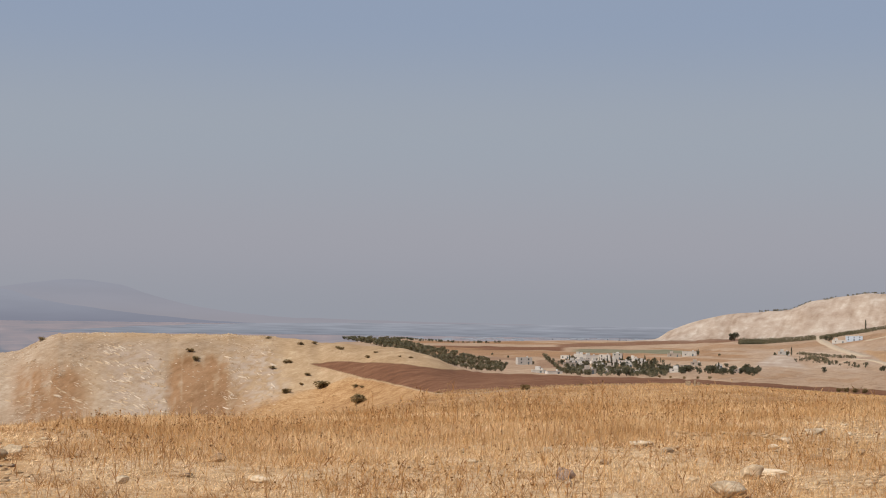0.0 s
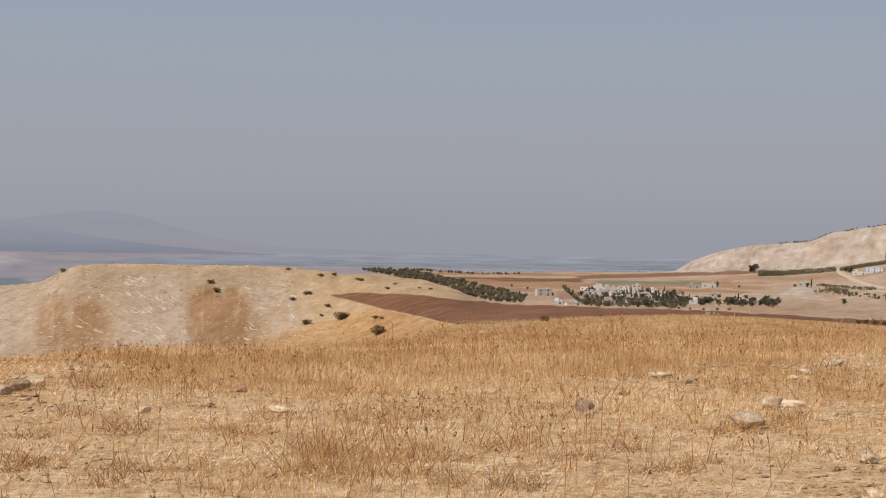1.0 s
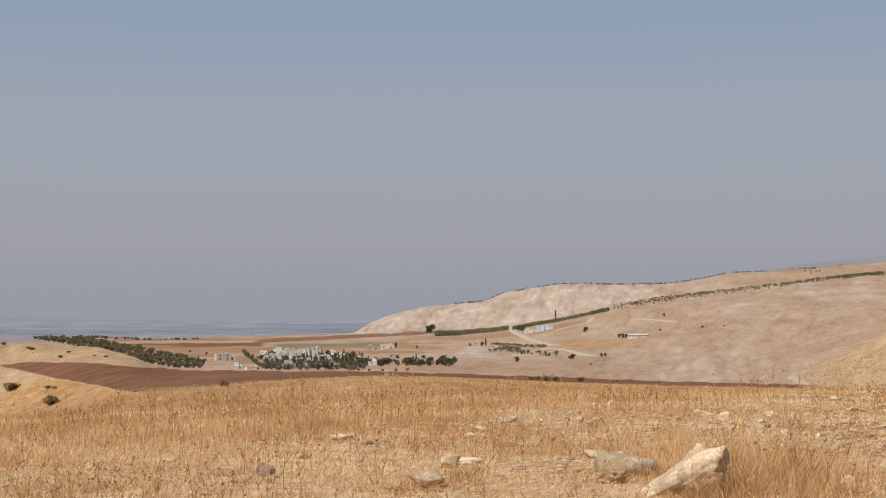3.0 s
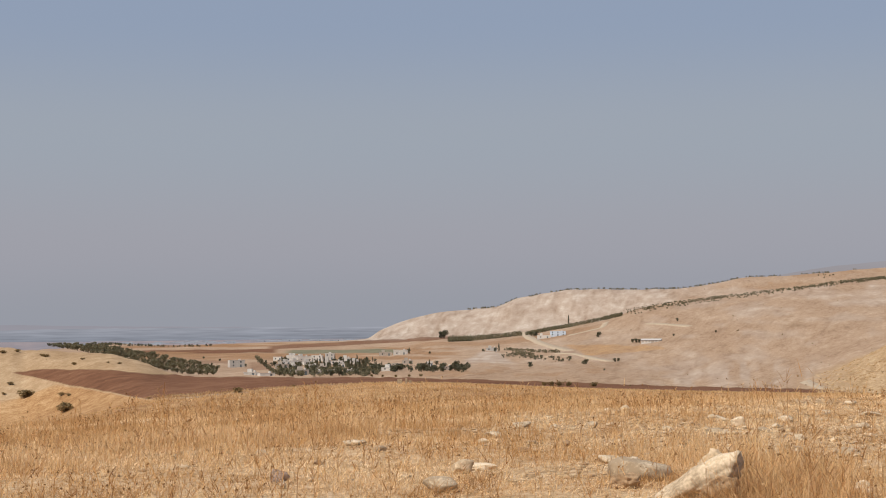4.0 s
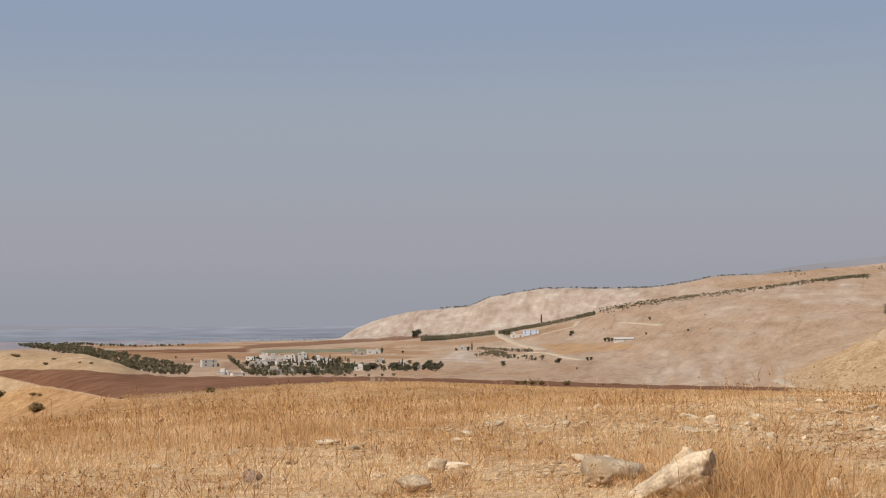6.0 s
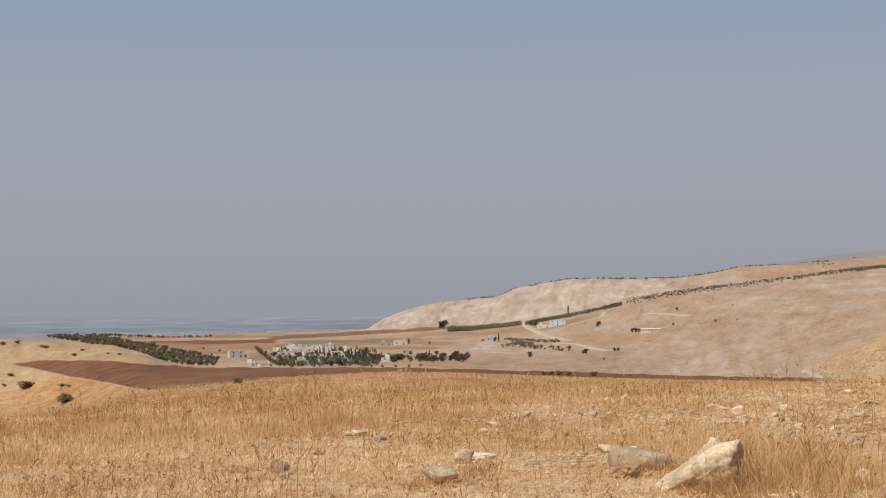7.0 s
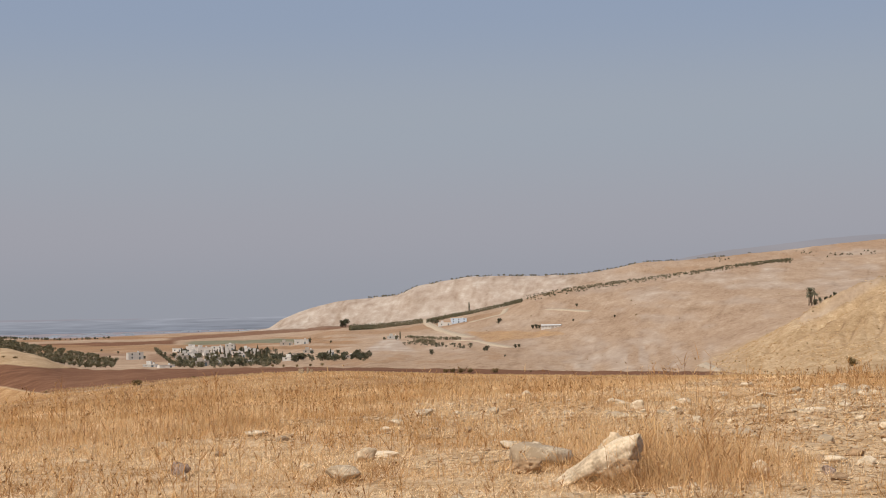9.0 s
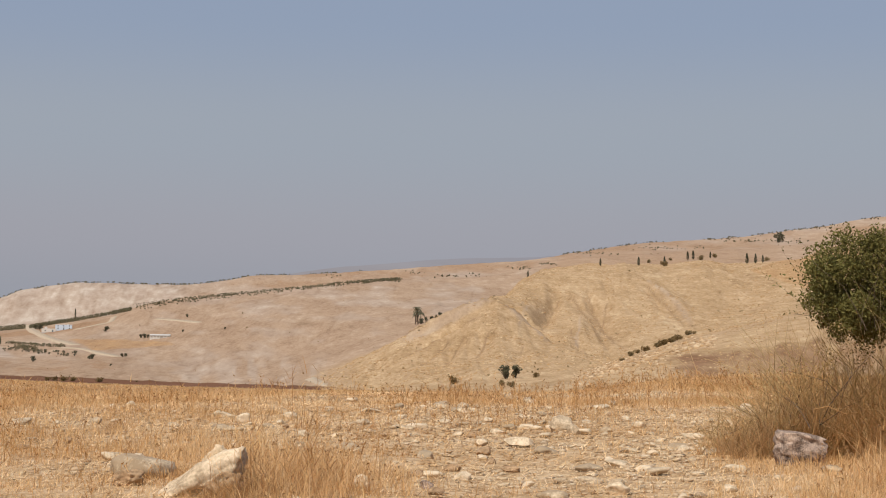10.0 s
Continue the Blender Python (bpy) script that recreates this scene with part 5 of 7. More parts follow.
track("road_upper", 5.0, 900, 0.4, 18.3, -0.13, 19.1, -0.17, 20.1, -0.26)
track("road_spur", 2.2, 200, 0.1, 24.0, -2.24, 24.4, -2.42, 24.8, -2.55)

# ---------------------------------------------------------------- orchard strips and far trees
strip_ = []
for (pts_, n_, rows_, thick_) in (((11.0, -0.76, 11.9, -0.73, 13.76, -0.55), 90, 4, 0.12), ((13.9, -0.55, 14.8, -0.37, 15.6, -0.24, 16.8, 0.0, 17.5, 0.16), 100, 4, 0.09), ((11.0, -0.58, 12.4, -0.55), 14, 1, 0),
                                   ((13.1, -1.09, 13.7, -1.12, 14.4, -1.18, 15.2, -1.2), 30, 1, 0), ((13.4, -1.26, 14.2, -1.38), 12, 2, 0.08)):
    line_ = line_of(*pts_)
    for row_ in range(rows_):
        for k_ in range(n_):
            a_, e_ = line_((k_ + _plants.uniform(0, 0.8)) / n_)
            p_, r_ = ground_at(a_, e_ + row_ * thick_ / max(1, rows_ - 1), 900)
            strip_.append((p_, 0.72 * _plants.uniform(0.7, 1.2)))
thicket("orchard_strip", "olive", strip_, "strips of grey-green orchard trees across the slope", "orchard")
rows_ = []
line_ = line_of(17.4, 0.30, 18.6, 0.52, 20.0, 0.70, 21.2, 0.84, 23.3, 1.07, 25.4, 1.33, 26.6, 1.44, 27.4, 1.5)
for k_ in range(1100):
    f_ = _plants.uniform(0, 1) ** 0.7
    a_, e_ = line_(f_)
    if k_ % 4 == 0:  # scattered outliers below the rows
        drop_ = _plants.uniform(0.06, 0.20) * (1.15 - 0.7 * f_)
    else:
        drop_ = _plants.choice((0.0, 0.035, 0.07)) * (1.0 if f_ > 0.35 else 2.0 - 2.8 * f_)
    p_, r_ = ground_at(a_, e_ + 0.02 - drop_, 1000)
    rows_.append((p_, 0.5 * _plants.uniform(0.6, 1.15)))
thicket("hilltop_orchard", "olive", rows_, "rows of small dark orchard trees on hilltop", "orchard")
ridge_ = []
for k_ in range(330):
    a_ = _plants.uniform(11.6, 26)
    if fbm(np.array(a_ * 1.7), np.array(3.3), 3) < 0.42:
        continue
    ridge_.append((spot(a_, 2390 + _plants.uniform(-12, 15)), _plants.uniform(0.35, 0.85)))
for k_ in range(260):
    a_ = _plants.uniform(33.5, 46)
    if fbm(np.array(a_ * 1.3 + 4), np.array(8.3), 3) < 0.40:
        continue
    ridge_.append((spot(a_, 2390 + _plants.uniform(-90, 15)), _plants.uniform(0.35, 0.8)))
for a0_, a1_, e_, n_ in ((28.6, 29.6, 1.62, 16), (29.8, 30.4, 1.66, 8), (31.4, 32.4, 1.95, 22), (32.6, 33.4, 2.1, 14), (26.9, 27.6, 1.42, 7), (24.6, 25.3, 1.55, 9), (27.5, 28.4, 1.75, 10), (34.0, 35.6, 2.5, 20), (36.2, 38.8, 2.72, 34), (39.4, 42.5, 3.0, 46)):
    for k_ in range(n_):
        ridge_.append((ground_at(_plants.uniform(a0_, a1_), e_ + _plants.normal(0, 0.035) + 0.05 * (a0_ > 33) * _plants.rand(), 1300)[0], _plants.uniform(0.35, 0.75)))
thicket("ridge_trees", "olive", ridge_, "scattered dark trees along the skyline ridge", "trees")
edge_ = [(spot(_plants.uniform(-1.9, 0.5), 2350 + _plants.uniform(-60, 40)), _plants.uniform(0.35, 0.75)) for _ in range(80)] + [(spot(_plants.uniform(0.6, 2.2), 2350 + _plants.uniform(-60, 40)), _plants.uniform(0.35, 0.7)) for _ in range(22)]
thicket("field_edge_trees", "broadleaf", edge_, "line of dark trees at the far field edge", "trees")
# cypresses and bushes behind the round hill
for a_, e_, s_ in ((34.9, 2.08, 0.42), (36.32, 2.1, 0.5), (37.27, 2.12, 0.5), (38.12, 2.32, 0.5), (38.32, 2.34, 0.52), (40.28, 2.2, 0.6), (40.59, 2.21, 0.56), (38.95, 2.4, 0.36), (32.2, 1.62, 0.38), (40.85, 2.24, 0.45)):
    p_, r_ = ground_at(a_, e_, 440)
    plant("cypress", p_, 0.95 * s_ * r_ / 800, "dark slender cypress behind the round hill", "hilltop cypresses", wide=1.6)
for a_, e_, w_ in ((37.25, 2.08, 0.4), (38.58, 2.33, 0.36), (39.1, 2.42, 0.3), (41.0, 2.3, 0.3), (35.98, 1.88, 0.12), (36.7, 2.2, 0.28), (37.5, 2.3, 0.2)):
    p_, r_ = ground_at(a_, e_, 400)
    plant("scrub", p_, r_ * radians(w_), "low dark bush on the hill crest", "bushes on the crest")
p_, r_ = ground_at(41.43, 2.98, 900)
plant("broadleaf", p_, r_ * radians(0.3) / 5, "round dark tree alone on the upper slope")
# palms and old walls below the palm clump
for a_, e_, s_ in ((28.0, -0.2, 0.85), (28.1, -0.2, 1.1), (28.2, -0.17, 0.9), (28.06, -0.12, 1.25)):
    p_, r_ = ground_at(a_, e_, 500)
    plant("palm", p_, 1.15 * s_ * r_ / 780, group="palm clump")
for a_, e_, s_ in ((28.2, -0.2, 0.55), (28.42, -0.1, 0.45), (28.6, -0.07, 0.45), (28.78, -0.02, 0.45), (28.95, 0.02, 0.6), (29.1, 0.05, 0.5)):
    p_, r_ = ground_at(a_, e_, 500)
    plant("broadleaf", p_, s_ * r_ / 850, "dark tree on dry slope beside palms", "trees by the palms")
# foot and flank of the round hill
for a_, e_, s_ in ((31.41, -2.2, 0.8), (31.79, -2.15, 0.75)):
    p_, r_ = ground_at(a_, e_, 60)
    plant("broadleaf", p_, r_ * radians(0.62) * s_ / 6, "round dark tree at the foot of the hill", "trees at the hill foot")
for a_, e_, w_ in ((31.25, -2.46, 0.45), (31.6, -2.5, 0.45), (29.5, -2.4, 0.62), (32.55, -2.12, 0.4), (32.45, -2.85, 0.24), (32.4, -1.95, 0.14), (32.6, -1.85, 0.14),
                   (26.62, -2.76, 0.16), (26.8, -2.76, 0.18), (27.0, -2.76, 0.16), (27.27, -2.77, 0.18), (27.65, -2.77, 0.18), (25.9, -2.76, 0.2), (33.4, -0.8, 0.1)):
    p_, r_ = ground_at(a_, e_, 60)
    plant("scrub", p_, r_ * radians(w_), group="shrubs at the hill foot")
for a_, e_, w_ in ((35.74, -1.45, 0.16), (36.04, -1.28, 0.3), (36.3, -1.17, 0.22), (36.58, -1.1, 0.3), (37.05, -0.92, 0.34), (37.3, -0.83, 0.34), (37.5, -0.76, 0.34), (37.76, -0.66, 0.3), (38.18, -0.45, 0.24), (38.35, -0.42, 0.16)):
    p_, r_ = ground_at(a_, e_, 100)
    plant("scrub", p_, r_ * radians(w_) * 1.45, "dark bush in a hedge across stony slope", "hedge on the slope", wide=1.25)

# scrub flecks over the hillsides
flecks_ = []
for k_ in range(900):
    a_ = _plants.uniform(14, 45)
    r_ = math.exp(_plants.uniform(math.log(230), math.log(2300)))
    if fbm(np.array(a_ * 2.0), np.array(math.log(r_) * 9), 3) < 0.46:
        continue
    flecks_.append((spot(a_, r_), r_ * radians(_plants.uniform(0.02, 0.07)) * (1.0 if _plants.rand() < 0.85 else 1.8)))
for k_ in range(520):
    a_, r_ = _plants.uniform(24.5, 43), _plants.uniform(215, 480)
    flecks_.append((spot(a_, r_), _plants.uniform(0.15, 0.75) ** 1.5))
for k_ in range(160):
    a_ = _plants.uniform(-22, 0)
    flecks_.append((spot(a_, _plants.uniform(125, 268)), _plants.uniform(0.12, 0.4)))
thicket("hill_scrub", "scrub", flecks_, "sparse dry scrub dotting the grazed hillsides", "scrub")


# utility poles down towards the valley
def utility_pole(a, r, h):
    p = spot(a, r)
    top = base_of("utility_pole", Matrix.Translation(p) @ Matrix.Rotation(radians(-a + 20), 4, "Z"), "weathered wooden utility pole below the chalk hill", "pole", "utility poles")
    part("pole", mesh_of("pole", *tube([(0, 0, -1), (0, 0, h / 2), (0, 0, h)], [0.2, 0.17, 0.13], 8), WOOD, True), top)
    part("crossarm", box_mesh("crossarm", -1.1, 1.1, -0.08, 0.08, h - 0.9, h - 0.7, WOOD, 0.01), top)
    for x in (-0.9, 0, 0.9):
        part("insulator", mesh_of("insulator", *tube([(x, 0, h - 0.7), (x, 0, h - 0.45)], [0.07, 0.05], 6), PLASTER_GREY), top, "small pale insulator")


utility_pole(-23.5, 300, 5.4)
utility_pole(-15.05, 330, 6.0)


# plastic tunnels and sheds glinting on the valley floor
tunnels_ = []
for k_ in range(70):
    a_, r_ = _plants.uniform(-3, 7.5), _plants.uniform(2550, 3250)
    c_ = spot(a_, r_)
    w_, d_, h_ = _plants.uniform(5, 30), _plants.uniform(5, 9), _plants.uniform(0.8, 1.8)
    v_ = np.array([(x, y, z) for y, z in ((-d_, -1), (-d_ * 0.8, h_ * 0.8), (0, h_), (d_ * 0.8, h_ * 0.8), (d_, -1)) for x in (-w_ / 2, w_ / 2)]) + np.array(c_)
    tunnels_.append((v_, np.array([(2 * i, 2 * i + 1, 2 * i + 3, 2 * i + 2) for i in range(4)])))
tagged(new("crop_tunnels", mesh_of("crop_tunnels", *joined(tunnels_), material("tunnel_sheet", (0.23, 0.24, 0.255), 0.8, 0.2, 0.05))), "pale plastic crop tunnels on the valley floor", "crop tunnels", kind="stuff")


# ---------------------------------------------------------------- near field: rocks
def rock_mesh(seed, size, cuts=7, rough=0.10, subdiv=3, mat=None):
    """A weathered boulder: a ball cut by planes, then worn and pitted."""
    rng = random.Random(seed)
    bm = bmesh.new()
    bmesh.ops.create_icosphere(bm, subdivisions=subdiv, radius=1.0)
    planes = []
    for _ in range(cuts):
        n = Vector((rng.gauss(0, 1), rng.gauss(0, 1), rng.gauss(0.2, 0.8))).normalized()
        planes.append((n, rng.uniform(0.55, 0.85)))
    off = Vector((rng.uniform(0, 50), rng.uniform(0, 50), rng.uniform(0, 50)))
    for v in bm.verts:
        p = v.co.copy()
        for n, d in planes:
            q = p.dot(n)
            if q > d:
                p -= n * (q - d) * 0.9
        p *= 1 + rough * 1.6 * noise.noise(p * 1.7 + off) + rough * 0.8 * noise.noise(p * 4.5 + off) + rough * 0.35 * noise.noise(p * 11 + off)
        v.co = Vector((p.x * size[0] / 2, p.y * size[1] / 2, p.z * size[2] / 2))
    for f in bm.faces:
        f.smooth = subdiv > 2
    return mesh_from("rock", bm, mat or LIMESTONE)


def rock(a, e, w, h, seed, label, name="rock", mat=None, depth=0.7, tilt=0.0, turn=0.0, cuts=7, rough=0.1, sink=0.15, subdiv=4, lift=0.0):
    """A single rock whose foot is seen at bearing a, angle e; w wide and h high in metres."""
    p, r = ground_at(a, e)
    away = Vector((math.sin(radians(a)), math.cos(radians(a)), 0))
    p = p + away * (w * depth * 0.4)
    p.z = float(height(np.array(p.x), np.array(p.y)))
    ob = new(name, rock_mesh(seed, (w, w * depth, h * (1 + sink)), cuts, rough, subdiv, mat))
    ob.matrix_basis = Matrix.Translation(p + Vector((0, 0, h * (0.5 - sink / 2) + lift))) @ Matrix.Rotation(radians(-a + turn), 4, "Z") @ Matrix.Rotation(radians(-tilt), 4, "Y")
    return tagged(ob, label, "rock")


# the pale slanting boulder: a long slab leaning up out of the grass, with broken earthy lumps on its far shoulder
rock(20.4, -6.7, 1.0, 0.30, 3, "long slanting pale limestone boulder in dry grass", "boulder", depth=0.55, tilt=31, rough=0.16, sink=0.0, lift=0.04, cuts=12)
rock(20.95, -6.75, 0.42, 0.24, 9, "brown earthy stone under the pale boulder", mat=EARTHY_STONE, depth=0.6, rough=0.24, tilt=15)
rock(20.95, -6.6, 0.36, 0.34, 15, "broken pale lump at the slanting boulder's shoulder", mat=TAN_STONE, depth=0.6, rough=0.24, cuts=9, lift=0.08)
rock(18.05, -5.95, 0.62, 0.25, 22, "half-buried pale tan boulder with shaded hollow beneath", "boulder", depth=0.9, rough=0.08, tilt=-4, cuts=2, sink=0.35)
# brown stone added to stand for the dark of the tan boulder's hollow
rock(17.55, -6.25, 0.30, 0.15, 16, "brown lump standing in for the shaded hollow under the tan boulder", mat=EARTHY_STONE, depth=0.7, rough=0.24)


def layered_block(a, e, w, h, label):
    """A squarish block of bedded stone with worn ledges and a cap that juts out."""
    p, r = ground_at(a, e)
    bm = bmesh.new()
    bmesh.ops.create_cube(bm, size=2.0)
    bmesh.ops.subdivide_edges(bm, edges=list(bm.edges), cuts=26, use_grid_fill=True)
    for v in bm.verts:
        q = v.co.copy()
        q = q.lerp(q.normalized() * 1.25, 0.38)
        lump = noise.noise(q * 1.3 + Vector((3, 8, 1)))
        warp = q + Vector((0, 0, 0.5 * noise.noise(q * 1.1)))
        bed = noise.noise(Vector((q.x * 1.3 + 5, q.y * 1.3, warp.z * 2.6))) + 0.5 * noise.noise(Vector((q.x * 2.6, q.y * 2.6, warp.z * 6.0)))
        fine = noise.noise(q * 6) + 0.6 * noise.noise(q * 13)
        k = 1 + 0.12 * bed + 0.16 * lump + 0.04 * fine
        q.x, q.y = q.x * k, q.y * k
        q.z = q.z * (1 + 0.10 * lump) + 0.05 * bed - 0.10 * q.x * (q.z > 0)
        v.co = Vector((q.x * w / 2, q.y * w * 0.38, q.z * h / 2))
    for f in bm.faces:
        f.smooth = True
    ob = new("boulder", mesh_from("boulder", bm, DARK_STONE))
    ob.matrix_basis = Matrix.Translation(p + Vector((0, w * 0.3, h * 0.42))) @ Matrix.Rotation(radians(-a + 12), 4, "Z") @ Matrix.Rotation(radians(5), 4, "Y")
    return tagged(ob, label, "rock")


layered_block(42.55, -5.12, 0.52, 0.38, "dark weathered grey-brown block beside the bush")
rock(43.3, -5.35, 0.26, 0.08, 29, "flat pale stone at the dark block's foot", depth=0.8)
rock(4.68, -6.0, 0.18, 0.17, 31, "small dark stone in the dry grass", mat=DARK_STONE, depth=0.9)
rock(4.78, -6.15, 0.10, 0.09, 32, "small white stone against a dark one", depth=0.9)
rock(10.62, -6.4, 0.34, 0.15, 37, "rounded pale limestone rock in thin grass", depth=0.9, cuts=3)
rock(11.45, -5.7, 0.30, 0.15, 41, "tan wedge-shaped rock in thin grass", mat=TAN_STONE, depth=0.7, tilt=12)
rock(12.2, -5.55, 0.42, 0.07, 43, "flat weathered limestone slab level with soil", depth=0.8)
rock(33.5, -4.15, 0.44, 0.23, 47, "blocky pale limestone rock on stony ground", depth=0.7, cuts=10)
rock(34.0, -4.25, 0.2, 0.16, 53, "pale broken limestone chunk on stony ground")
rock(31.95, -4.75, 0.42, 0.13, 59, "flat rounded pale limestone rock", depth=0.6)
rock(30.5, -4.72, 0.2, 0.1, 61, "small pale rock on stony ground")
rock(31.12, -4.3, 0.22, 0.09, 62, "small pale rock on stony ground")
rock(31.6, -3.05, 0.36, 0.2, 63, "pale rock heap at the rim of the rise")
rock(32.3, -3.12, 0.30, 0.14, 64, "pale rock at the rim of the rise")
rock(29.8, -3.35, 0.26, 0.12, 65, "pale rock at the rim of the rise")
rock(31.67, -5.66, 0.22, 0.07, 66, "brown flat stone in the stubble", mat=EARTHY_STONE)
rock(26.1, -6.4, 0.16, 0.15, 67, "upright pale splinter of limestone", tilt=-40, depth=0.5)
rock(28.5, -6.35, 0.14, 0.09, 68, "small dark stone on bare soil", mat=DARK_STONE)
rock(33.2, -6.7, 0.3, 0.1, 69, "flat pale stone on bare soil")
rock(35.65, -6.4, 0.22, 0.12, 70, "pale stone on bare soil")
rock(36.4, -3.95, 0.24, 0.12, 71, "pale stone among stubble")
rock(-20.7, -6.6, 0.34, 0.14, 73, "rounded tan limestone rock half sunk in soil", "boulder", mat=TAN_STONE, depth=0.75, sink=0.5)
rock(-21.9, -6.45, 0.2, 0.13, 74, "grey upright limestone rock beside a larger one", mat=TAN_STONE, depth=0.8, sink=0.4)
rock(-20.5, -5.75, 0.34, 0.16, 75, "earthy brown rock with dry weeds", mat=EARTHY_STONE, depth=0.7)
rock(-21.45, -5.0, 0.16, 0.09, 76, "small white stone on golden stubble")
rock(-18.9, -8.65, 0.13, 0.1, 77, "small tan stone on bare soil")
rock(-11.75, -6.15, 0.16, 0.09, 78, "small flat pale stone in grass")
rock(-6.65, -6.12, 0.2, 0.07, 79, "flat pale stone in grass")
for k_, (a_, e_, w_, h_) in enumerate(((-18.6, -5.55, 0.2, 0.1), (-17.7, -5.48, 0.26, 0.09), (-16.9, -5.42, 0.36, 0.10), (-16.2, -5.28, 0.34, 0.13), (-15.6, -5.1, 0.26, 0.13), (-19.2, -5.6, 0.2, 0.12))):
    tagged(rock(a_, e_, w_, h_, 80 + k_, "tan limestone rock in a low stony bank", mat=TAN_STONE, depth=0.6, sink=0.4), group="stony bank")
for k_, (a_, e_, w_, h_) in enumerate(((14.95, -7.45, 0.16, 0.1), (15.96, -7.95, 0.1, 0.06), (15.24, -8.72, 0.12, 0.07), (17.08, -8.75, 0.12, 0.06), (22.96, -7.8, 0.12, 0.07), (20.38, -7.7, 0.13, 0.08),
                                       (22.22, -8.5, 0.16, 0.08), (23.6, -6.9, 0.1, 0.07), (18.52, -7.8, 0.09, 0.05), (21.7, -3.95, 0.24, 0.16), (23.37, -3.75, 0.26, 0.12), (12.6, -4.35, 0.28, 0.1), (7.4, -4.6, 0.36, 0.08))):
    tagged(rock(a_, e_, w_, h_, 100 + k_, "pale loose field stone on dry soil", "stone", depth=0.8), group="field stones")

# loose field stones, thick where the soil is bare
STONES = [rock_mesh(300 + k_, (1, 0.85, 0.55), 7, 0.1, 2, FIELD_STONE) for k_ in range(8)] + [rock_mesh(320 + k_, (1, 0.8, 0.5), 7, 0.12, 2, EARTHY_STONE) for k_ in range(3)]
_st = np.random.RandomState(5)


def bare(a, r):
    """How bare and stony the near field is, 0 to 1."""
    n = fbm(np.asarray(r * np.sin(np.radians(a)) / 2.2 + 30), np.asarray(r * np.cos(np.radians(a)) / 2.2 + 12), 3)
    b = 0.15 + (0.8 - 0.5 * between(a, -14, 9, 5)) * np.clip((n - 0.52) * 6, 0, 1)
    b = np.maximum(b, between(a + 6 * (n - 0.5), 26, 41, 4) * between(r, 9, 30, 3) * 0.92)
    b = np.maximum(b, between(a + 6 * (n - 0.5), 11, 30, 5) * between(r + 5 * (n - 0.5), 17.5, 28, 3) * 0.72)
    b = np.maximum(b, np.clip((11.8 + 3 * (n - 0.5) - r) / 2, 0, 1) * (0.62 - 0.35 * between(a, -12, 14, 4)))
    b = np.maximum(b, between(a + 8 * (n - 0.5), -30, -9, 4) * np.clip((12.6 + 4 * (n - 0.5) - r) / 1.5, 0, 1) * 0.8)
    b = np.maximum(b, between(a, -30, -15, 3) * between(r, 14, 20, 2) * 0.4)
    return b


count_ = 0
while count_ < 290:
    a_, r_ = _st.uniform(-26, 46), math.sqrt(_st.uniform(8.5 ** 2, 34 ** 2))
    if _st.rand() > float(bare(a_, r_)) ** 2:
        continue
    p_ = spot(a_, r_)
    s_ = (0.06 + 0.2 * _st.rand() ** 2.2) * (0.65 if r_ < 12 else 1.0)
    ob_ = new("stone", STONES[_st.randint(len(STONES))])
    ob_.matrix_basis = Matrix.Translation(p_ + Vector((0, 0, 0.12 * s_))) @ Euler((_st.uniform(-0.3, 0.3), _st.uniform(-0.3, 0.3), _st.uniform(0, 6.28))).to_matrix().to_4x4() @ Matrix.Diagonal((s_, s_, s_, 1))
    tagged(ob_, "pale loose limestone stone on dry soil", "stone", "field stones")
    count_ += 1


SLABS = [rock_mesh(340 + k_, (1, 0.7, 0.34), 9, 0.12, 3, FIELD_STONE) for k_ in range(6)]
for k_ in range(95):
    if k_ < 70:
        a_, r_ = _st.uniform(25.5, 41), _st.uniform(15, 31)
    else:
        a_, r_ = _st.uniform(10, 26), _st.uniform(17, 28)
    s_ = 0.14 + 0.32 * _st.rand() ** 1.8
    ob_ = new("stone", SLABS[_st.randint(6)])
    ob_.matrix_basis = Matrix.Translation(spot(a_, r_) + Vector((0, 0, 0.06 * s_))) @ Euler((_st.uniform(-0.2, 0.2), _st.uniform(-0.2, 0.2), _st.uniform(0, 6.28))).to_matrix().to_4x4() @ Matrix.Diagonal((s_, s_, s_, 1))
    tagged(ob_, "flat weathered limestone slab on stony ground", "stone", "field stones")


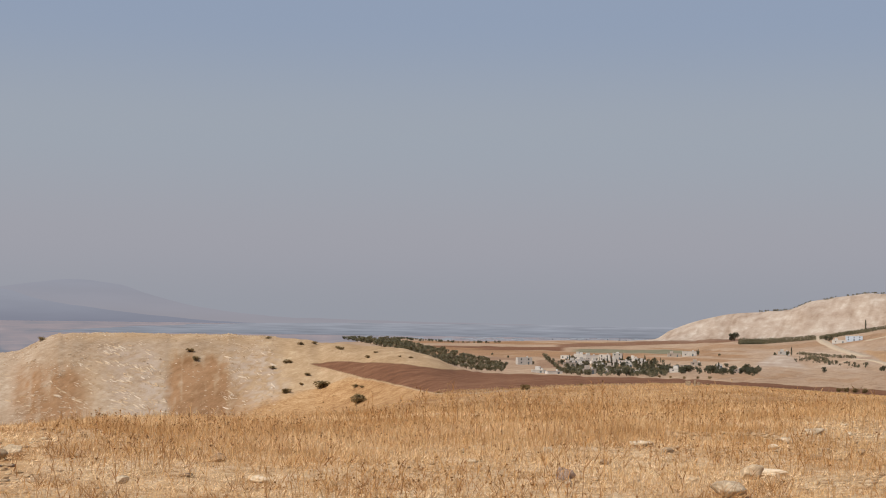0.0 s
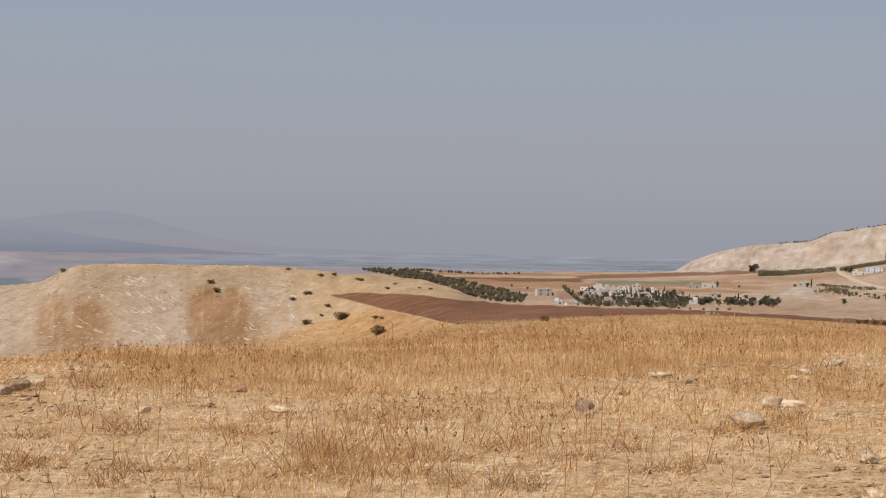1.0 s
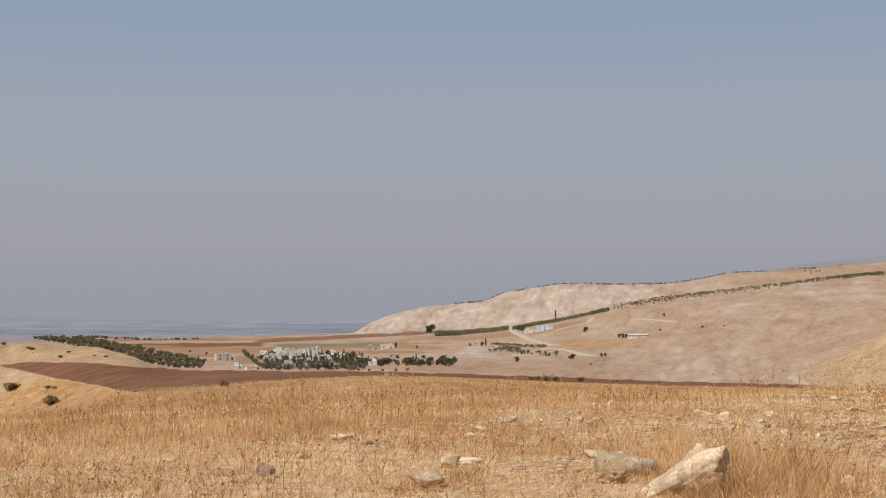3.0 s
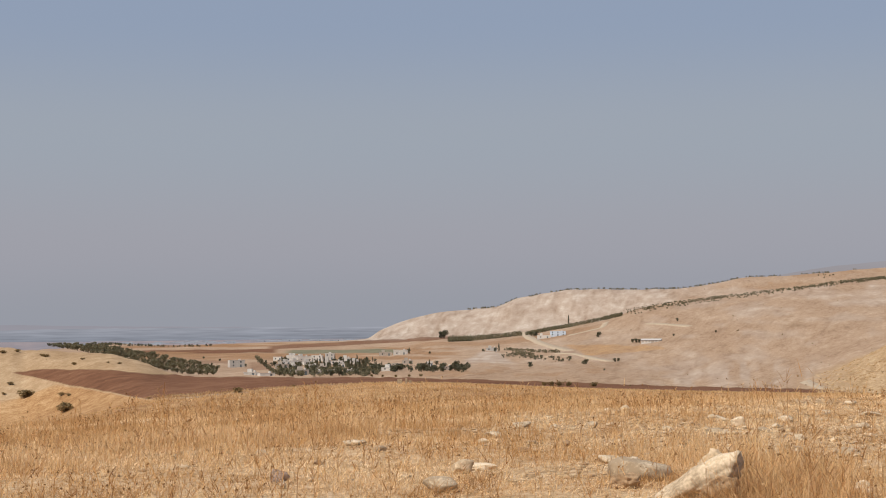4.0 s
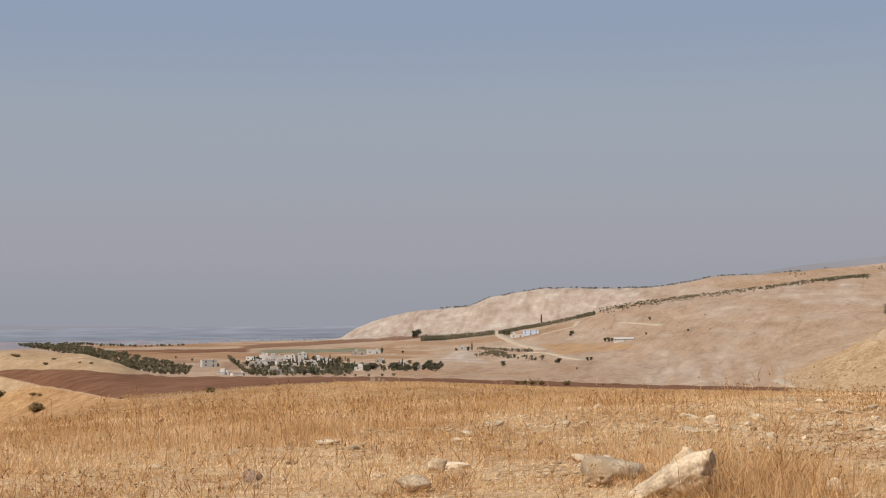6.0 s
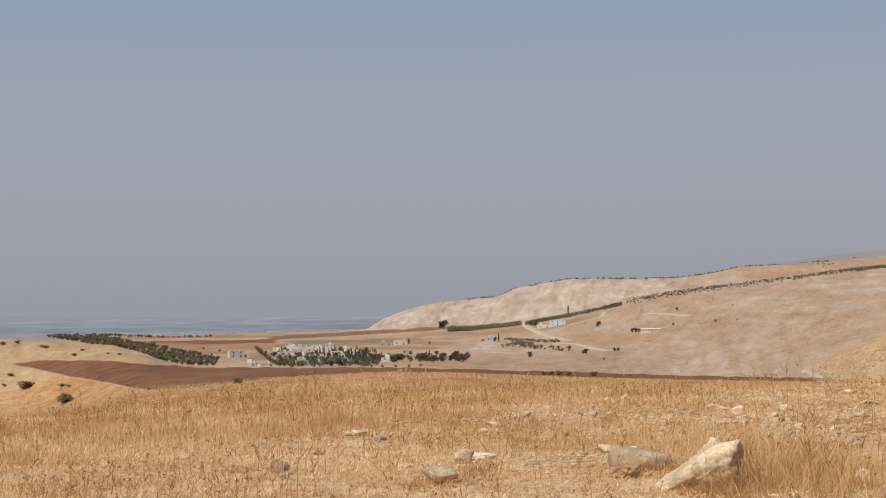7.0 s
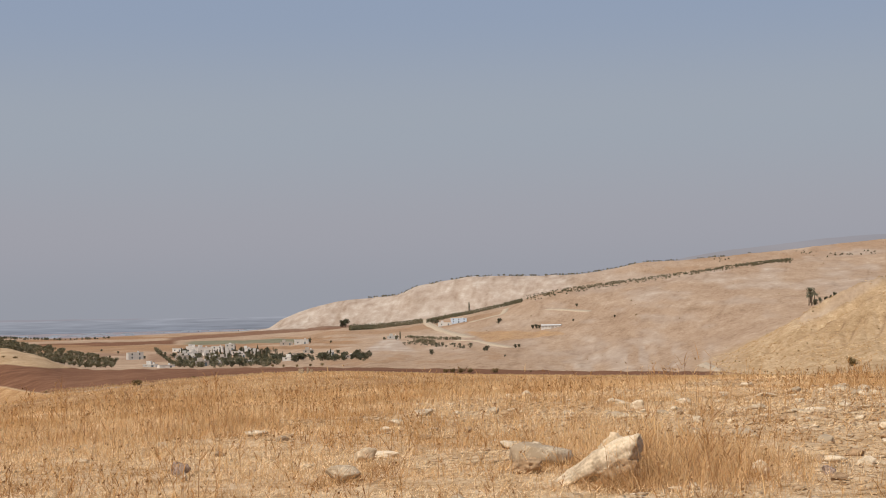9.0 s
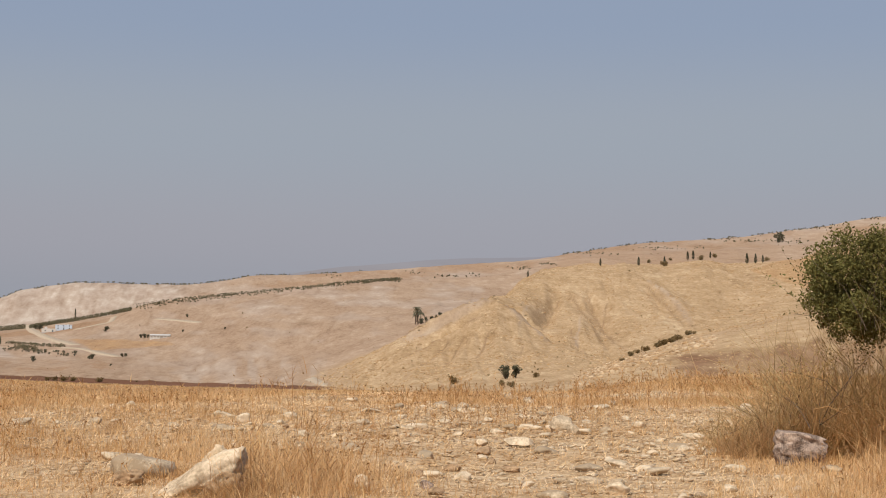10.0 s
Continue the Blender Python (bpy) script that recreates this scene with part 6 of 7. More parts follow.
def build_pebbles():
    rng = np.random.RandomState(8)
    a, r = rng.uniform(-26, 46, 90000), np.sqrt(rng.uniform(7.5 ** 2, 36 ** 2, 90000))
    keep = rng.rand(len(a)) < bare(a, r) ** 2
    a, r = a[keep][:15000], r[keep][:15000]
    base = np.array([(1, 0, 0.2), (0.3, 0.9, 0.25), (-0.7, 0.6, 0.15), (-0.8, -0.5, 0.3), (0.2, -1, 0.1), (0.25, 0.1, 0.42), (0, 0, -0.4)])
    tri = np.array([(0, 1, 5), (1, 2, 5), (2, 3, 5), (3, 4, 5), (4, 0, 5), (1, 0, 6), (2, 1, 6), (3, 2, 6), (4, 3, 6), (0, 4, 6)])
    n = len(a)
    s = (0.012 + 0.04 * rng.rand(n) ** 2 + 0.05 * (rng.rand(n) < 0.12) * rng.rand(n)) * np.clip((r - 4) / 10, 0.5, 1)
    v = base[None] * rng.uniform(0.7, 1.3, (n, 7, 3)) * s[:, None, None]
    an = rng.uniform(0, 6.28, n)
    x = v[..., 0] * np.cos(an)[:, None] - v[..., 1] * np.sin(an)[:, None]
    y = v[..., 0] * np.sin(an)[:, None] + v[..., 1] * np.cos(an)[:, None]
    X, Y = r * np.sin(np.radians(a)), r * np.cos(np.radians(a))
    v = np.stack([x + X[:, None], y + Y[:, None], v[..., 2] + height(X, Y)[:, None]], -1)
    f = (tri[None] + 7 * np.arange(n)[:, None, None]).reshape(-1, 3)
    m = random_tint_material("pebble", [(0.46, 0.33, 0.20), (0.55, 0.42, 0.27), (0.63, 0.51, 0.36), (0.40, 0.275, 0.165)], 0.95)
    tagged(new("gravel", mesh_of("gravel", v.reshape(-1, 3), f, m)), "pale limestone gravel over bare soil", "gravel", kind="stuff")


build_pebbles()


# ---------------------------------------------------------------- near field: dry grass
def blades(rng, x, y, z, h, lean, width, bend=0.35):
    """Bent tapering blades: three rows of two, closed to a tip."""
    n = len(x)
    an, wn = rng.uniform(0, 6.28, n), rng.uniform(0, 6.28, n)
    dx, dy = np.cos(an) * lean, np.sin(an) * lean
    wx, wy = np.cos(wn) * width / 2, np.sin(wn) * width / 2
    rows = []
    for f, wf in ((0.0, 1.0), (0.5, 0.85), (1.0, 0.0)):
        k = f * (1 - bend) + bend * f * f
        cx, cy, cz = x + dx * h * k, y + dy * h * k, z + h * f * np.sqrt(np.clip(1 - (lean * k) ** 2, 0.15, 1))
        if wf:
            rows += [np.stack([cx - wx * wf, cy - wy * wf, cz], 1), np.stack([cx + wx * wf, cy + wy * wf, cz], 1)]
        else:
            rows += [np.stack([cx, cy, cz], 1)]
    v = np.stack(rows, 1)
    base = 5 * np.arange(n)[:, None]
    f = np.concatenate([base + np.array([[0, 1, 3]]), base + np.array([[0, 3, 2]]), base + np.array([[2, 3, 4]])], 0)
    return v.reshape(-1, 3), f, (x + dx * h, y + dy * h, v[:, 4, 2])


def slivers(rng, x, y, z, length, width):
    """Short straight straws lying at a low angle, one triangle each."""
    n = len(x)
    an, up = rng.uniform(0, 6.28, n), rng.uniform(0.05, 0.6, n)
    dx, dy = np.cos(an) * length, np.sin(an) * length
    wx, wy = -np.sin(an) * width * 0.7, np.cos(an) * width * 0.7
    v = np.stack([np.stack([x - wx, y - wy, z], 1), np.stack([x + wx, y + wy, z + 0.3 * width], 1), np.stack([x + dx, y + dy, z + up * length], 1)], 1)
    return v.reshape(-1, 3), np.arange(3 * n).reshape(-1, 3)


def build_grass():
    rng = np.random.RandomState(12)

    def scatter(n, r0, r1, power=1.6):
        a = rng.uniform(-27, 47, n)
        r = (r0 ** power + (r1 ** power - r0 ** power) * rng.rand(n)) ** (1 / power)
        return a, r

    # tufts
    a, r = scatter(125000, 7.3, 52, 1.45)
    edge = smooth_interp(a, FIELD_EDGE) * 1.12
    n1 = fbm(r * np.sin(np.radians(a)) / 3.0 + 5, r * np.cos(np.radians(a)) / 3.0 + 9, 3)
    dens = np.clip(1.05 - 1.05 * bare(a, r), 0.08, 1) * np.clip(0.62 + 2.2 * (n1 - 0.38), 0.35, 1)
    dens *= 1 - 0.6 * between(a, -40, -14.5, 3) * np.clip((r - 12.5) / 2, 0, 1)
    keep = (rng.rand(len(a)) < dens) & (r < edge)
    a, r, n1 = a[keep], r[keep], n1[keep]
    per = 8
    n = len(a)
    rim = np.clip((r / smooth_interp(a, FIELD_EDGE) - 0.75) / 0.3, 0, 1)
    tall = (0.065 + 0.105 * np.clip((n1 - 0.35) * 3, 0, 1)) * rng.uniform(0.6, 1.3, n) * np.clip(0.55 + (r - 9) / 12, 0.55, 1)
    tall *= 1 + 1.6 * between(a, 44.6, 50, 1.2) * between(r, 14.5, 20, 1.5) + 1.1 * between(a, 21.3, 26, 1.5) * between(r, 12.5, 19, 2) + 0.3 * between(a, -9, -3, 2) * between(r, 9, 13, 1) + 0.15 * between(a, -3, 12, 3) * between(r, 15, 40, 4)
    tall *= 1 - 0.5 * between(a, -40, -14.5, 3) * np.clip((r - 12.5) / 2, 0, 1)
    A, Rr, Hh = np.repeat(a, per), np.repeat(r, per), np.repeat(tall, per)
    x = Rr * np.sin(np.radians(A)) + rng.normal(0, 0.10, n * per)
    y = Rr * np.cos(np.radians(A)) + rng.normal(0, 0.10, n * per)
    h = Hh * rng.uniform(0.5, 1.3, n * per)
    v, f, _ = blades(rng, x, y, height(x, y) - 0.01, h, np.abs(rng.normal(0, 0.68, n * per)).clip(0, 0.97), (0.0022 + 0.00015 * Rr) * rng.uniform(0.6, 1.6, n * per))
    tagged(new("dry_grass", mesh_of("dry_grass", v, f, STRAW)), "dense dry straw-coloured grass over the near field", "grass", kind="stuff")
    # taller weed stalks with small seed heads
    a, r = scatter(34000, 8, 46, 1.7)
    n1 = fbm(r * np.sin(np.radians(a)) / 1.6 + 50, r * np.cos(np.radians(a)) / 1.6 + 19, 3)
    dens = np.clip(1.0 - bare(a, r), 0.02, 1) * np.clip((n1 - 0.45) * 6, 0.07, 1)
    dens = np.maximum(dens, 0.42 * between(a, 27, 43, 3) * between(r / smooth_interp(a, FIELD_EDGE), 0.68, 1.1, 0.1))
    dens = np.maximum(dens, 0.9 * between(a, 21.5, 25.5, 1.2) * between(r, 12.5, 17, 2))
    keep = (rng.rand(len(a)) < dens) & (r < smooth_interp(a, FIELD_EDGE) * 1.05) & ~((a < -14.5) & (r > 13))
    a, r = a[keep], r[keep]
    x, y = r * np.sin(np.radians(a)), r * np.cos(np.radians(a))
    n2 = fbm(x / 2.4 + 11, y / 2.4 + 27, 2)
    h = rng.uniform(0.14, 0.36, len(a)) * (1 + 0.6 * between(a, 21.5, 25.5, 1.2)) * (0.8 + 1.6 * np.clip((n2 - 0.5) * 4, 0, 0.6))
    v, f, (tx, ty, tz) = blades(rng, x, y, height(x, y) - 0.01, h, np.abs(rng.normal(0, 0.4, len(a))).clip(0, 0.9), 0.003 + 0.00018 * r, 0.2)
    pieces = [(v, f)]
    for k in range(5):  # side shoots
        g = rng.uniform(0.4, 1.0, len(a))
        bx, by, bz = x + (tx - x) * g, y + (ty - y) * g, height(x, y) + (tz - height(x, y)) * g
        v2, f2, _ = blades(rng, bx, by, bz, h * rng.uniform(0.12, 0.35, len(a)), rng.uniform(0.4, 0.9, len(a)), 0.004 + 0.00022 * r, 0.1)
        pieces.append((v2, f2))
    v, f = joined(pieces)
    tagged(new("weed_stalks", mesh_of("weed_stalks", v, f, STALK)), "brown dried weed stalks standing above the grass", "weeds", kind="stuff")
    heads = rng.rand(len(a)) < 0.6
    c = np.stack([tx[heads], ty[heads], tz[heads]], 1)
    c = np.repeat(c, 3, 0) + rng.normal(0, 0.013, (3 * len(c), 3))
    v, q = leaf_quads(rng, c, 0.007 + 0.00025 * np.repeat(r[heads], 3), aspect=0.8)
    tagged(new("seed_heads", mesh_of("seed_heads", v, q, random_tint_material("seed_head", [(0.26, 0.15, 0.068), (0.42, 0.265, 0.125), (0.33, 0.20, 0.092)], 0.9))), "small brown seed heads on dried weeds", "weeds", kind="stuff")
    # fallen straw
    a, r = scatter(330000, 7.3, 38)
    keep = rng.rand(len(a)) < np.clip(1.15 - 0.66 * bare(a, r), 0.2, 1)
    a, r = a[keep], r[keep]
    x, y = r * np.sin(np.radians(a)), r * np.cos(np.radians(a))
    v, f = slivers(rng, x, y, height(x, y) + rng.uniform(0, 0.04, len(x)), rng.uniform(0.03, 0.12, len(x)), (0.0022 + 0.00015 * r) * rng.uniform(0.6, 1.7, len(x)))
    tagged(new("fallen_straw", mesh_of("fallen_straw", v, f, LITTER)), "fallen bleached straw littering the soil", "straw", kind="stuff")


build_grass()


def build_far_grass():
    """Coarser tufts over the golden slope that falls away behind the near rise."""
    rng = np.random.RandomState(77)
    a = rng.uniform(-7, 31, 75000)
    r = (34 ** 1.3 + (188 ** 1.3 - 34 ** 1.3) * rng.rand(75000)) ** (1 / 1.3)
    x, y = r * np.sin(np.radians(a)), r * np.cos(np.radians(a))
    z = height(x, y)
    e = np.degrees(np.arctan2(z - EYE, r))
    low = smooth_interp(a, table(-7, -3.6, -3, -2.6, 0.3, -2.62, 3.4, -2.46, 9, -2.28, 15, -2.5, 20, -2.66, 27, -2.75, 31, -2.8))
    keep = (e < low + 0.02) & (rng.rand(len(a)) < np.clip(4 * fbm(x / 9 + 2, y / 9 + 6, 3) - 1.1, 0.15, 1))
    a, r, x, y = a[keep], r[keep], x[keep], y[keep]
    per = 2
    x, y, r = np.repeat(x, per) + rng.normal(0, 0.15, per * len(x)), np.repeat(y, per) + rng.normal(0, 0.15, per * len(y)), np.repeat(r, per)
    v, f, _ = blades(rng, x, y, height(x, y) - 0.02, rng.uniform(0.08, 0.26, len(x)), np.abs(rng.normal(0, 0.6, len(x))).clip(0, 0.95), 0.012 + 0.00022 * r)
    tagged(new("slope_grass", mesh_of("slope_grass", v, f, STRAW)), "golden dry grass on the slope behind the rise", "grass", kind="stuff")


build_far_grass()


def build_tussocks(name, a0, a1, r0, r1, n, size, colors, label, seed):
    """Low dry tussocks and clods, ranked loosely along the contour where sheep have trodden the slope."""
    rng = np.random.RandomState(seed)
    a, r = rng.uniform(a0, a1, n), np.sqrt(rng.uniform(r0 ** 2, r1 ** 2, n))
    keep = rng.rand(n) < np.clip(5 * fbm(a * 1.4 + 3, r / 2.6 + 7, 2) - 1.9, 0.08, 1) * np.clip(4 * fbm(a * 0.8, r / 30, 2) - 1.1, 0.3, 1)
    a, r = a[keep], r[keep]
    n = len(a)
    x, y = r * np.sin(np.radians(a)), r * np.cos(np.radians(a))
    s = size * (0.35 + rng.rand(n) ** 2)
    an = rng.uniform(0, 6.28, n)[:, None] + np.arange(5)[None] * 1.2566
    rad = s[:, None] * rng.uniform(0.6, 1.3, (n, 5))
    ring = np.stack([x[:, None] + np.cos(an) * rad * 1.35, y[:, None] + np.sin(an) * rad, np.repeat((height(x, y) - 0.12 * s)[:, None], 5, 1)], -1)
    tip = np.stack([x + rng.normal(0, 0.2, n) * s, y + rng.normal(0, 0.2, n) * s, height(x, y) + s * rng.uniform(0.35, 0.8, n)], -1)
    v = np.concatenate([ring, tip[:, None]], 1).reshape(-1, 3)
    f = (np.array([(k, (k + 1) % 5, 5) for k in range(5)])[None] + 6 * np.arange(n)[:, None, None]).reshape(-1, 3)
    tagged(new(name, mesh_of(name, v, f, random_tint_material(name + "_tone", colors, 0.95))), label, "tussocks", kind="stuff")


build_tussocks("hill_tussocks", 24.5, 42, 215, 475, 64000, 0.25, [(0.33, 0.215, 0.108), (0.45, 0.305, 0.165), (0.54, 0.395, 0.23), (0.39, 0.26, 0.135)], "straw tussocks and clods over the round hill", 61)
build_tussocks("slope_tussocks", 35, 44.5, 60, 212, 16000, 0.11, [(0.27, 0.165, 0.085), (0.42, 0.28, 0.145), (0.55, 0.39, 0.215), (0.33, 0.205, 0.105)], "dry brown tussocks on the bare slope below the rubble", 63)
build_tussocks("chalk_clods", -24, -6.2, 135, 285, 44000, 0.17, [(0.32, 0.22, 0.135), (0.43, 0.32, 0.215), (0.53, 0.425, 0.315), (0.37, 0.265, 0.17)], "chalky clods and tufts on the hill face", 62)


def build_rubble():
    """Band of pale field stones heaped below the hedge on the slope."""
    rng = np.random.RandomState(31)
    pieces = []
    line = line_of(33.9, -2.15, 35.2, -1.72, 36.6, -1.35, 38.2, -0.85, 39.2, -0.62)
    shapes = [(np.array([v.co[:] for v in m.vertices]), np.array([f.vertices[:] for f in m.polygons])) for m in STONES[:4]]
    for _ in range(800):
        f = rng.rand()
        a, e = line(f)
        p, r = ground_at(a, e + rng.normal(0, 0.13), 75)
        v, q = shapes[rng.randint(4)]
        an = rng.uniform(0, 6.28)
        s = 0.2 + 0.5 * rng.rand() ** 2
        c, sn = math.cos(an) * s, math.sin(an) * s
        pieces.append((np.stack([v[:, 0] * c - v[:, 1] * sn, v[:, 0] * sn + v[:, 1] * c, v[:, 2] * s], 1) + np.array(p), q))
    tagged(new("stone_rubble", mesh_of("stone_rubble", *joined(pieces), random_tint_material("rubble_stone", [(0.40, 0.28, 0.165), (0.52, 0.385, 0.24), (0.60, 0.465, 0.31), (0.32, 0.215, 0.12)], 0.95))), "band of pale field rubble below the hedge", "rubble", kind="stuff")


build_rubble()


def build_outcrops():
    """White chalk ledges that break through the turf of the hill in two bands."""
    rng = np.random.RandomState(58)
    shapes = [(np.array([v.co[:] for v in m.vertices]), np.array([f.vertices[:] for f in m.polygons])) for m in STONES[:6]]
    pieces = []
    for k in range(1500):
        if k < 800:
            a, e = rng.uniform(-12.4, -10.2), rng.uniform(-3.6, -1.0)
        elif k < 1150:
            a, e = rng.uniform(-8.0, -6.2), rng.uniform(-3.4, -0.9)
        else:
            a, e = rng.uniform(-19, -12.5), rng.uniform(-3.6, -1.6)
        if fbm(np.array(a * 2.5), np.array(e * 5.0), 2) < 0.49:
            continue
        p, r = ground_at(a, e, 90)
        if r > 300:
            continue
        v, q = shapes[rng.randint(6)]
        s = 0.14 + 0.42 * rng.rand() ** 3
        an = radians(-a) + rng.normal(0, 0.22) - 0.8
        lx, ly = v[:, 0] * s * rng.uniform(1.8, 4.5), v[:, 1] * s * 0.9
        x, y = p.x + lx * math.cos(an) - ly * math.sin(an), p.y + lx * math.sin(an) + ly * math.cos(an)
        pieces.append((np.stack([x, y, height(x, y) + v[:, 2] * s * 0.45], 1), q))
    m = random_tint_material("chalk_ledge", [(0.44, 0.335, 0.23), (0.53, 0.425, 0.31), (0.60, 0.50, 0.385), (0.40, 0.295, 0.195)], 0.95)
    tagged(new("chalk_outcrops", mesh_of("chalk_outcrops", *joined(pieces), m)), "broken white chalk ledges across dry hill turf", "outcrops", kind="stuff")


build_outcrops()


# ---------------------------------------------------------------- near bushes
def twigs(rng, n, centre, spread, height_, radius, lean):
    pieces = []
    for _ in range(n):
        an, rr = rng.uniform(0, 6.28), spread * math.sqrt(rng.uniform(0, 1))
        p = Vector((centre[0] + rr * math.cos(an), centre[1] + rr * math.sin(an), centre[2]))
        d = Vector((rng.gauss(0, lean), rng.gauss(0, lean), 1)).normalized()
        pts, h = [p.copy()], height_ * rng.uniform(0.5, 1.1)
        for s in range(4):
            d = (d + Vector((rng.gauss(0, 0.25), rng.gauss(0, 0.25), rng.gauss(-0.05, 0.15)))).normalized()
            p = p + d * h / 4
            pts.append(p.copy())
        w = radius * rng.uniform(0.6, 1.3)
        pieces.append(tube(pts, [w, w * 0.85, w * 0.65, w * 0.45, w * 0.2], 4))
    return pieces


def green_bush(a, r):
    """A broad leafy bush over a tangle of dry stems."""
    p = spot(a, r)
    top = base_of("bush", Matrix.Translation(p) @ Matrix.Rotation(radians(-a), 4, "Z"), "leafy green bush rising from dry tangled brushwood", "bush")
    rng, nr = random.Random(4), np.random.RandomState(4)
    stems = twigs(rng, 40, (0.45, 0.1, -0.05), 0.7, 2.0, 0.014, 0.4)
    part("stem_mass", mesh_of("stem_mass", *joined(stems), BARK, True), top)
    clumps = []
    while len(clumps) < 300:
        x, y, z = nr.uniform(-1.05, 2.3), nr.uniform(-1.0, 1.0), nr.uniform(1.35, 3.0)
        if ((x - 0.5) / 1.75) ** 2 + y * y + ((z - 2.16) / 0.8) ** 2 < nr.uniform(0.6, 1.1):
            clumps.append((x, y, z, nr.uniform(0.08, 0.26)))
    for _ in range(46):
        clumps.append((nr.uniform(-0.9, 1.7), nr.uniform(-0.8, 0.6), nr.uniform(1.5, 1.95), nr.uniform(0.08, 0.22)))
    for _ in range(8):
        clumps.append((nr.uniform(1.0, 2.1), nr.uniform(-0.5, 0.6), nr.uniform(1.1, 1.5), nr.uniform(0.08, 0.2)))
    pts = clump_points(nr, 100000, clumps, 0.15)
    part("foliage", mesh_of("foliage", *leaf_quads(nr, pts, 0.021, aspect=0.5), LEAF), top, "small dense green leaves")
    sprays, tips = twigs(rng, 240, (0.5, 0, 1.55), 1.45, 1.25, 0.004, 0.7), []
    part("twig_spray", mesh_of("twig_spray", *joined(sprays), BARK, True), top)
    for v, f in sprays:
        vv = v.reshape(-1, 4, 3).mean(1)
        tips += [vv[-1], (vv[-1] + vv[-2]) / 2, vv[-2], (vv[-2] + vv[-3]) / 2]
    tips = np.repeat(np.array(tips), 4, 0) + nr.normal(0, 0.03, (16 * len(sprays), 3))
    part("shoot_foliage", mesh_of("shoot_foliage", *leaf_quads(nr, tips, 0.02, aspect=0.5), LEAF), top, "leafy shoots standing out")
    tangle, pale, dark = [], [], []
    for x, h in ((-2.1, 0.45), (-1.8, 0.75), (-1.5, 1.1), (-1.2, 1.4), (-0.9, 1.35), (-0.6, 1.6), (-0.3, 1.75), (0.0, 1.7), (0.4, 1.8), (0.8, 1.7), (1.2, 1.7)):
        tangle += twigs(rng, 90 if x < -0.8 else 140, (x + rng.uniform(-0.15, 0.15), rng.uniform(-0.6, 0.4), -0.02), 0.42, h * rng.uniform(0.9, 1.15) * (1.3 if x > -1.6 else 1.0), 0.0042, 0.5)
        dark += twigs(rng, 30, (x + rng.uniform(-0.2, 0.2), rng.uniform(-0.6, 0.2), h * 0.35), 0.45, h * 0.6, 0.0055, 1.1)
        pale += twigs(rng, 230, (x + rng.uniform(-0.15, 0.15), rng.uniform(-1.1, -0.3), -0.02), 0.42, min(1.1, h * 0.72), 0.0048, 0.42)
    part("brushwood", mesh_of("brushwood", *joined(tangle), BRUSHWOOD), top, "tangled straw-brown dry brushwood")
    part("dead_wood", mesh_of("dead_wood", *joined(dark), DRY_BRUSH), top, "coarse brown dead twigs crossing the brushwood")
    part("straw_fringe", mesh_of("straw_fringe", *joined(pale), STRAW), top, "straw-coloured dry stems")
    scraps = [(x, nr.uniform(-0.7, 0.4), z, nr.uniform(0.10, 0.24)) for x, h in zip(np.linspace(-1.7, 1.9, 70), np.interp(np.linspace(-1.7, 1.9, 70), (-1.7, -0.6, 0.3, 1.9), (0.9, 1.5, 1.9, 1.9))) for z in nr.uniform(0.3, h, 2)]
    part("dead_leaf_mass", mesh_of("dead_leaf_mass", *leaf_quads(nr, clump_points(nr, 9000, scraps, 0.1), 0.017, aspect=0.4), BRUSHWOOD), top, "withered olive-brown leaves")
    for _ in range(26):
        part("twig", mesh_of("twig", *joined(twigs(rng, 1, (-0.7, -0.6, 0.4), 0.8, 1.05, 0.006, 0.7)), BARK), top, "dark leafless twig")
    limb = tube([(-1.0, -1.2, 0.2), (-0.93, -1.22, 0.55), (-0.98, -1.2, 0.85), (-0.9, -1.18, 1.2)], [0.009, 0.008, 0.006, 0.003], 5), tube([(-0.96, -1.22, 0.62), (-0.8, -1.25, 0.66), (-0.62, -1.28, 0.58), (-0.45, -1.26, 0.6), (-0.33, -1.25, 0.42), (-0.3, -1.25, 0.25)], [0.006, 0.007, 0.006, 0.006, 0.005, 0.003], 5)
    part("dead_branch", mesh_of("dead_branch", *joined(limb), STRAW, True), top, "bleached dead branch")
    return top


green_bush(45.7, 19.6)


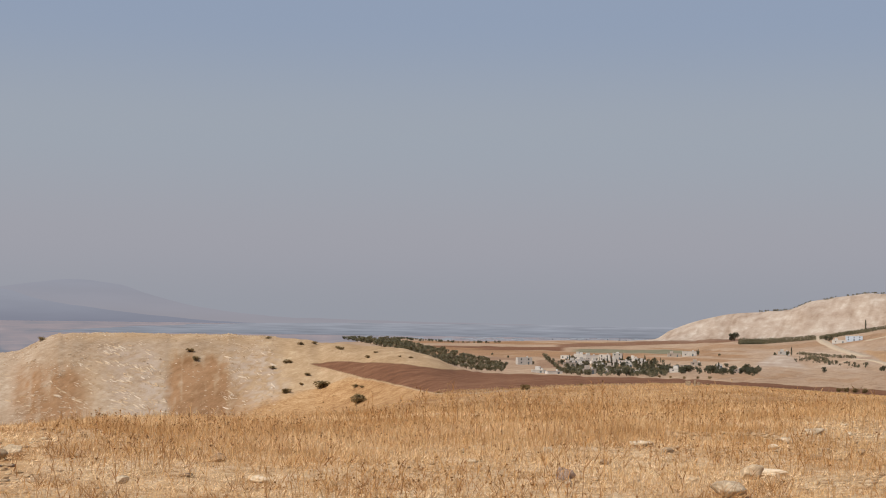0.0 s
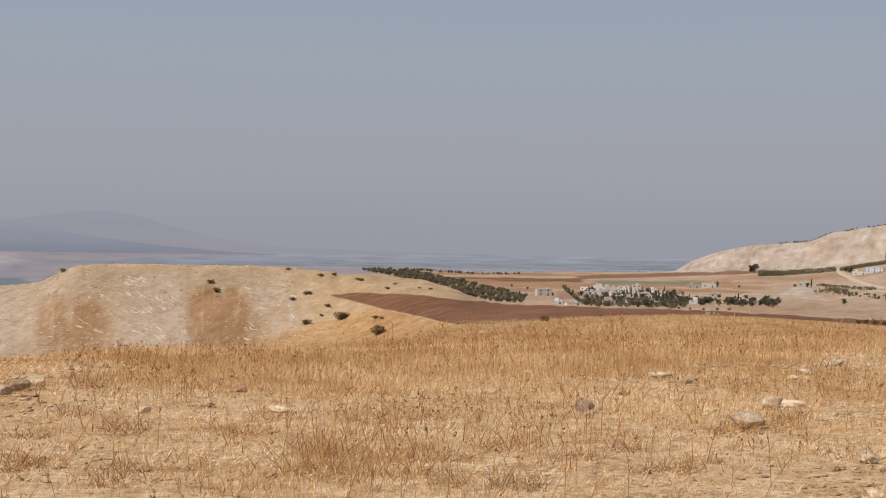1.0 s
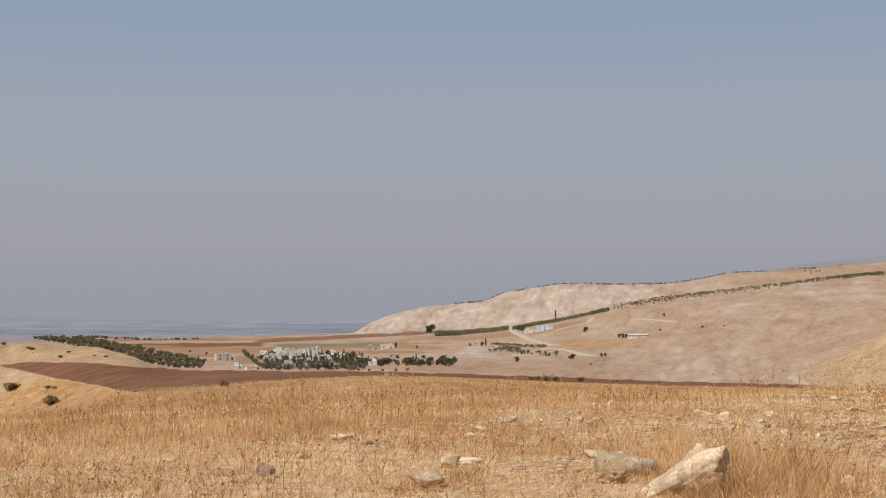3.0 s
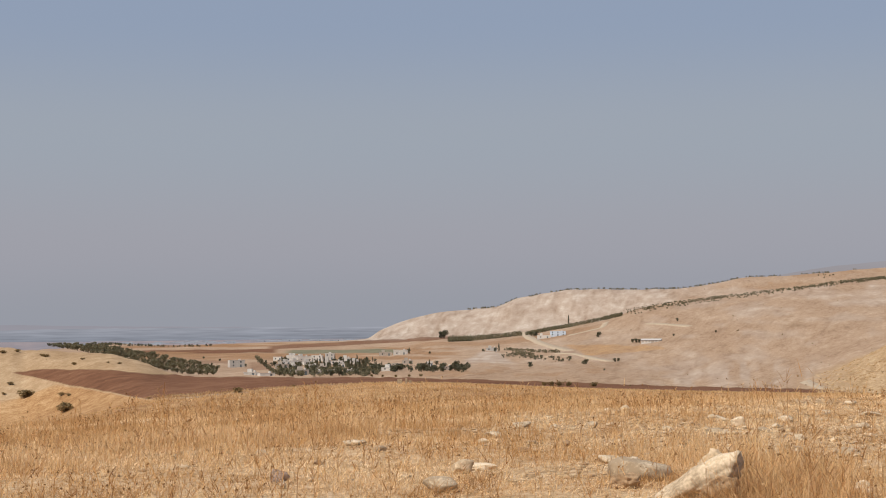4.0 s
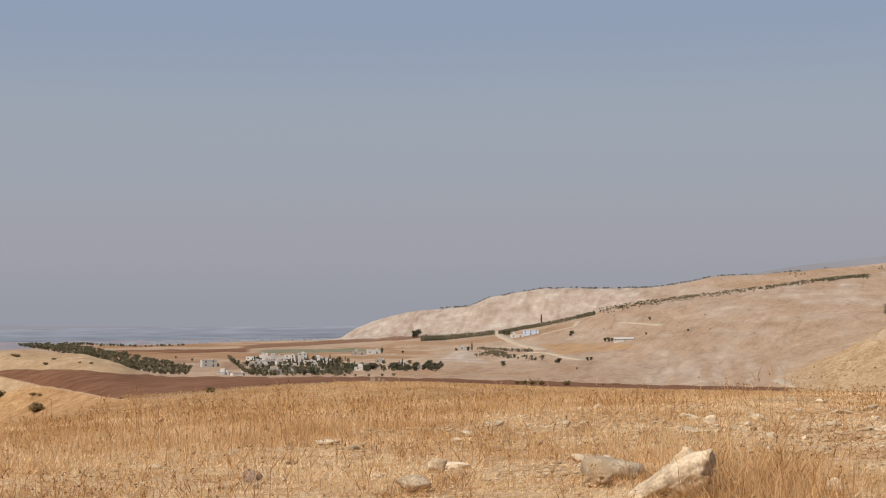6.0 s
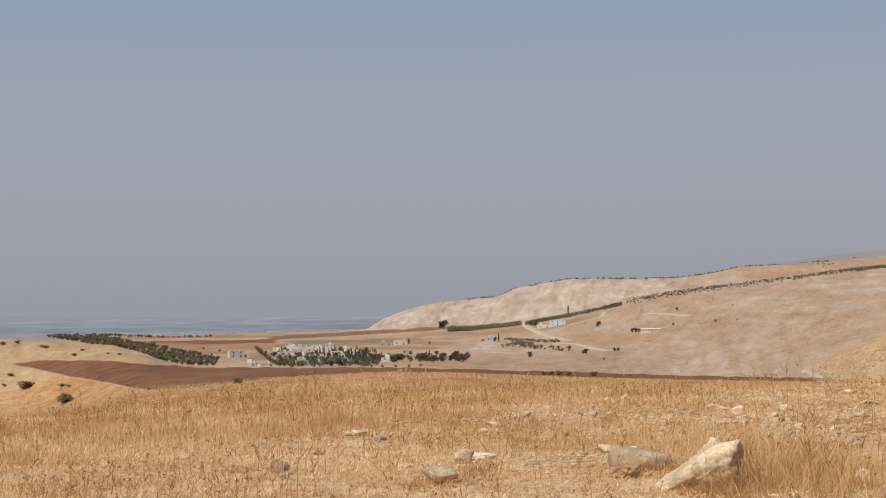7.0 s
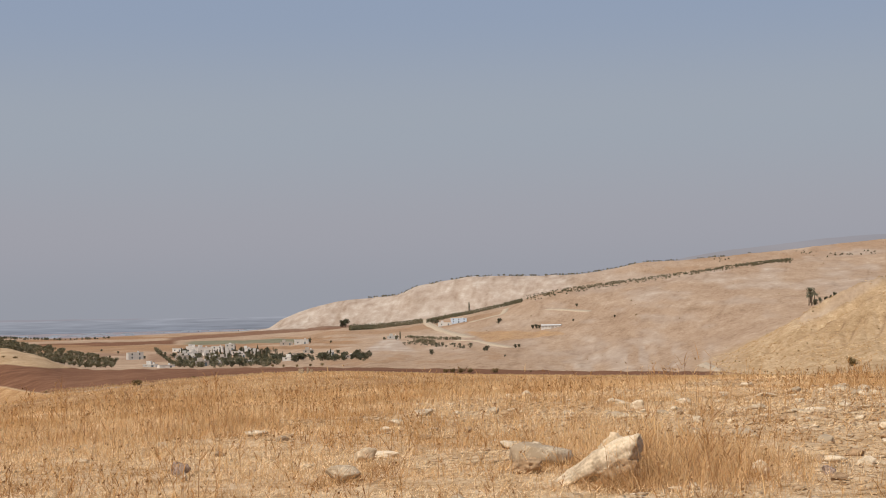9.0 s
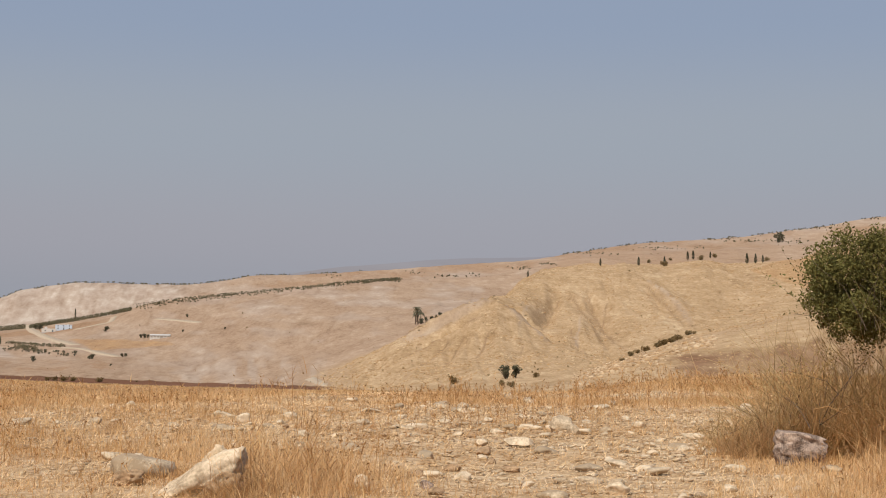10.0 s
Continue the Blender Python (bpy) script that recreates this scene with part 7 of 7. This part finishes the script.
def dry_bush(a, e, w, h):
    p, r = ground_at(a, e)
    top = base_of("dry_bush", Matrix.Translation(p) @ Matrix.Rotation(radians(-a), 4, "Z"), "wide low olive-brown dry bush at the stubble's rim", "bush")
    rng, nr = random.Random(14), np.random.RandomState(14)
    stems, pale = [], []
    for k in range(13):
        f = k / 12 - 0.5
        arch = math.sqrt(max(0.15, 1 - (2.0 * f) ** 2 * 0.8))
        stems += twigs(rng, 130, (f * w * 0.88, 0.1, -0.03), w * 0.09, h * arch * (0.85 + 0.25 * math.sin(k * 1.7 + 1) ** 2), 0.005, 0.22)
        pale += twigs(rng, 60, (f * w * 0.95, -0.15, -0.03), w * 0.09, h * 0.5, 0.0045, 0.25)
    part("stem_mass", mesh_of("stem_mass", *joined(stems), random_tint_material("dry_bush_stem", [(0.27, 0.185, 0.068), (0.45, 0.315, 0.12), (0.57, 0.405, 0.165), (0.34, 0.235, 0.088)], 0.8, 0.3)), top)
    part("straw_fringe", mesh_of("straw_fringe", *joined(pale), STRAW), top, "golden stems at the base")
    clumps = [((k / 16 - 0.5) * w * 0.86, nr.uniform(-0.1, 0.2), h * nr.uniform(0.35, 0.62), h * nr.uniform(0.2, 0.3)) for k in range(17)]
    leaf = random_tint_material("dry_bush_leaf", [(0.26, 0.182, 0.062), (0.40, 0.285, 0.102), (0.52, 0.37, 0.14), (0.32, 0.225, 0.08)], 0.8, 0.35)
    part("foliage", mesh_of("foliage", *leaf_quads(nr, clump_points(nr, 6500, clumps, 0.2), 0.015, aspect=0.35), leaf), top)


dry_bush(-20.5, -4.3, 2.15, 0.52)


def weed_tuft(a, e, w, h, seed, label):
    p, r = ground_at(a, e)
    rng = random.Random(seed)
    ob = new("weed_tuft", mesh_of("weed_tuft", *joined(twigs(rng, 110, (0, 0, -0.02), w / 2, h, 0.003, 0.75)), STALK if "rusty" in label or "tall" in label else DRY_BRUSH))
    ob.location = p
    tagged(ob, label, "weed", "weed tufts")


weed_tuft(2.2, -8.8, 0.42, 0.2, 1, "grey-brown twiggy weed tuft on thin soil")
weed_tuft(-5.2, -8.3, 0.5, 0.42, 2, "rusty brown dried weed clump")
weed_tuft(-5.0, -7.7, 0.4, 0.4, 3, "rusty brown dried weed clump")
weed_tuft(23.0, -6.6, 0.5, 0.55, 4, "tall dried brown weeds beside the boulder")
weed_tuft(24.2, -6.2, 0.45, 0.5, 5, "tall dried brown weeds beside the boulder")
weed_tuft(40.4, -4.9, 0.7, 0.6, 6, "dry brushwood before the green bush")
weed_tuft(41.0, -4.75, 0.7, 0.7, 7, "dry brushwood before the green bush")
weed_tuft(20.2, -6.85, 0.5, 0.16, 8, "tall thin dry grass before the boulder")
weed_tuft(21.05, -6.95, 0.5, 0.3, 12, "tall dried brown weeds beside the boulder")
weed_tuft(21.6, -6.8, 0.5, 0.45, 13, "tall dried brown weeds beside the boulder")
weed_tuft(21.3, -6.8, 0.5, 0.24, 9, "tall thin dry grass before the boulder")
weed_tuft(22.2, -6.7, 0.5, 0.45, 10, "tall dried brown weeds beside the boulder")
weed_tuft(17.9, -6.15, 0.4, 0.14, 11, "tall thin dry grass before the boulder")
clumps_, weed_rng_ = [], random.Random(30)
for k_ in range(58):
    p_, r_ = ground_at(_plants.uniform(-17, 27), -_plants.uniform(3.9, 8.8))
    for v_, f_ in twigs(weed_rng_, 80, (0, 0, -0.02), _plants.uniform(0.15, 0.4), _plants.uniform(0.14, 0.3), 0.003, 0.75):
        clumps_.append((v_ + np.array(p_), f_))
tagged(new("weed_clumps", mesh_of("weed_clumps", *joined(clumps_), STALK)), "rusty brown dried weed clumps scattered through the grass", "weeds", kind="stuff")
